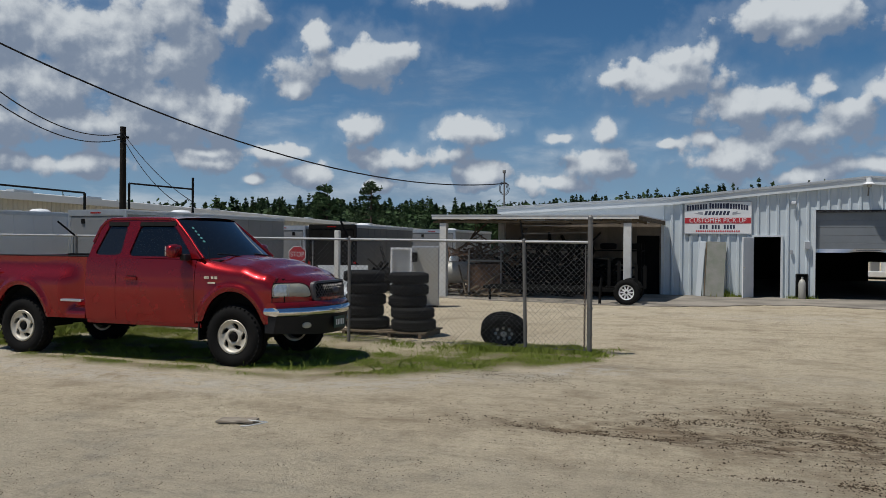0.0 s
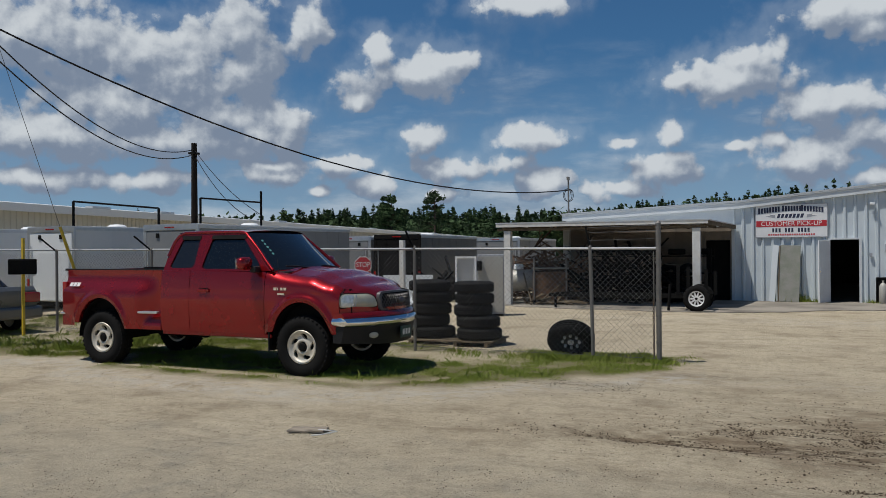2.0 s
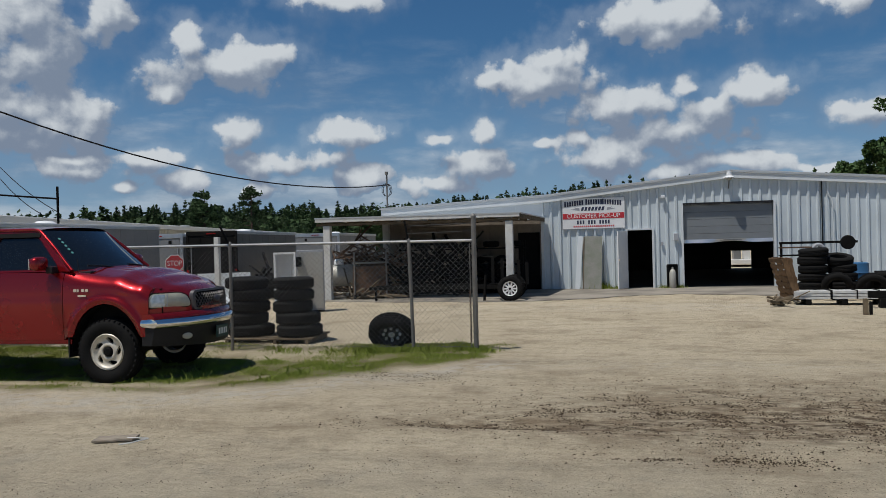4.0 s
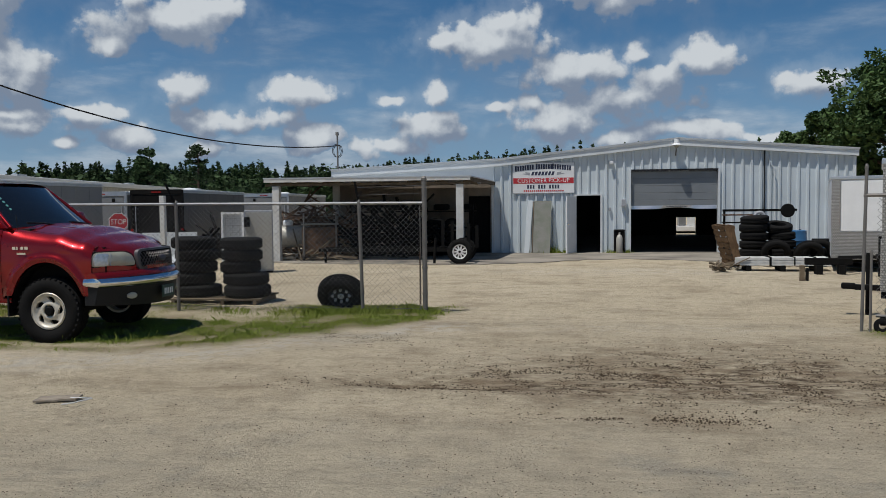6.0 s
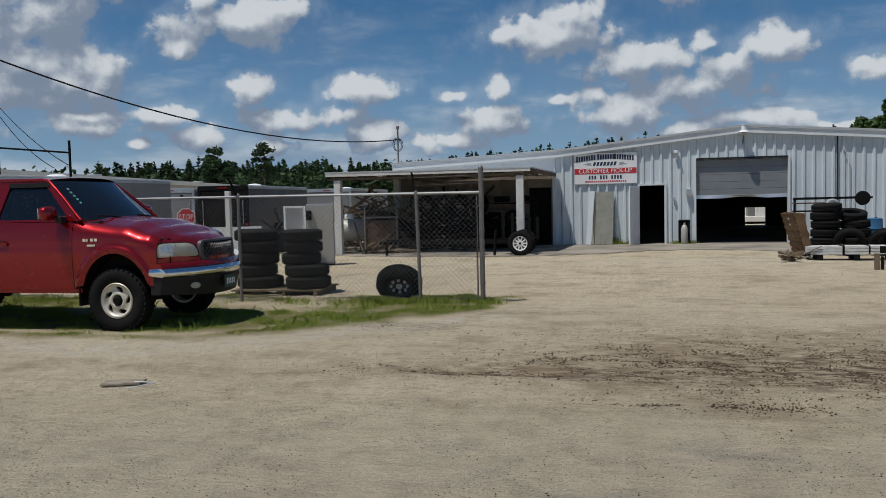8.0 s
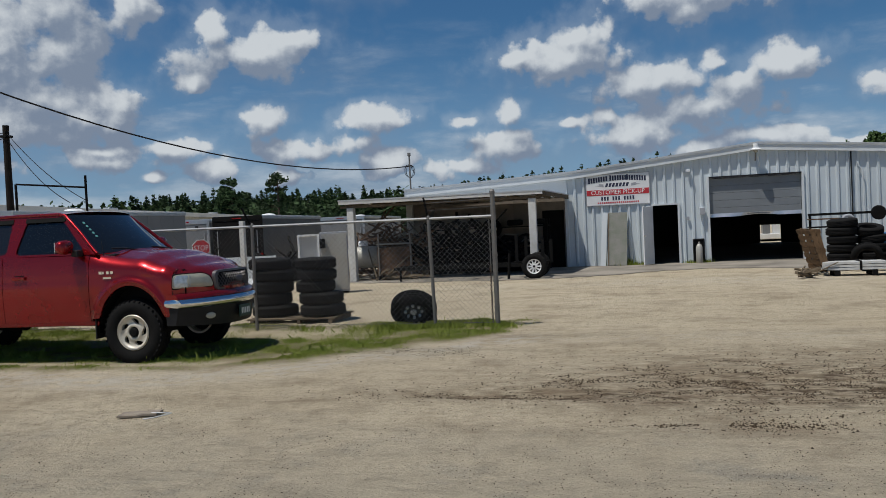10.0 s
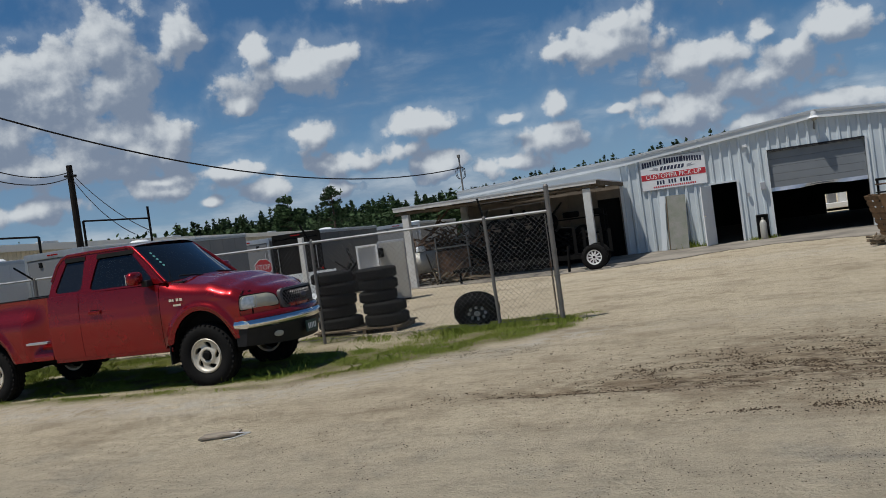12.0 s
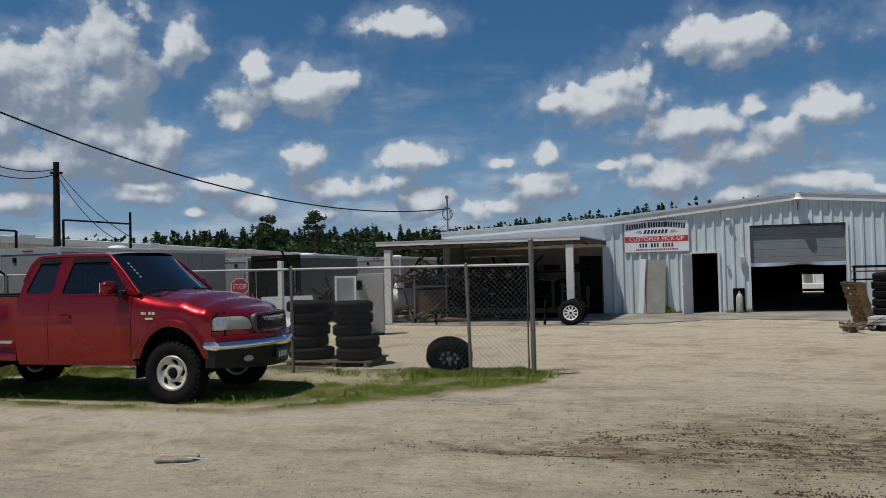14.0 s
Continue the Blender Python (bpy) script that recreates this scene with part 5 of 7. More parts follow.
    # inside
    part("cab_floor", box(B(), -0.64, -0.86, 0.58, 1.25, 0.86, 0.62), DARKIN, t)
    part("dashboard", box(B(), 1.00, -0.85, 1.10, 1.36, 0.85, 1.40, 0.05), DARKIN, t)
    for y in (-0.42, 0.42):
        se = part("seat", box(B(), -0.05, y - 0.26, 0.72, 0.50, y + 0.26, 0.98, 0.06), DARKIN, t)
        part("seat_back", box(B(), -0.20, y - 0.25, 0.95, -0.02, y + 0.25, 1.58, 0.07), DARKIN, se)
        part("headrest", box(B(), -0.18, y - 0.12, 1.60, -0.06, y + 0.12, 1.76, 0.05), DARKIN, se)
    part("rear_bench", box(B(), -0.62, -0.75, 0.70, -0.30, 0.75, 1.35, 0.06), DARKIN, t)
    bm = B(); pts = [(0.86 + 0.06 * math.sin(k * 0.524), 0.42 + 0.19 * math.cos(k * 0.524), 1.34 + 0.17 * math.sin(k * 0.524)) for k in range(13)]; pipe(bm, pts, 0.016, 6); part("steering_wheel", bm, UNDER, t)
    # chassis
    part("chassis", box(B(), -2.7, -0.45, 0.46, 2.5, 0.45, 0.60), UNDER, t)
    part("radiator_block", box(B(), 2.2, -0.80, 0.50, 2.52, 0.80, 1.05), UNDER, t)
    part("engine_bay", box(B(), 1.26, -0.72, 0.58, 2.45, 0.72, 1.20), UNDER, t)
    part("side_fill", box(B(), -0.62, -0.88, 0.60, 1.18, 0.88, 0.66), UNDER, t)
    for x in hubs:
        part("axle", rod(B(), (x, -0.75, HZ), (x, 0.75, HZ), 0.05), UNDER, t)
    bm = B(); rod(bm, (-0.9, 0.3, 0.42), (-2.0, 0.42, 0.42), 0.11, seg=14); part("spare_carrier", bm, UNDER, t)
    # wheels
    me_t = None
    for x in hubs:
        for s in (-1, 1):
            if me_t is None:
                wh = part("wheel", rim_face(), ALLOY, t, "pale alloy wheel with five slanted spokes", smooth=True)
                subs = [part("tyre", tyre_mesh(0.432, 0.225, 0.265, 72), RUBBER, wh, smooth=True)]
                bm = B(); lathe(bm, [(0.228, -0.12), (0.236, -0.112), (0.215, -0.105), (0.205, -0.02), (0.205, 0.12), (0.235, 0.125)], 36); subs.append(part("rim", bm, ALLOY, wh, smooth=True))
                bm = B(); lathe(bm, [(0.0, -0.03), (0.19, -0.03), (0.19, 0.02), (0.0, 0.02)], 24); subs.append(part("brake_disc", bm, UNDER, wh))
                # black cap stands in for the shaded hole of the open hub
                bm = B(); lathe(bm, [(0.0, -0.115), (0.045, -0.115), (0.06, -0.10), (0.065, -0.06)], 18); subs.append(part("hub_cap", bm, UNDER, wh))
                me_t = [wh.data] + [o.data for o in subs]
            else:
                wh = new("wheel", me_t[0]); wh.parent = t
                tagged(wh, "pale alloy wheel with five slanted spokes")
                for nm, me in zip(("tyre", "rim", "brake_disc", "hub_cap"), me_t[1:]):
                    share(nm, me, wh, (0, 0, 0))
            wh.location = (x, s * 0.825, HZ)
            wh.rotation_euler = (0, 0.35 * x, 0 if s < 0 else math.pi)
    return t


def mirror_shell(s):
    bm = B()
    bmesh.ops.create_uvsphere(bm, u_segments=20, v_segments=12, radius=1)
    for v in bm.verts:
        c = v.co
        k = 0.75
        v.co = Vector((math.copysign(abs(c.x) ** k, c.x) * 0.075 + 0.965, math.copysign(abs(c.y) ** k, c.y) * 0.135 + s * 1.10, math.copysign(abs(c.z) ** k, c.z) * 0.095 + 1.56))
        if v.co.x < 0.91:
            v.co.x = 0.91
    return bm


def badge(s):
    bm = B()
    for k, w in enumerate((0.045, 0.02, 0.04, 0.045)):
        x = 1.36 + k * 0.056
        box(bm, x, s * 0.957 - 0.012, 1.185, x + w, s * 0.957 + 0.012, 1.222)
    box(bm, 1.42, s * 0.957 - 0.012, 1.12, 1.54, s * 0.957 + 0.012, 1.145)
    return bm


def bed_badge(s):
    bm = B()
    for k in range(3):
        x = -2.58 + k * 0.078
        slab(bm, [(x, s * 0.962, 1.20), (x + 0.06, s * 0.962, 1.20), (x + 0.085, s * 0.945, 1.26), (x + 0.025, s * 0.945, 1.26)], (0, s * 0.008, 0))
    return bm


def rim_face():
    """A dished alloy face with five slanted slots round an open hub."""
    bm = B()
    radii = [0.066, 0.074, 0.085, 0.100, 0.118, 0.130, 0.145, 0.160, 0.175, 0.186, 0.200, 0.208, 0.216]
    depth = [-0.070, -0.094, -0.100, -0.098, -0.090, -0.086, -0.084, -0.084, -0.087, -0.092, -0.104, -0.112, -0.113]
    na = 90
    grid = []
    for r, y in zip(radii, depth):
        ring = []
        for k in range(na):
            w = 2 * math.pi * k / na + 5.5 * (r - 0.15)
            ring.append(bm.verts.new((r * math.cos(w), y, r * math.sin(w))))
        grid.append(ring)
    for i in range(len(radii) - 1):
        for k in range(na):
            m = k % 18
            slot = 4 <= i <= 8 and (6 <= m <= 13 if 5 <= i <= 7 else 7 <= m <= 12)
            if not slot:
                q = (k + 1) % na
                bm.faces.new((grid[i][k], grid[i][q], grid[i + 1][q], grid[i + 1][k]))
    got = bmesh.ops.extrude_face_region(bm, geom=list(bm.faces))
    bmesh.ops.translate(bm, vec=(0, 0.035, 0), verts=[v for v in got["geom"] if isinstance(v, bmesh.types.BMVert)])
    return bm


CLEARLENS = mat("clear_lens", (0.62, 0.64, 0.64), 0.12, 0.5, 0.35, 30, 60, 0.3, coat=1.0)
GRILLE = mat("grey_grille", (0.085, 0.075, 0.075), 0.4, 0.2, 0.15, 5, 50, 0.0)
GREENP = mat("dark_green_plate", (0.02, 0.06, 0.05), 0.5, 0, 0.1, 5, 40, 0)
TEAL = mat("teal_sticker", (0.10, 0.30, 0.28), 0.5, 0, 0.1, 5, 40, 0)
make_truck()

# ---- chain-link fence ----
def link_mesh(bm, L, H, z0, pitch=0.085, r=0.0022):
    """Two sets of slanting wires along x, from z0 up to z0 + H."""
    n = int((L + H) / pitch) + 1
    for k in range(n):
        for e in (0, 1):
            x0 = k * pitch - H
            a, b = (x0, z0), (x0 + H, z0 + H)
            if a[0] < 0:
                a = (0, z0 - x0)
            if b[0] > L:
                b = (L, z0 + L - x0)
            if b[0] - a[0] < 0.02:
                continue
            if e:
                a, b = (L - a[0], a[1]), (L - b[0], b[1])
            rod(bm, (a[0], 0, a[1]), (b[0], 0, b[1]), r, seg=3, caps=False)
    return bm


def post(parent, x, h, r, lean=0.0, arm=None, name="post"):
    p = part(name, rod(B(), (0, 0, -0.05), (lean, 0, h), r, seg=12), GALV, parent)
    p.location = (x, 0, 0)
    bm = B(); lathe(bm, [(r * 1.1, 0), (r * 1.1, 0.03), (r * 0.6, 0.06), (0, 0.065)], 12, "z")
    c = part("cap", bm, GALV, p); c.location = (lean, 0, h)
    if arm:
        part("barb_arm", rod(B(), (lean, 0, h), (lean + arm[0], arm[1], h + arm[2]), 0.018, seg=6), UNDER, p)
    return p


# galvanised colour lightened to paint the sun's highlight on the top rail
SUNLITRAIL = mat("sunlit_galvanised", (0.46, 0.46, 0.45), 0.45, 0.3, 0.2, 5, 60, 0.05)
FA = 2.2
fence = thing("fence", -2.0, 12.2, 0.03, 180 - FA, "grey chain-link fence with a top rail and angled barb arms", "fence")
FL = 17.5
post(fence, 0.0, 2.05, 0.038, name="end_post")
post(fence, 1.0, 1.70, 0.028, 0.04, (0.06, 0.02, 0.34))
post(fence, 4.12, 1.72, 0.028, 0.0, (0.12, 0.10, 0.32))
for k, xx in enumerate((7.2, 10.25, 13.1, 16.2)):
    post(fence, xx, 1.74, 0.030, 0.0, (0.26, 0.22, 0.30))
part("top_rail", rod(B(), (0, 0, 1.70), (FL, 0, 1.80), 0.021, seg=8), SUNLITRAIL, fence)
bm = B(); link_mesh(bm, FL, 1.66, 0.04); part("link_mesh", bm, WIRE, fence, "diamond wire mesh")
part("tension_wire", rod(B(), (0, 0, 0.06), (FL, 0, 0.06), 0.004, seg=4), WIRE, fence)
for z in (0.3, 0.7, 1.1, 1.5):
    bm = B(); lathe(bm, [(0.042, -0.015), (0.046, -0.015), (0.046, 0.015), (0.042, 0.015)], 14, "z", closed=True); q = part("band", bm, GALV, fence); q.location = (0, 0, z)
part("tension_bar", rod(B(), (0.07, 0, 0.05), (0.07, 0, 1.66), 0.008, seg=6), GALV, fence)
for dz in (1.85, 1.97, 2.05):
    rod_ = B()
    pts = [(xx, 0.04 * math.sin(xx), dz - 0.02 * math.sin(xx * 1.7) ) for xx in (0.0, 1.05)]
    pipe(rod_, pts, 0.004, 4); part("barb_wire", rod_, WIRE, fence)
chain = thing("hanging_chain", -2.07, 12.15, 0, 0, "rusty chain hanging down beside the fence post", "chain")
bm = B()
for k in range(26):
    m = Matrix.Translation((0, 0, 0.16 + k * 0.032)) @ Matrix.Rotation(radians(90 * (k % 2)), 4, "Z")
    for a, b in (((-0.01, 0, -0.018), (-0.01, 0, 0.018)), ((0.01, 0, -0.018), (0.01, 0, 0.018)), ((-0.01, 0, 0.018), (0.01, 0, 0.018)), ((-0.01, 0, -0.018), (0.01, 0, -0.018))):
        rod(bm, m @ Vector(a), m @ Vector(b), 0.0045, seg=4)
part("links", bm, RUST, chain)

# gate at the other side of the entrance
gate = thing("metal_gate", 3.90, 10.9, 0.0, -24, "chain-link gate on a caster wheel with a tall grey post", "gate")
post(gate, 0.0, 2.10, 0.021, 0.03, name="gate_post")
post(gate, 0.10, 1.0, 0.017, 0.0, name="stile")
post(gate, 2.9, 1.9, 0.036, 0.0)
part("top_rail", rod(B(), (0, 0, 1.76), (3.6, 0, 1.76), 0.022), GALV, gate)
part("bottom_rail", rod(B(), (0.16, 0, 0.22), (3.6, 0, 0.22), 0.022), GALV, gate)
bm = B(); link_mesh(bm, 3.4, 1.5, 0.24); q = part("link_mesh", bm, WIRE, gate); q.location = (0.16, 0, 0)
bm = tyre_mesh(0.10, 0.045, 0.06, 24, False); q = part("caster", bm, RUBBER, gate, "black caster wheel", True); q.location = (0.24, -0.06, 0.10)
part("fork", box(B(), 0.21, -0.02, 0.10, 0.27, 0.02, 0.22), UNDER, gate)

# ---- tyres by the fence ----
def tyre_thing(x, y, z, R, w, tilt, turn, label, group=""):
    key = (R, w)
    if key not in TYRES:
        o = finish("tyre_master", tyre_mesh(R, R * 0.56, w, 48, False), RUBBER, smooth=True)
        TYRES[key] = o.data
        bpy.data.objects.remove(o)
    ob = new("tyre", TYRES[key])
    ob.matrix_world = pose(x, y, z, 90 + tilt, 0, turn)
    return tagged(ob, label, "tyre", group)


TYRES = {}
rnd = random.Random(12)
pal = thing("wood_pallet", -5.75, 13.62, 0.0, 2, "flat grey pallet under the tyre stacks", "pallet")
for k in range(5):
    part("board", box(B(), -0.95, -0.5 + k * 0.24, 0.09, 0.70, -0.36 + k * 0.24, 0.115), WOOD, pal)
for xx in (-0.88, 0.0, 0.58):
    part("stringer", box(B(), xx, -0.5, 0.0, xx + 0.06, 0.6, 0.088), WOOD, pal)
zz = 0.115
for k in range(5):
    w = (0.22, 0.21, 0.21, 0.20, 0.21)[k]
    R = (0.41, 0.40, 0.355, 0.36, 0.37)[k]
    tyre_thing(-5.47 + (0.07, 0.05, -0.05, -0.02, -0.03)[k], 13.55, zz + w / 2, R, w, rnd.uniform(-1.2, 1.2), rnd.uniform(0, 360), "worn black tyre in a stack by the fence", "tyres stacked by the fence")
    zz += w
zz = 0.115
for k in range(5):
    w = (0.21, 0.22, 0.21, 0.21, 0.21)[k]
    R = (0.42, 0.39, 0.38, 0.38, 0.39)[k]
    tyre_thing(-6.42 + (0.05, -0.03, 0.02, 0.04, -0.02)[k], 13.65, zz + w / 2, R, w, rnd.uniform(-1.5, 1.5), rnd.uniform(0, 360), "worn black tyre in a stack by the fence", "tyres stacked by the fence")
    zz += w
lt = thing("spare_wheel", -3.52, 12.75, 0.36, 6, "black steel wheel with a tyre leaning on the fence", "wheel")
lt.matrix_world = pose(-3.48, 12.72, 0.27, 40, 0, 10)
part("tyre", tyre_mesh(0.38, 0.20, 0.24, 56, False), RUBBER, lt, smooth=True)
bm = B(); lathe(bm, [(0.20, -0.09), (0.21, -0.10), (0.185, -0.085), (0.16, -0.05), (0.11, -0.035), (0.07, -0.06), (0.045, -0.06), (0.045, 0.0), (0.2, 0.05)], 32); part("rim", bm, BLACKP, lt, smooth=True)
# white plugs paint in the sunlit ground seen through the wheel's holes
for k in range(8):
    a = k * math.pi / 4
    part("slot", rod(B(), (0.135 * math.cos(a), -0.078, 0.135 * math.sin(a)), (0.135 * math.cos(a), -0.03, 0.135 * math.sin(a)), 0.024, seg=8), SIGNWHITE, lt)
bm = B(); lathe(bm, [(0, -0.085), (0.05, -0.085), (0.055, -0.05)], 16); part("hub_cap", bm, SIGNWHITE, lt)

# ---- enclosed trailers ----
def enclosed_trailer(x, y, rz, L, w, h, wall, label, z0=0.42, doors=True, group=""):
    """Rear end at the origin, facing -y, box running away along +y."""
    t = thing("cargo_trailer", x, y, 0, rz, label, "trailer", group)
    part("body", box(B(), -w / 2, 0.03, z0, w / 2, L, z0 + h, 0.03), wall, t)
    part("roof_skin", box(B(), -w / 2 - 0.01, 0.02, z0 + h - 0.02, w / 2 + 0.01, L + 0.01, z0 + h + 0.03, 0.015), WHITEBOX, t)
    for sx in (-1, 1):
        part("corner_post", box(B(), sx * (w / 2) - 0.05, -0.01, z0 - 0.03, sx * (w / 2) + 0.05, 0.05, z0 + h + 0.02, 0.01), ALU if wall is not CHARBOX else UNDER, t)
        part("side_rail", box(B(), sx * (w / 2 + 0.012) - 0.012, 0.05, z0 - 0.06, sx * (w / 2 + 0.012) + 0.012, L, z0 + 0.06), ALU, t)
        part("top_trim", box(B(), sx * (w / 2 + 0.012) - 0.012, 0.05, z0 + h - 0.09, sx * (w / 2 + 0.012) + 0.012, L, z0 + h - 0.021), ALU, t)
        for k in range(1, int(L / 0.6)):
            if sx > 0:
                part("side_seam", box(B(), w / 2 + 0.0, k * 0.6, z0 + 0.06, w / 2 + 0.006, k * 0.6 + 0.025, z0 + h - 0.09), wall, t)
        for yy in (L * 0.58, L * 0.58 + 0.86):
            bm = tyre_mesh(0.34, 0.19, 0.2, 28, False); q = part("wheel", bm, RUBBER, t, "", True); q.rotation_euler = (0, 0, math.pi / 2); q.location = (sx * (w / 2 - 0.16), yy, 0.34)
            bm = B(); lathe(bm, [(0, -0.05), (0.08, -0.07), (0.19, -0.03), (0.195, 0.05)], 20); q2 = part("rim", bm, SIGNWHITE, q); q2.rotation_euler = (0, 0, math.pi / 2 * 0)
        part("fender", box(B(), sx * (w / 2 - 0.05) - 0.03, L * 0.58 - 0.45, 0.70, sx * (w / 2 - 0.05) + 0.06, L * 0.58 + 1.3, 0.74), ALU, t)
    part("rear_header", box(B(), -w / 2, -0.02, z0 + h - 0.13, w / 2, 0.028, z0 + h + 0.03, 0.01), ALU if wall is not CHARBOX else UNDER, t)
    for k in (-0.2, 0.0, 0.2):
        part("marker_light", box(B(), k * 0.6 - 0.05, -0.035, z0 + h - 0.07, k * 0.6 + 0.05, -0.021, z0 + h - 0.035), REDLENS, t)
    if doors:
        # on the charcoal trailer a near-black door paints the shade of an open rear
        d = part("ramp_door", box(B(), -w / 2 + 0.06, -0.005, z0 + 0.03, w / 2 - 0.06, 0.026, z0 + h - 0.14, 0.006), wall if wall is not CHARBOX else UNDER, t)
        for sx in (-1, 1):
            part("lock_bar", rod(B(), (sx * (w / 2 - 0.14), -0.03, z0 + 0.1), (sx * (w / 2 - 0.14), -0.03, z0 + h * 0.75), 0.014), ALU, d)
            part("bar_handle", box(B(), sx * (w / 2 - 0.14) - 0.12, -0.05, z0 + h * 0.42, sx * (w / 2 - 0.14) + 0.12, -0.03, z0 + h * 0.45), UNDER, d)
            part("hinge", box(B(), sx * 0.45 - 0.05, -0.03, z0 + h - 0.32, sx * 0.45 + 0.05, -0.006, z0 + h - 0.2), UNDER, d)
    for sx in (-1, 1):
        part("tail_light", box(B(), sx * (w / 2) - 0.04, -0.03, z0 + 0.35, sx * (w / 2) + 0.04, -0.011, z0 + 0.62), REDLENS, t)
    part("axle_frame", box(B(), -w / 2 + 0.1, 0.2, 0.28, w / 2 - 0.1, L - 0.2, z0 - 0.02), UNDER, t)
    bm = B(); lathe(bm, [(0.28, 0.0), (0.27, 0.05), (0.2, 0.10), (0.0, 0.12)], 16, "z"); q = part("roof_vent", bm, WHITEBOX, t); q.location = (0, L * 0.45, z0 + h + 0.03)
    part("landing_jack", rod(B(), (0, L - 0.3, 0.0), (0, L - 0.3, z0), 0.04), UNDER, t)
    return t


GR = "trailers parked in the yard"
enclosed_trailer(-18.75, 15.6, -5, 4.8, 1.9, 2.02, WHITEBOX, "white cargo trailer with a closed rear ramp door", group=GR)
enclosed_trailer(-15.0, 16.1, -5, 6.6, 1.9, 2.02, GREYBOX, "grey cargo trailer with a closed rear door", group=GR)
enclosed_trailer(-22.4, 15.6, -5, 4.8, 1.9, 2.02, WHITEBOX, "white cargo trailer with a closed rear ramp door", group=GR)
enclosed_trailer(-15.15, 25.3, 4, 6.0, 1.72, 1.85, GREYBOX, "grey cargo trailer standing behind the fence", z0=0.40, group=GR)
enclosed_trailer(-13.2, 25.4, 2, 6.0, 1.75, 1.9, CHARBOX, "charcoal cargo trailer, its near-black door painting the shade of an open rear", z0=0.40, group=GR)
enclosed_trailer(-13.0, 35.0, 2, 7.0, 2.2, 1.9, GREYBOX, "grey cargo trailer standing far back in the yard", z0=0.40, group=GR)

# trailer at the gate: white front with a brick-patterned stone guard
rt = thing("cargo_trailer", 6.62, 20.4, 0, -17, "white cargo trailer with a speckled lower stone guard", "trailer", GR)
part("body", box(B(), 0.0, 0.0, 0.30, 1.95, 5.0, 2.26, 0.03), WHITEBOX, rt)
part("front_panel", box(B(), 0.20, -0.03, 0.98, 1.72, -0.003, 2.18, 0.006), SIGNWHITE, rt)
part("stone_guard", box(B(), 0.0, -0.045, 0.30, 1.95, -0.004, 0.96, 0.004), TREAD, rt, "speckled tread-plate stone guard")
for a0 in (-0.01, 1.74):
    part("edge_guard", box(B(), a0, -0.047, 0.962, a0 + 0.19, -0.004, 2.20, 0.004), TREAD, rt)
part("top_rail", box(B(), -0.02, -0.04, 2.21, 1.97, 0.06, 2.29, 0.01), ALU, rt)
part("roof_skin", box(B(), -0.01, 0.065, 2.262, 1.96, 5.0, 2.295), WHITEBOX, rt)
for s_ in (0.1, 1.85):
    rod_ = B(); rod(rod_, (s_, 0.1, 0.34), (0.97, -1.3, 0.45), 0.05, seg=4); part("tongue_beam", rod_, UNDER, rt)
part("coupler", box(B(), 0.87, -1.7, 0.40, 1.07, -1.25, 0.52, 0.02), UNDER, rt)
part("jack", rod(B(), (0.97, -1.1, 0.0), (0.97, -1.1, 0.9), 0.04), UNDER, rt)
for s_ in (0.1, 1.85):
    bm = tyre_mesh(0.34, 0.19, 0.2, 28, False); q = part("wheel", bm, RUBBER, rt, "", True); q.rotation_euler = (0, 0, math.pi / 2); q.location = (s_, 2.6, 0.34)
part("axle_frame", box(B(), 0.3, 0.1, 0.22, 1.65, 4.8, 0.30), UNDER, rt)

# cargo trailer close behind the gate: its front corner and tongue show
ht = thing("cargo_trailer", 4.36, 11.5, 0, -20.8, "white cargo trailer with a bright tread-plate corner and black tongue", "trailer", GR)
part("body", box(B(), 0.02, 0.02, 0.47, 4.2, 1.9, 2.22, 0.02), WHITEBOX, ht)
part("corner_guard", box(B(), -0.004, -0.012, 0.46, 0.34, 0.018, 2.16, 0.004), TREAD, ht, "bright tread-plate corner guard")
part("front_guard", box(B(), -0.012, 0.02, 0.46, 0.017, 1.9, 1.10, 0.004), TREAD, ht)
part("top_rail", box(B(), -0.02, -0.02, 2.165, 4.22, 1.92, 2.26, 0.02), ALU, ht)
part("tongue_beam", box(B(), -0.34, 0.90, 0.38, 0.6, 1.0, 0.46, 0.01), UNDER, ht)
part("coupler", box(B(), -0.52, 0.89, 0.39, -0.33, 1.01, 0.48, 0.025), UNDER, ht)
part("frame_rail", box(B(), 0.0, 0.05, 0.36, 4.1, 1.85, 0.46, 0.01), UNDER, ht)
part("jack_leg", rod(B(), (-0.16, 1.06, -0.02), (-0.16, 1.06, 0.92), 0.04), UNDER, ht)
for yy in (0.12, 1.78):
    bm = tyre_mesh(0.33, 0.19, 0.2, 28, False); q = part("wheel", bm, RUBBER, ht, "", True); q.location = (2.6, yy, 0.33)

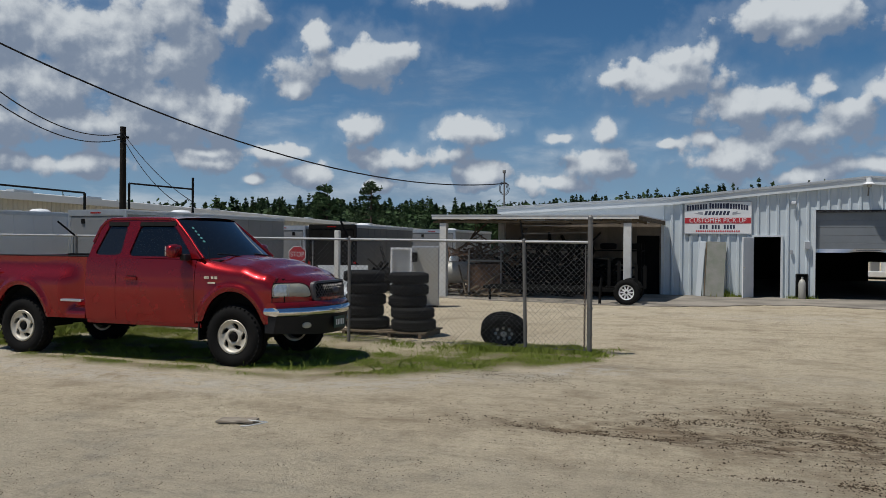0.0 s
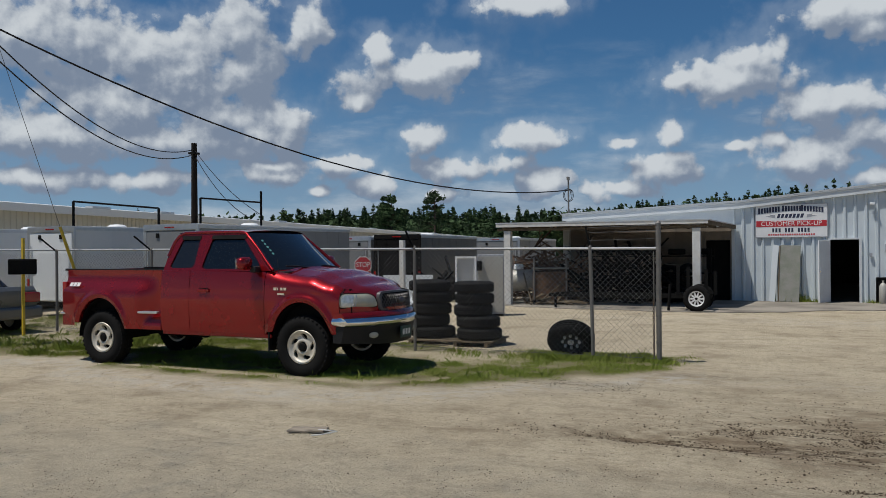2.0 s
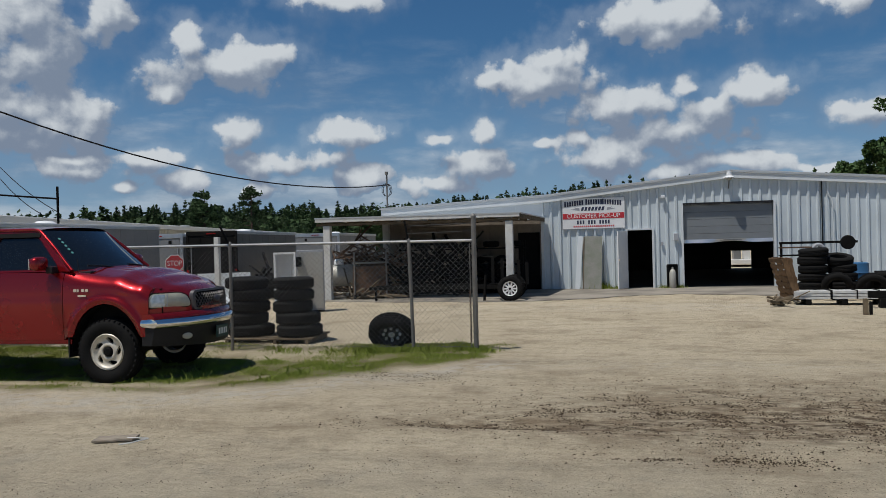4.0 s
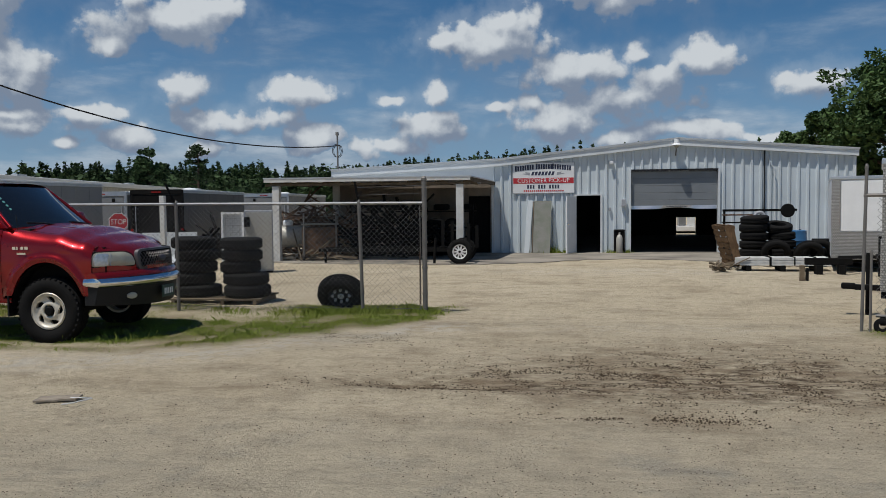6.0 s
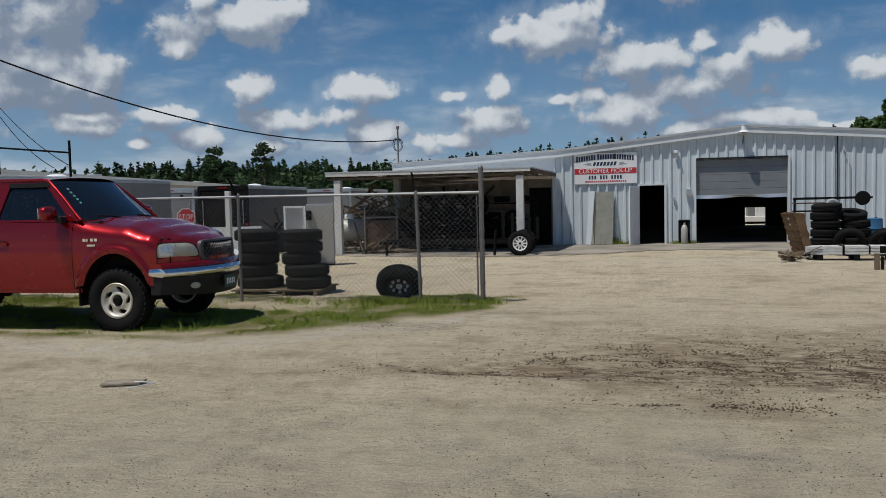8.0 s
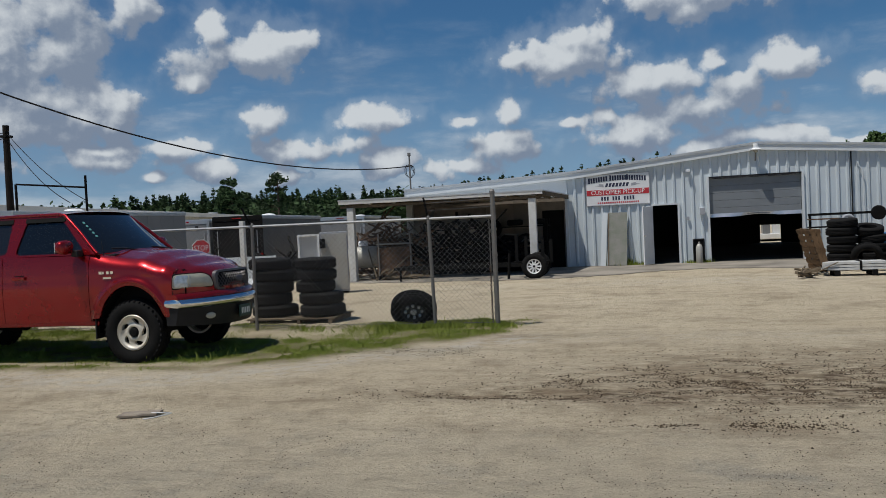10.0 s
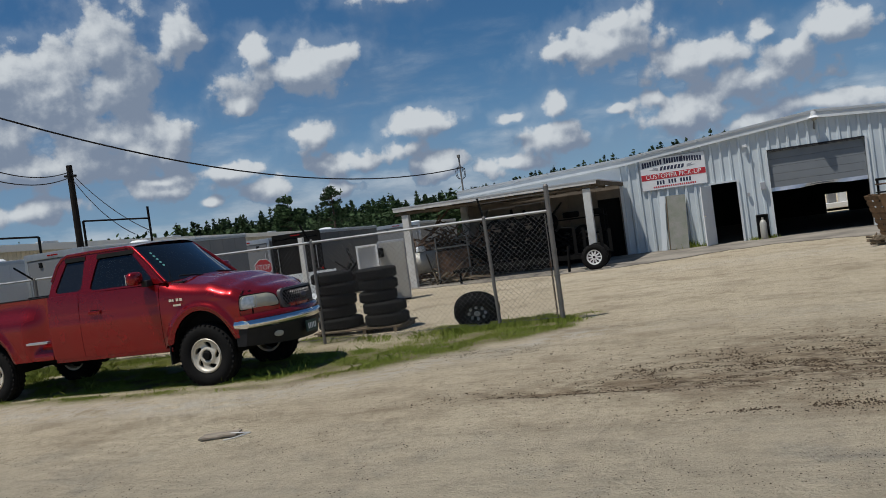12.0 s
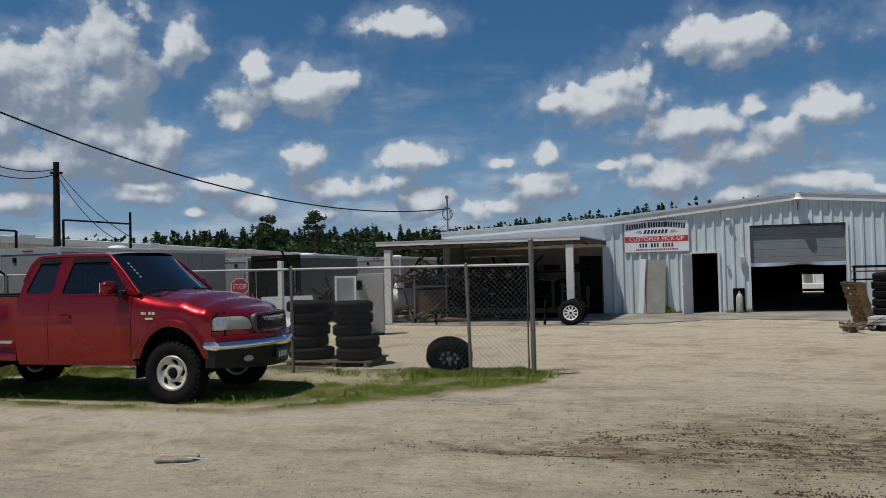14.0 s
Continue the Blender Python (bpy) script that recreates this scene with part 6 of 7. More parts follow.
# ---- long warehouse on the far side of the yard ----
def warehouse():
    t = thing("warehouse", -27.3, 22.0, 0, 9.2, "long cream steel warehouse with a pale metal roof", "warehouse", kind="structure")
    L, EZ = 118.0, 3.55
    step = 2.4
    y = -24.0
    while y < L:
        bm = B()
        xs = [k * 0.3 for k in range(9)]
        for a, b in zip(xs, xs[1:]):
            for q0, q1, o0, o1 in ((a, a + 0.06, 0.035, 0.035), (a + 0.06, a + 0.09, 0.035, 0), (a + 0.09, b - 0.03, 0, 0), (b - 0.03, b, 0, 0.035)):
                vs = [bm.verts.new(p) for p in ((o0, y + q0, 0), (o1, y + q1, 0), (o1, y + q1, EZ), (o0, y + q0, EZ))]
                bm.faces.new(vs)
        part("wall_panel", bm, CREAM if y < 12 else GREYWALL, t)
        y += step
    part("back_core", box(B(), -18, -24, 0, -0.02, L, EZ), CREAM, t)
    bm = B(); slab(bm, [(0.45, -24.3, EZ + 0.0), (-9, -24.3, EZ + 0.85), (-18.4, -24.3, EZ), (-18.4, -24.3, EZ + 0.07), (-9, -24.3, EZ + 0.92), (0.45, -24.3, EZ + 0.07)], (0, L + 24.6, 0)); part("roof", bm, ROOFLIGHT, t)
    part("gutter", box(B(), 0.455, -24.3, EZ - 0.22, 0.56, L, EZ + 0.08), ROOFLIGHT, t)
    for yy in (-16, -10.5, -3, 4, 9, 22, 40, 60):
        v = part("roof_vent", box(B(), -0.9, yy, EZ + 0.02, -0.5, yy + 1.2, EZ + 0.28, 0.03), ROOFM, t)
    for yy in (28, 31, 34, 46, 49):
        part("window", box(B(), 0.036, yy, 2.0, 0.06, yy + 1.0, 2.7), GLASSD, t)
    return t


GREYWALL = mat("grey_white_siding", (0.42, 0.43, 0.42), 0.6, 0, 0.2, 0.5, 30, 0.05, tint=(0.28, 0.28, 0.26))
ROOFLIGHT = mat("bright_roof", (0.74, 0.75, 0.74), 0.4, 0.2, 0.15, 0.4, 30, 0.05)
warehouse()

# ---- poles and wires ----
def wire(name, a, b, sag, r, label):
    bm = B()
    a, b = Vector(a), Vector(b)
    pts = []
    for k in range(25):
        s = k / 24
        p = a.lerp(b, s); p.z -= sag * 4 * s * (1 - s)
        pts.append(p)
    pipe(bm, pts, r, 5)
    return tagged(finish(name, bm, CABLE), label, "cable")


def aim(az, el, d, z0=1.66):
    """The place at a bearing and height angle, d metres off."""
    a, e = radians(az), radians(el)
    return (d * math.sin(a), d * math.cos(a), z0 + d * math.tan(e))


up = aim(-41.35, 7.55, 34)
pole = thing("utility_pole", up[0], up[1], 0, 0, "dark wooden utility pole carrying black cables", "utility pole")
part("shaft", rod(B(), (0, 0, 0), (0, 0, up[2]), 0.15, 0.11, 12), POLEWOOD, pole)
part("bracket", box(B(), -0.16, -0.16, up[2] - 0.45, 0.16, 0.16, up[2] - 0.37), UNDER, pole)
tip = (up[0], up[1], up[2] - 0.25)
tip2 = (up[0], up[1], up[2] - 0.45)
MAST = (-7.84, FY + 0.5, 3.92)

P2 = (-14.6, 9.3)
pole2 = thing("utility_pole", P2[0], P2[1], 0, 0, "dark wooden utility pole beside the road", "utility pole")
part("shaft", rod(B(), (0, 0, 0), (0, 0, 10.2), 0.16, 0.11, 12), POLEWOOD, pole2)
part("bracket", box(B(), -0.16, -0.16, 6.4, 0.16, 0.16, 6.48), UNDER, pole2)
wire("power_cable", MAST, (P2[0], P2[1], 6.55), 1.235, 0.020, "thick black cable slung to the service mast")
wire("power_cable", tip, (P2[0], P2[1], 7.10), 1.22, 0.018, "black cable slung between two poles")
wire("power_cable", tip2, (P2[0], P2[1], 6.75), 1.25, 0.018, "black cable slung between two poles")
FR = aim(-36.93, 4.38, 29)
wire("power_cable", tip, (FR[0], FR[1], 3.05), 0.25, 0.014, "black drop cable running down from the pole")
wire("power_cable", tip2, (FR[0] - 0.4, FR[1] - 0.3, 3.0), 0.3, 0.014, "black drop cable running down from the pole")
AN = aim(-47.5, 0, 17.5)
guy = thing("guy_wire", 0, 0, 0, 0, "steel guy wire with a yellow plastic guard", "guy wire")
part("strand", rod(B(), (P2[0], P2[1], 10.0), (AN[0], AN[1], 0.0), 0.006, seg=5), WIRE, guy)
d_ = Vector((P2[0] - AN[0], P2[1] - AN[1], 10.0)).normalized()
part("guard", rod(B(), Vector((AN[0], AN[1], 0)) + d_ * 0.4, Vector((AN[0], AN[1], 0)) + d_ * 2.35, 0.03, seg=8), YELLOW, guy)

for (a0, e0), (a1, e1), dd in (((-40.97, 3.87), (-36.93, 3.60), 29), ((-48.89, 3.53), (-43.67, 3.16), 27)):
    A_, B_ = aim(a0, e0, dd), aim(a1, e1, dd)
    fr = thing("pipe_frame", 0, 0, 0, 0, "black steel pipe frame standing over the trailers", "frame")
    part("leg", rod(B(), (A_[0], A_[1], 0), A_, 0.04), UNDER, fr)
    part("leg", rod(B(), (B_[0], B_[1], 0), B_ if dd == 27 else FR, 0.04), UNDER, fr)
    part("crossbar", rod(B(), A_, B_, 0.03), UNDER, fr)

# yellow marker post with a dark box, grey parked car
mk = thing("marker_post", -14.77, 11.61, 0, 0, "thin yellow post carrying a black letter box", "post")
part("stake", box(B(), -0.025, -0.025, -0.02, 0.025, 0.025, 2.05, 0.004), YELLOW, mk)
bm = box(B(), -0.27, -0.09, 1.30, 0.27, -0.027, 1.62, 0.03); q = part("mail_case", bm, UNDER, mk); q.rotation_euler = (0, 0, radians(40))


def grey_car():
    t = thing("parked_car", -17.4, 11.55, 0, 0, "dark grey saloon parked beside the fence", "car")
    prof = [(-2.4, 0.35), (-2.4, 0.75), (-2.1, 0.86), (-1.2, 0.95), (1.35, 1.0), (2.05, 1.02), (2.12, 0.94), (2.14, 0.55), (2.05, 0.32)]
    bm = B(); slab(bm, [(x, -0.86, z) for x, z in prof], (0, 1.72, 0))
    bmesh.ops.bevel(bm, geom=[e for e in bm.edges if abs(e.verts[0].co.y - e.verts[1].co.y) < 0.01], offset=0.09, segments=3, affect="EDGES")
    part("body", bm, CARGREY, t, smooth=True)
    cab_ = [(-1.0, 0.96), (-0.45, 1.38), (0.7, 1.40), (1.3, 1.0)]
    bm = B(); slab(bm, [(x, -0.72, z) for x, z in cab_], (0, 1.44, 0)); part("cabin_glass", bm, GLASSD, t)
    part("roof", box(B(), -0.45, -0.68, 1.385, 0.70, 0.68, 1.43, 0.02), CARGREY, t)
    for s in (-1, 1):
        part("tail_lamp", box(B(), 2.02, s * 0.66 - 0.19, 0.68, 2.165, s * 0.66 + 0.19, 0.90, 0.03), REDLENS, t)
    part("rear_bumper", box(B(), 1.95, -0.88, 0.34, 2.22, 0.88, 0.60, 0.06), CARGREY, t)
    for x in (-1.45, 1.3):
        for s in (-1, 1):
            bm = tyre_mesh(0.31, 0.2, 0.2, 28, False); q = part("wheel", bm, RUBBER, t, "", True); q.location = (x, s * 0.80, 0.31)
            bm = B(); lathe(bm, [(0, -0.06), (0.17, -0.07), (0.2, -0.04)], 18); part("rim", bm, ALLOY, q)


grey_car()

# ---- yard clutter between the fence and the porch ----
def stop_sign():
    p = aim(-29.9, 0, 24.0)
    t = thing("stop_sign", p[0], p[1], 0, 30, "red octagonal stop sign on a thin post", "sign")
    part("stake", rod(B(), (0, 0.03, 0), (0, 0.03, 1.62), 0.02), GALV, t)
    o = [(0.27 * math.cos(math.pi / 8 + k * math.pi / 4), 0, 1.33 + 0.27 * math.sin(math.pi / 8 + k * math.pi / 4)) for k in range(8)]
    bm = B(); slab(bm, o, (0, 0.006, 0)); part("rim_plate", bm, SIGNWHITE, t)
    o = [(0.245 * math.cos(math.pi / 8 + k * math.pi / 4), -0.002, 1.33 + 0.245 * math.sin(math.pi / 8 + k * math.pi / 4)) for k in range(8)]
    bm = B(); slab(bm, o, (0, 0.0015, 0)); part("face", bm, SIGNRED, t)
    words("lettering", "STOP", 0.21, (0, -0.004, 1.33), (90, 0, 0), SIGNWHITE, t, 0.8, 0.001)


stop_sign()
for k, (az, d, h) in enumerate(((-27.1, 24.0, 2.05), (-32.8, 31, 2.3), (-37.5, 30, 2.3))):
    p = aim(az, 0, d)
    po = thing("yard_post", p[0], p[1], 0, 0, "pale square post standing among the trailers", "post")
    part("shaft", box(B(), -0.07, -0.07, 0, 0.07, 0.07, h, 0.01), WOODPOST, po)
    part("base_plate", box(B(), -0.11, -0.11, 0, 0.11, 0.11, 0.02), GALV, po)

p = aim(-26.7, 0, 24.4)
br = thing("block_wall", p[0], p[1], 0, 27, "low white concrete barrier behind the fence", "barrier")
bm = B(); slab(bm, [(-0.75, -0.3, 0), (-0.75, -0.12, 0.35), (-0.75, -0.08, 1.0), (-0.75, 0.08, 1.0), (-0.75, 0.12, 0.35), (-0.75, 0.3, 0)], (1.5, 0, 0)); part("barrier_body", bm, TRIM, br)

p = aim(-22.6, 0, 20.5)
cg = thing("wire_cage", p[0], p[1], 0, 20, "white metal gas cage with a mesh door", "cage")
part("cage_back", box(B(), -0.25, 0.0, 0.10, 0.25, 0.5, 1.55, 0.01), WHITEBOX, cg)
for a in ((-0.27, 0.08, 0.27, 0.13), (-0.27, 1.53, 0.27, 1.58), (-0.27, 0.131, -0.22, 1.529), (0.22, 0.131, 0.27, 1.529)):
    part("door_frame", box(B(), a[0], -0.05, a[1], a[2], -0.004, a[3]), SIGNWHITE, cg)
bm = B()
for k in range(8):
    rod(bm, (-0.22 + 0.055 * k, -0.03, 0.13), (-0.22 + 0.055 * k, -0.03, 1.53), 0.004, seg=4)
for k in range(24):
    rod(bm, (-0.22, -0.03, 0.15 + 0.058 * k), (0.22, -0.03, 0.15 + 0.058 * k), 0.004, seg=4)
part("door_mesh", bm, GALV, cg)
for xx in (-0.22, 0.22):
    part("foot", box(B(), xx - 0.03, 0.0, 0.0, xx + 0.03, 0.45, 0.10), UNDER, cg)
p = aim(-21.0, 0, 21.2)
gb = thing("grey_cabinet", p[0], p[1], 0, 20, "plain pale grey steel cabinet in the yard", "cabinet")
part("case", box(B(), -0.30, 0, 0.05, 0.42, 0.5, 1.62, 0.012), SIGNGREY, gb)
part("plinth", box(B(), -0.28, 0.03, 0.0, 0.40, 0.47, 0.05), UNDER, gb)
part("door", box(B(), -0.27, -0.015, 0.10, 0.39, -0.002, 1.57, 0.004), TANKW, gb)
part("dark_box", box(B(), -0.30, -0.13, 1.20, -0.16, -0.016, 1.45, 0.01), UNDER, gb)

p = aim(-18.6, 0, 26.3)
tk = thing("gas_tank", p[0], p[1], 0, 15, "pale horizontal gas tank with dished ends on feet", "gas tank")
bm = B(); lathe(bm, [(0, -0.70), (0.18, -0.67), (0.30, -0.58), (0.35, -0.45), (0.35, 0.45), (0.30, 0.58), (0.18, 0.67), (0, 0.70)], 24, "x"); q = part("shell", bm, TANKW, tk, smooth=True); q.location = (0, 0, 0.75)
bm = B(); lathe(bm, [(0.16, 0), (0.16, 0.12), (0.12, 0.17), (0, 0.18)], 16, "z"); q = part("valve_dome", bm, WHITEBOX, tk); q.location = (-0.1, 0, 1.11)
for xx in (-0.5, 0.5):
    part("foot", box(B(), xx - 0.06, -0.25, 0, xx + 0.06, 0.25, 0.42), TANKW, tk)


def scrap(name, x, y, w, d, h, n, seed, material, label, long=(0.6, 1.8), r=(0.012, 0.035)):
    rnd = random.Random(seed)
    bm = B()
    for k in range(n):
        px, py = rnd.uniform(-w / 2, w / 2), rnd.uniform(-d / 2, d / 2)
        lift = rnd.random() ** 1.3 * h * (1 - 0.5 * abs(px) / (w / 2))
        a = rnd.uniform(0, 6.28)
        L = rnd.uniform(*long)
        e = rnd.gauss(0, 0.35)
        v = Vector((math.cos(a) * math.cos(e), math.sin(a) * math.cos(e) * 0.6, math.sin(e))) * L / 2
        c = Vector((px, py, lift + abs(v.z) + 0.03))
        if rnd.random() < 0.25:
            m = Matrix.Translation(c) @ Matrix.Rotation(a, 4, "Z") @ Matrix.Rotation(e, 4, "Y")
            box(bm, -L / 2, -0.04, -0.03, L / 2, 0.04, 0.03, 0, m)
        else:
            rod(bm, c - v, c + v, rnd.uniform(*r), seg=6)
    ob = finish(name, bm, material)
    ob.location = (x, y, 0.0)
    return tagged(ob, label, "scrap metal", kind="stuff")


scrap("scrap_heap", -8.1, 26.4, 2.8, 2.0, 1.7, 220, 4, RUST, "heap of rusty rods, frames and axles beside the porch")
scrap("steel_heap", -7.6, 27.2, 2.0, 1.4, 1.5, 80, 14, GALV, "tangle of bare steel bars and tubes")
scrap("timber_heap", -7.7, 24.6, 2.8, 0.8, 0.12, 34, 6, WOOD, "loose boards and offcuts on the ground", (0.6, 1.6))
scrap("axle_heap", -5.1, 26.3, 3.6, 1.8, 1.1, 170, 9, UNDER, "heap of black trailer axles and springs under the porch", (0.7, 1.9), (0.02, 0.05))
scrap("machine_parts", -11.5, 25.6, 2.2, 1.5, 0.8, 110, 31, UNDER, "dark heap of trailer parts behind the fence", (0.4, 1.3), (0.03, 0.09))
p = aim(-16.6, 0, 25.8)
bn = thing("wire_bin", p[0], p[1], 0, 17, "dirty pale metal bin full of rods", "bin")
part("bin_shell", box(B(), -0.55, -0.4, 0.15, 0.55, 0.4, 1.05, 0.02), RUST, bn)
for xx in (-0.5, 0.5):
    part("skid", box(B(), xx - 0.04, -0.4, 0, xx + 0.04, 0.4, 0.15), UNDER, bn)
    part("upright", rod(B(), (xx, -0.42, 0.15), (xx, -0.42, 1.5), 0.025), GALV, bn)
part("rim", box(B(), -0.58, -0.43, 1.13, 0.58, 0.43, 1.17), GALV, bn)
for k in range(16):
    c = k % 6
    tyre_thing(-6.6 + c * 0.62 + 0.05 * (k // 6), 27.45 - 0.08 * (k % 3), 0.36 + 0.56 * (k // 6) , 0.34, 0.22, -82 + 3 * (k % 4), 4 * (k % 3), "black trailer tyre standing in rows under the porch", "tyres under the porch")
rk = thing("storage_rack", -4.7, 27.3, 0.0, 0, "dark steel rack along the porch wall", "rack")
for xx in (-2.2, 0.0, 2.0):
    for yy in (-0.45, 0.45):
        part("upright", box(B(), xx - 0.03, yy - 0.03, 0.018, xx + 0.03, yy + 0.03, 1.75), UNDER, rk)
for z in (0.92, 1.48):
    part("shelf", box(B(), -2.25, -0.48, z, 2.05, 0.48, z + 0.04), UNDER, rk)
for k in range(10):
    rr = random.Random(k)
    tyre_thing(-6.6 + k * 0.40, 27.25, 1.53 + 0.115, 0.30 - 0.02 * (k % 3), 0.20, 0, 30 * k, "black tyre lying on the porch rack", "tyres under the porch") if k % 2 else None

# small trailer in front of the porch with its white spoked wheel
ut = thing("utility_trailer", -4.6, 23.1, 0, 0, "low black utility trailer with a white spoked wheel", "trailer")
for yy in (-0.1, 0.62):
    part("side_beam", box(B(), -2.3, yy - 0.03, 0.36, 2.3, yy + 0.03, 0.46), UNDER, ut)
for k in range(7):
    part("cross_member", box(B(), -2.3 + k * 0.75, -0.065, 0.38, -2.24 + k * 0.75, 0.585, 0.44), UNDER, ut)
for yy in (-0.22, 0.75):
    w_ = part("wheel", tyre_mesh(0.365, 0.205, 0.20, 40), RUBBER, ut, "black tyre on a white spoked rim", True); w_.location = (1.92, yy, 0.365)
    bm = B(); lathe(bm, [(0.206, -0.09), (0.212, -0.096), (0.19, -0.085), (0.18, -0.03), (0.18, 0.08)], 30); part("rim", bm, SIGNWHITE, w_, "white rim", True)
    bm = B()
    for k in range(10):
        a = k * math.pi / 5
        m = Matrix.Rotation(-a, 4, "Y")
        box(bm, 0.05, -0.075, -0.022, 0.19, -0.055, 0.022, 0, m)
    lathe(bm, [(0.0, -0.09), (0.05, -0.09), (0.07, -0.055), (0.07, -0.04)], 18)
    part("spokes", bm, SIGNWHITE, w_)
    part("hub_cap", rod(B(), (0, -0.10, 0), (0, -0.088, 0), 0.035, seg=12), UNDER, w_)
    # thin black disc added to paint shade between the spokes
    part("shade_well", rod(B(), (0, -0.02, 0), (0, 0.0, 0), 0.18, seg=20), UNDER, w_)
part("axle", rod(B(), (1.92, -0.2, 0.365), (1.92, 0.75, 0.365), 0.03), UNDER, ut)
part("jack_leg", rod(B(), (1.15, -0.12, 0.0), (1.2, -0.12, 0.75), 0.04), UNDER, ut)
part("front_leg", rod(B(), (-2.2, 0.25, 0.0), (-2.2, 0.25, 0.4), 0.04), UNDER, ut)
for k, xx in enumerate((1.35, 1.62, 2.1, 2.34)):
    part("stake", box(B(), xx - 0.04, 0.30 + 0.05 * k, 0.46 if xx < 2.3 else 0.44, xx + 0.05, 0.36 + 0.05 * k, 1.28 - 0.06 * k, 0, None), UNDER, ut)
part("handle_bar", rod(B(), (1.0, 0.32, 1.30), (1.40, 0.32, 1.26), 0.02), UNDER, ut)
part("stake_foot", box(B(), 1.25, 0.28, 0.462, 2.29, 0.58, 0.49), UNDER, ut)

# ---- right of the roller door: pallets, tyres, wrapped bundle ----
def pallet(x, y, z, rx, ry, rz, label, wmat):
    t = thing("wood_pallet", x, y, z, rz, label, "pallet", "pallets by the roller door")
    t.matrix_world = pose(x, y, z, rx, ry, rz)
    for k in range(7):
        part("board", box(B(), -0.5 + k * 0.155, -0.6, 0.0, -0.40 + k * 0.155, 0.6, 0.018), wmat, t)
        if k % 3 == 0:
            part("board", box(B(), -0.5 + k * 0.155, -0.6, 0.11, -0.40 + k * 0.155, 0.6, 0.128), wmat, t)
    for yy in (-0.58, -0.03, 0.52):
        part("stringer", box(B(), -0.5, yy, 0.0185, 0.53, yy + 0.06, 0.1095), wmat, t)
    return t


PALLETWOOD = mat("brown_pallet_wood", (0.20, 0.125, 0.07), 0.85, 0, 0.4, 6, 60, 0.4, island=0.35, spec=0.12)
pallet(4.30, 21.35, 0.62, 0, 74, 4, "weathered brown wood pallet leaning on edge", PALLETWOOD)
pallet(4.50, 21.45, 0.60, 0, 78, -5, "weathered brown wood pallet leaning on edge", PALLETWOOD)
scrap("timber_scraps", 4.25, 20.5, 0.8, 1.0, 0.12, 16, 16, WOOD, "splintered boards at the foot of the pallets", (0.3, 0.6))
rnd = random.Random(21)
pile = [(5.35, 22.6, 0.12, 0), (5.35, 22.6, 0.34, 0), (5.35, 22.6, 0.56, 0), (5.36, 22.6, 0.78, 0), (5.34, 22.6, 1.00, 0), (5.37, 22.6, 1.22, 4), (6.10, 22.7, 0.12, 0), (6.12, 22.7, 0.34, 0), (6.10, 22.7, 0.56, 3), (6.08, 22.7, 0.78, -3), (6.0, 22.7, 1.02, 14), (6.85, 22.6, 0.12, 0), (6.86, 22.6, 0.34, 5), (6.9, 22.2, 0.36, -72), (7.45, 22.5, 0.12, 0), (7.5, 22.4, 0.34, 6), (6.55, 21.85, 0.34, -65), (5.75, 21.9, 0.36, -70)]
for x_, y_, z_, tl in pile:
    tyre_thing(x_, y_, z_, 0.37, 0.22, tl, rnd.uniform(-12, 12) if abs(tl) > 50 else rnd.uniform(0, 360), "black tyre in the heap by the roller door", "tyre heap by the roller door")
tb = thing("wrapped_bundle", 5.55, 20.75, 0, -2, "long bundle in white plastic wrap on dark skids", "bundle")
rb = random.Random(77)
for row in range(3):
    for k in range(4):
        a0 = -1.05 + rb.uniform(-0.08, 0.08)
        bm = B()
        y0, z0_ = -0.28 + k * 0.142, 0.138 + row * 0.068
        sheet(bm, 30, 1, lambda a, b: (lerp(a0, a0 + 2.1, a), y0 + 0.13 * b, z0_ + 0.058 + 0.006 * noise.noise((a * 11, row * 3.0, k * 5.0))))
        g = bmesh.ops.extrude_face_region(bm, geom=list(bm.faces)); bmesh.ops.translate(bm, vec=(0, 0, -0.055), verts=[v for v in g["geom"] if isinstance(v, bmesh.types.BMVert)])
        part("wrapped_plank", bm, TARP, tb)
for xx in (0.25, 0.72):
    part("dark_strap", box(B(), xx, -0.292, 0.14, xx + 0.03, 0.296, 0.352, 0.004), UNDER, tb)
for xx in (-0.8, 0.0, 0.8):
    part("skid", box(B(), xx - 0.06, -0.3, 0.0, xx + 0.06, 0.3, 0.135), UNDER, tb)
part("dark_strap", box(B(), -0.32, -0.292, 0.14, -0.27, 0.296, 0.355, 0.004), UNDER, tb)
bmx = thing("steel_beam", 6.7, 19.6, 0, -4, "black steel channel lying on a block", "beam")
part("channel", box(B(), -0.9, -0.06, 0.22, 0.12, 0.06, 0.38, 0.01), UNDER, bmx)
for xx in (-0.6, -0.1):
    part("block", box(B(), xx - 0.07, -0.12, 0, xx + 0.07, 0.12, 0.215), UNDER, bmx)
pk = thing("short_stub", 5.24, 17.9, 0, 0, "short brown timber stub standing in the dirt", "post")
part("stub", box(B(), -0.06, -0.05, 0, 0.03, 0.05, 0.34, 0.01), WOOD, pk); part("stub", box(B(), 0.06, -0.05, 0, 0.11, 0.04, 0.28, 0.01), UNDER, pk)
dr = thing("blue_drum", 6.72, 23.6, 0, 0, "blue plastic drum behind the tyres", "drum")
bm = B(); lathe(bm, [(0, 0), (0.27, 0), (0.29, 0.03), (0.29, 0.3), (0.30, 0.32), (0.29, 0.34), (0.29, 0.6), (0.30, 0.62), (0.29, 0.64), (0.28, 0.88), (0.25, 0.9), (0, 0.9)], 24, "z"); part("drum_shell", bm, BLUEPL, dr, smooth=True)
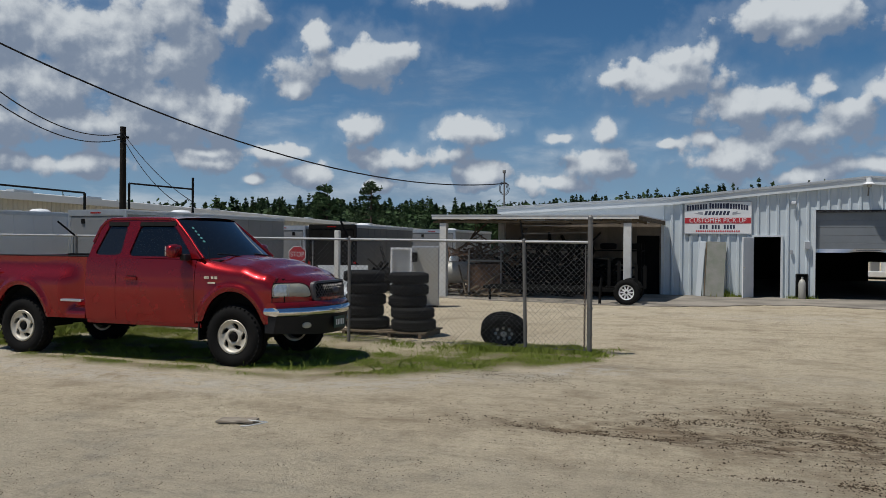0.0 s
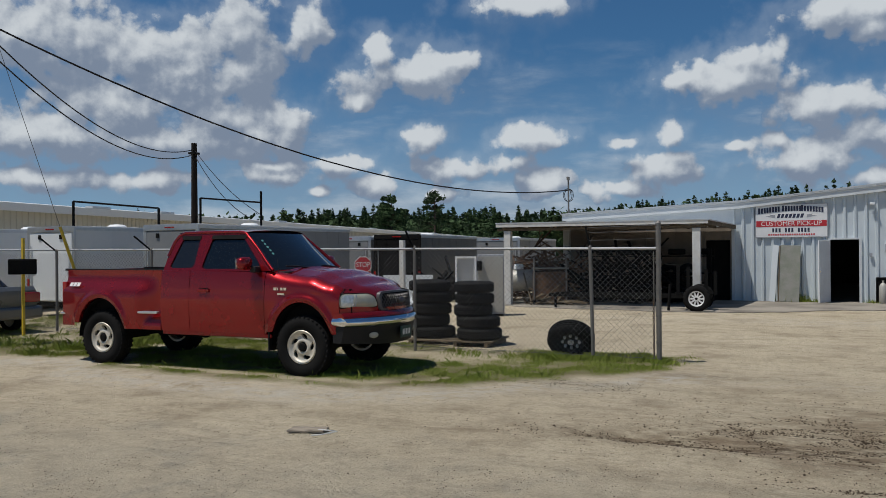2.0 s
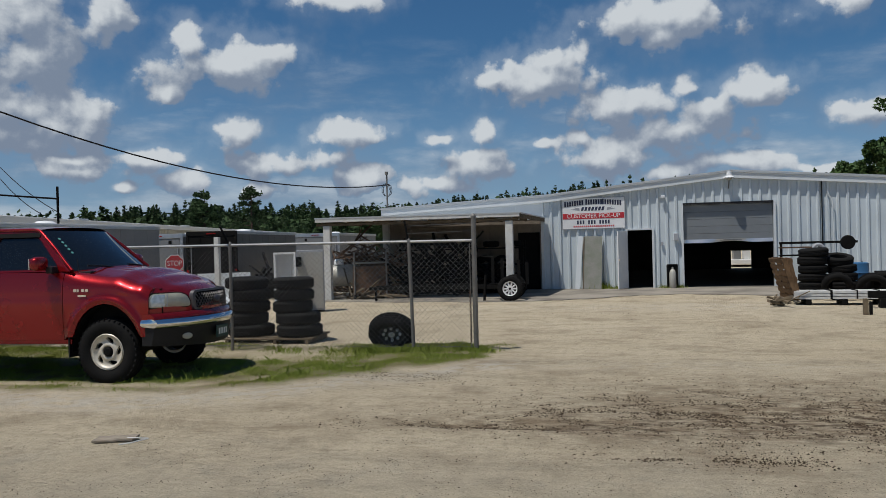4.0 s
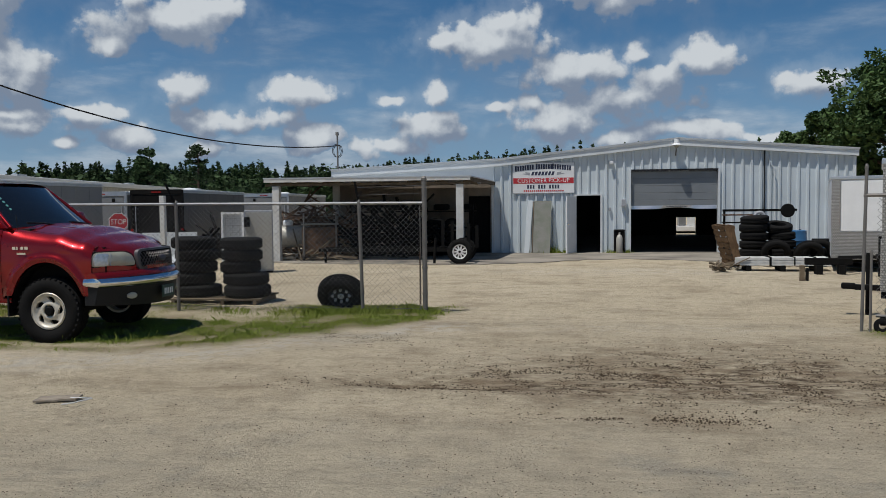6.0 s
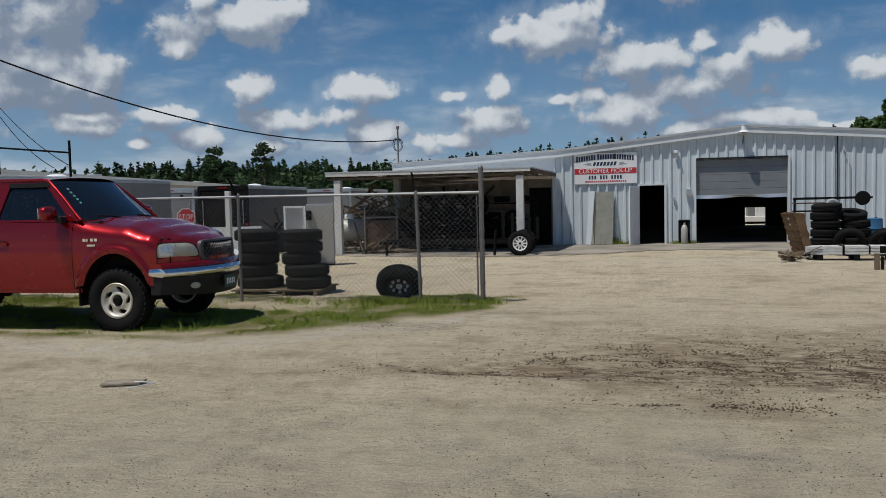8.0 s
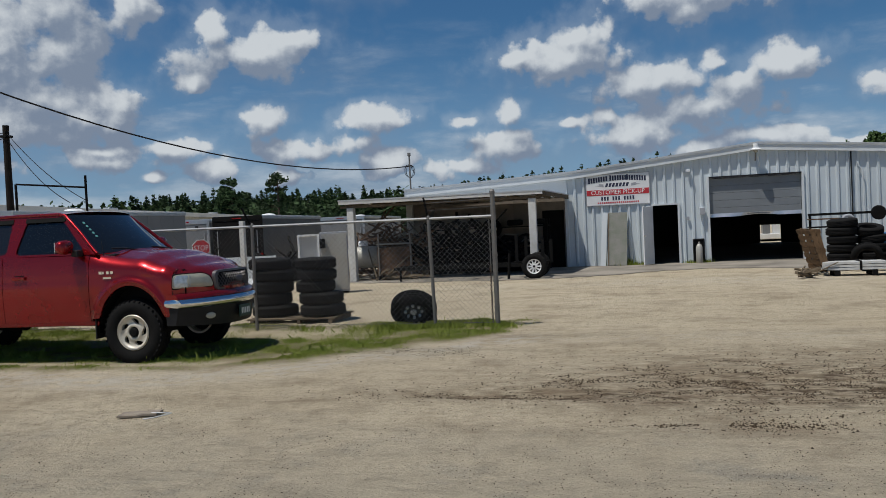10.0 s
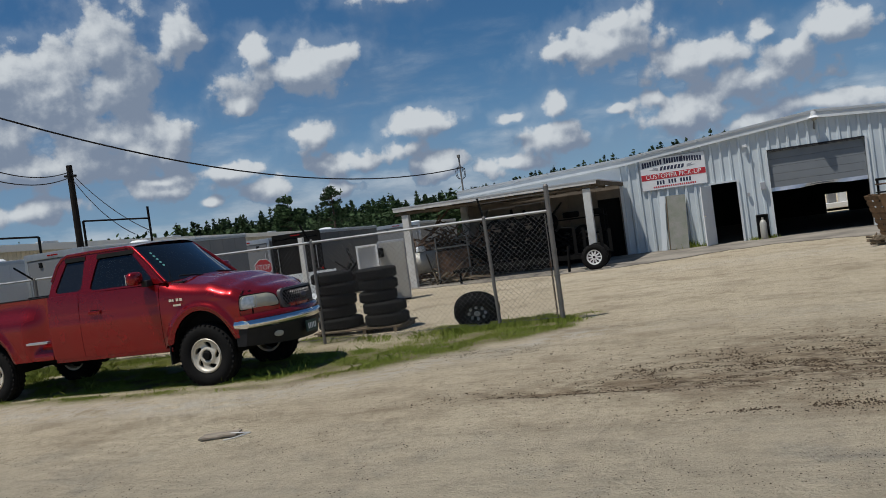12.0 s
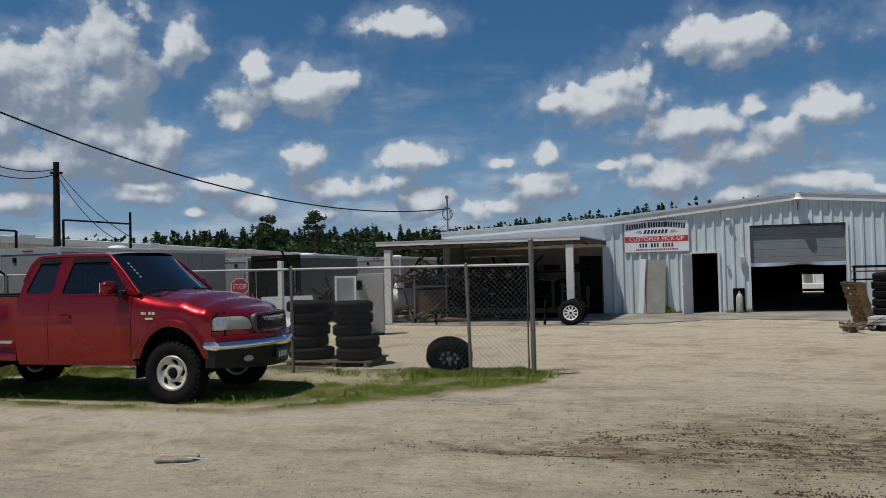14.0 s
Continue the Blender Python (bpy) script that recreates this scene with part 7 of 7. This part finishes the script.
part("bung", rod(B(), (0.12, 0, 0.9), (0.12, 0, 0.92), 0.03), UNDER, dr)
cr = thing("blue_crate", 7.55, 23.4, 0, 0, "dark blue crate beside the drum", "crate")
part("crate_shell", box(B(), -0.35, -0.3, 0, 0.35, 0.3, 0.62, 0.02), BLUEPL, cr); part("rim", box(B(), -0.37, -0.32, 0.621, 0.37, 0.32, 0.66), UNDER, cr)

rk2 = thing("wall_rack", 6.6, FY - 0.85, 0, 0, "dark steel rack with a long rail and round plate", "rack")
for xx in (-1.05, 0.1):
    part("upright", box(B(), xx - 0.03, -0.03, 0.018, xx + 0.03, 0.03, 1.40), UNDER, rk2)
part("rail", box(B(), -1.1, -0.035, 1.40, 1.22, 0.035, 1.475), UNDER, rk2)
bm = B(); lathe(bm, [(0, -0.03), (0.20, -0.03), (0.225, 0.0), (0.20, 0.03), (0, 0.03)], 28); q = part("round_plate", bm, UNDER, rk2); q.location = (0.92, -0.07, 1.42)
part("tray", box(B(), -1.08, -0.3, 1.27, -0.2, 0.25, 1.31), RUST, rk2)
part("tray", box(B(), -1.08, -0.3, 1.02, 0.2, 0.25, 1.06), UNDER, rk2)
part("cable_roll", tyre_mesh(0.2, 0.1, 0.12, 20, False), SIGNGREY, rk2).location = (0.0, -0.25, 1.22)
vent = thing("vent_pipe", 7.32, FY - 0.10, 0, 0, "thin pale pipe bent down the ribbed wall", "pipe")
bm = B(); pipe(bm, [(-0.18, 0, 3.1), (0.0, 0, 2.75), (0.02, 0, 0.02)], 0.018); part("tube", bm, TRIM, vent)

# litter on the road
lit = thing("litter", -4.35, 6.45, 0.012, 12, "crushed scrap of board and string on the dirt", "litter")
bm = B()
sheet(bm, 6, 4, lambda a, b: (lerp(-0.16, 0.14, a) + 0.03 * noise.noise((a * 4, b * 4, 1)), lerp(-0.09, 0.09, b), 0.045 + 0.035 * noise.noise((a * 5, b * 5, 2)) + 0.02 * a))
g = bmesh.ops.extrude_face_region(bm, geom=list(bm.faces)); bmesh.ops.translate(bm, vec=(0, 0, -0.05), verts=[v for v in g["geom"] if isinstance(v, bmesh.types.BMVert)])
bmesh.ops.scale(bm, vec=(1.2, 1.0, 0.35), verts=bm.verts)
part("scrap_board", bm, CARDB, lit)
bm = B(); pipe(bm, [(0.1, -0.02, 0.02), (0.22, -0.08, 0.03), (0.30, -0.07, 0.02), (0.20, -0.22, 0.02), (0.12, -0.27, 0.02)], 0.007, 5); part("string", bm, TARP, lit)

# ---- trees ----
def leaves(bm_v, bm_f, c, r, n, rnd, size, flat=0.7):
    for _ in range(n):
        while True:
            p = Vector((rnd.uniform(-1, 1), rnd.uniform(-1, 1), rnd.uniform(-1, 1)))
            if p.length < 1:
                break
        p = p * (0.55 + 0.45 * p.length)
        p = Vector((p.x * r, p.y * r, p.z * r * flat)) + c
        u = Vector((rnd.gauss(0, 1), rnd.gauss(0, 1), rnd.gauss(0, 0.7))).normalized()
        v = u.orthogonal().normalized()
        v.rotate(Matrix.Rotation(rnd.uniform(0, 6.28), 3, u))
        s = size * rnd.uniform(0.6, 1.4)
        k = len(bm_v)
        bm_v += [tuple(p - u * s), tuple(p + v * s * 0.5), tuple(p + u * s), tuple(p - v * s * 0.45)]
        bm_f.append((k, k + 1, k + 2, k + 3))


def raw(name, vs, fs, material, parent=None):
    me = bpy.data.meshes.new(name)
    me.from_pydata(vs, [], fs)
    me.materials.append(material)
    ob = new(name, me)
    if parent is not None:
        ob.parent = parent
    return ob


def pine_crown(vs, fs, base, h, rnd, dense=1.0, size=0.32):
    """A pointed crown: whorls of drooping boughs, narrowing to a leader."""
    start = h * rnd.uniform(0.12, 0.35)
    wide = h * rnd.uniform(0.13, 0.23)
    n = int(17 * dense)
    for k in range(n):
        t = (k + 0.5) / n
        z = lerp(start, h, t)
        r = wide * (1 - t) ** 0.85 + 0.10
        turn = rnd.uniform(0, 6.28)
        arms = 5 if t < 0.75 else 3
        for j in range(arms):
            a = turn + 6.28 * j / arms + rnd.uniform(-0.4, 0.4)
            o = r * rnd.uniform(0.35, 0.75)
            leaves(vs, fs, Vector((base[0] + o * math.cos(a), base[1] + o * math.sin(a), z - 0.25 * o + rnd.uniform(-0.1, 0.1))), r * 0.55 + 0.08, 8, rnd, size * (1.0 if t < 0.8 else 0.75), 0.8)
    leaves(vs, fs, Vector((base[0], base[1], h - 0.15)), 0.16, 10, rnd, size * 0.7, 3.0)


def far_woods():
    rnd = random.Random(17)
    vs, fs = [], []
    tb_ = B()
    for k in range(1100):
        az = rnd.uniform(-62, 34) if k % 2 else rnd.uniform(-34, 10)
        d = rnd.uniform(135, 175)
        e = curve(az, [(-60, 2.6), (-40, 2.55), (-30, 2.85), (-22, 2.8), (-15, 2.75), (-8, 3.05), (0, 3.7), (30, 3.7)])
        h = (1.66 + 150 * math.tan(radians(e))) * rnd.choice((rnd.uniform(0.80, 0.98), rnd.uniform(0.92, 1.10)))
        x, y = d * math.sin(radians(az)), d * math.cos(radians(az))
        pine_crown(vs, fs, (x, y), h, rnd, 0.95, 0.30)
        rod(tb_, (x, y, 0), (x, y, h * 0.95), 0.16, 0.05, 5, False)
    # scrub under the pines
    for k in range(1700):
        az = rnd.uniform(-62, 34) if k % 3 else rnd.uniform(-18, 8)
        d = rnd.uniform(132, 170)
        leaves(vs, fs, Vector((d * math.sin(radians(az)), d * math.cos(radians(az)), rnd.uniform(0.8, 7.0) + max(0.0, min(2.0, (az + 14) * 0.16)))), 2.6, 40, rnd, 0.5, 0.8)
    tagged(raw("far_woods", vs, fs, PINE), "dark line of pine woods behind the yard", "woods", kind="stuff")
    tagged(finish("woods_trunks", tb_, BARK), "slender trunks of the far pines", "woods", kind="stuff")


far_woods()


def pine(az, el, d, dense, label, airy=False, seed=1):
    rnd = random.Random(seed)
    p = aim(az, el, d)
    h = p[2]
    t = thing("pine_tree", p[0], p[1], 0, 0, label, "tree")
    tb_ = B(); rod(tb_, (0, 0, 0), (0.1, 0, h * 0.97), 0.20, 0.05, 8)
    vs, fs = [], []
    for k in range(26 if airy else 46):
        z = h * rnd.uniform(0.50 if airy else 0.30, 0.97)
        a = rnd.uniform(0, 6.28)
        L = (h - z) * 0.26 + rnd.uniform(0.35, 1.0)
        tipp = Vector((L * math.cos(a), L * math.sin(a), z + rnd.uniform(-0.1, 0.4)))
        rod(tb_, (0, 0, z - 0.2), tipp, 0.05, 0.02, 5)
        leaves(vs, fs, tipp, rnd.uniform(0.35, 0.7), int(40 * dense), rnd, 0.20, 0.75)
        leaves(vs, fs, tipp * 0.6 + Vector((0, 0, z * 0.4)), rnd.uniform(0.35, 0.6), int(22 * dense), rnd, 0.24, 0.55)
    leaves(vs, fs, Vector((0, 0, h - 0.35)), 0.7, int(60 * dense), rnd, 0.24, 0.7)
    part("trunk", tb_, BARK, t)
    raw("crown", vs, fs, PINE, t)


pine(-27.8, 4.0, 100, 1.8, "broad dark pine standing above the tree line", False, 3)
pine(-24.7, 4.3, 100, 0.9, "tall airy pine with tufted branches", True, 8)


def oak(az, d, h, r, seed, n=26, label="large leafy green tree behind the workshop"):
    rnd = random.Random(seed)
    p = aim(az, 0, d)
    t = thing("leafy_tree", p[0], p[1], 0, 0, label, "tree")
    tb_ = B(); rod(tb_, (0, 0, 0), (0.1, 0.1, h * 0.45), 0.38, 0.24, 10)
    vs, fs = [], []
    for k in range(n):
        a = rnd.uniform(0, 6.28)
        z = h * rnd.uniform(0.26, 0.93)
        k_ = math.sin(math.pi * min(1.0, (z / h - 0.12) / 0.9)) ** 0.6
        o = r * k_ * rnd.uniform(0.35, 0.95)
        c = Vector((o * math.cos(a), o * math.sin(a), z))
        rod(tb_, (0.1, 0.1, h * rnd.uniform(0.3, 0.45)), c, 0.12, 0.03, 6)
        leaves(vs, fs, c, r * rnd.uniform(0.24, 0.38), 620, rnd, 0.17, 0.75)
        for _ in range(4):
            leaves(vs, fs, c + Vector((rnd.gauss(0, 1), rnd.gauss(0, 1), rnd.gauss(0, 0.7))) * r * 0.26, r * 0.13, 90, rnd, 0.15, 0.7)
    part("trunk", tb_, BARK, t)
    raw("crown", vs, fs, OAK, t)


oak(22.3, 52, 9.6, 4.9, 5, 44)
oak(17.2, 60, 7.9, 2.9, 6, 20, "smaller leafy tree beside the large one")
oak(30.0, 46, 10.0, 5.0, 7, 24)
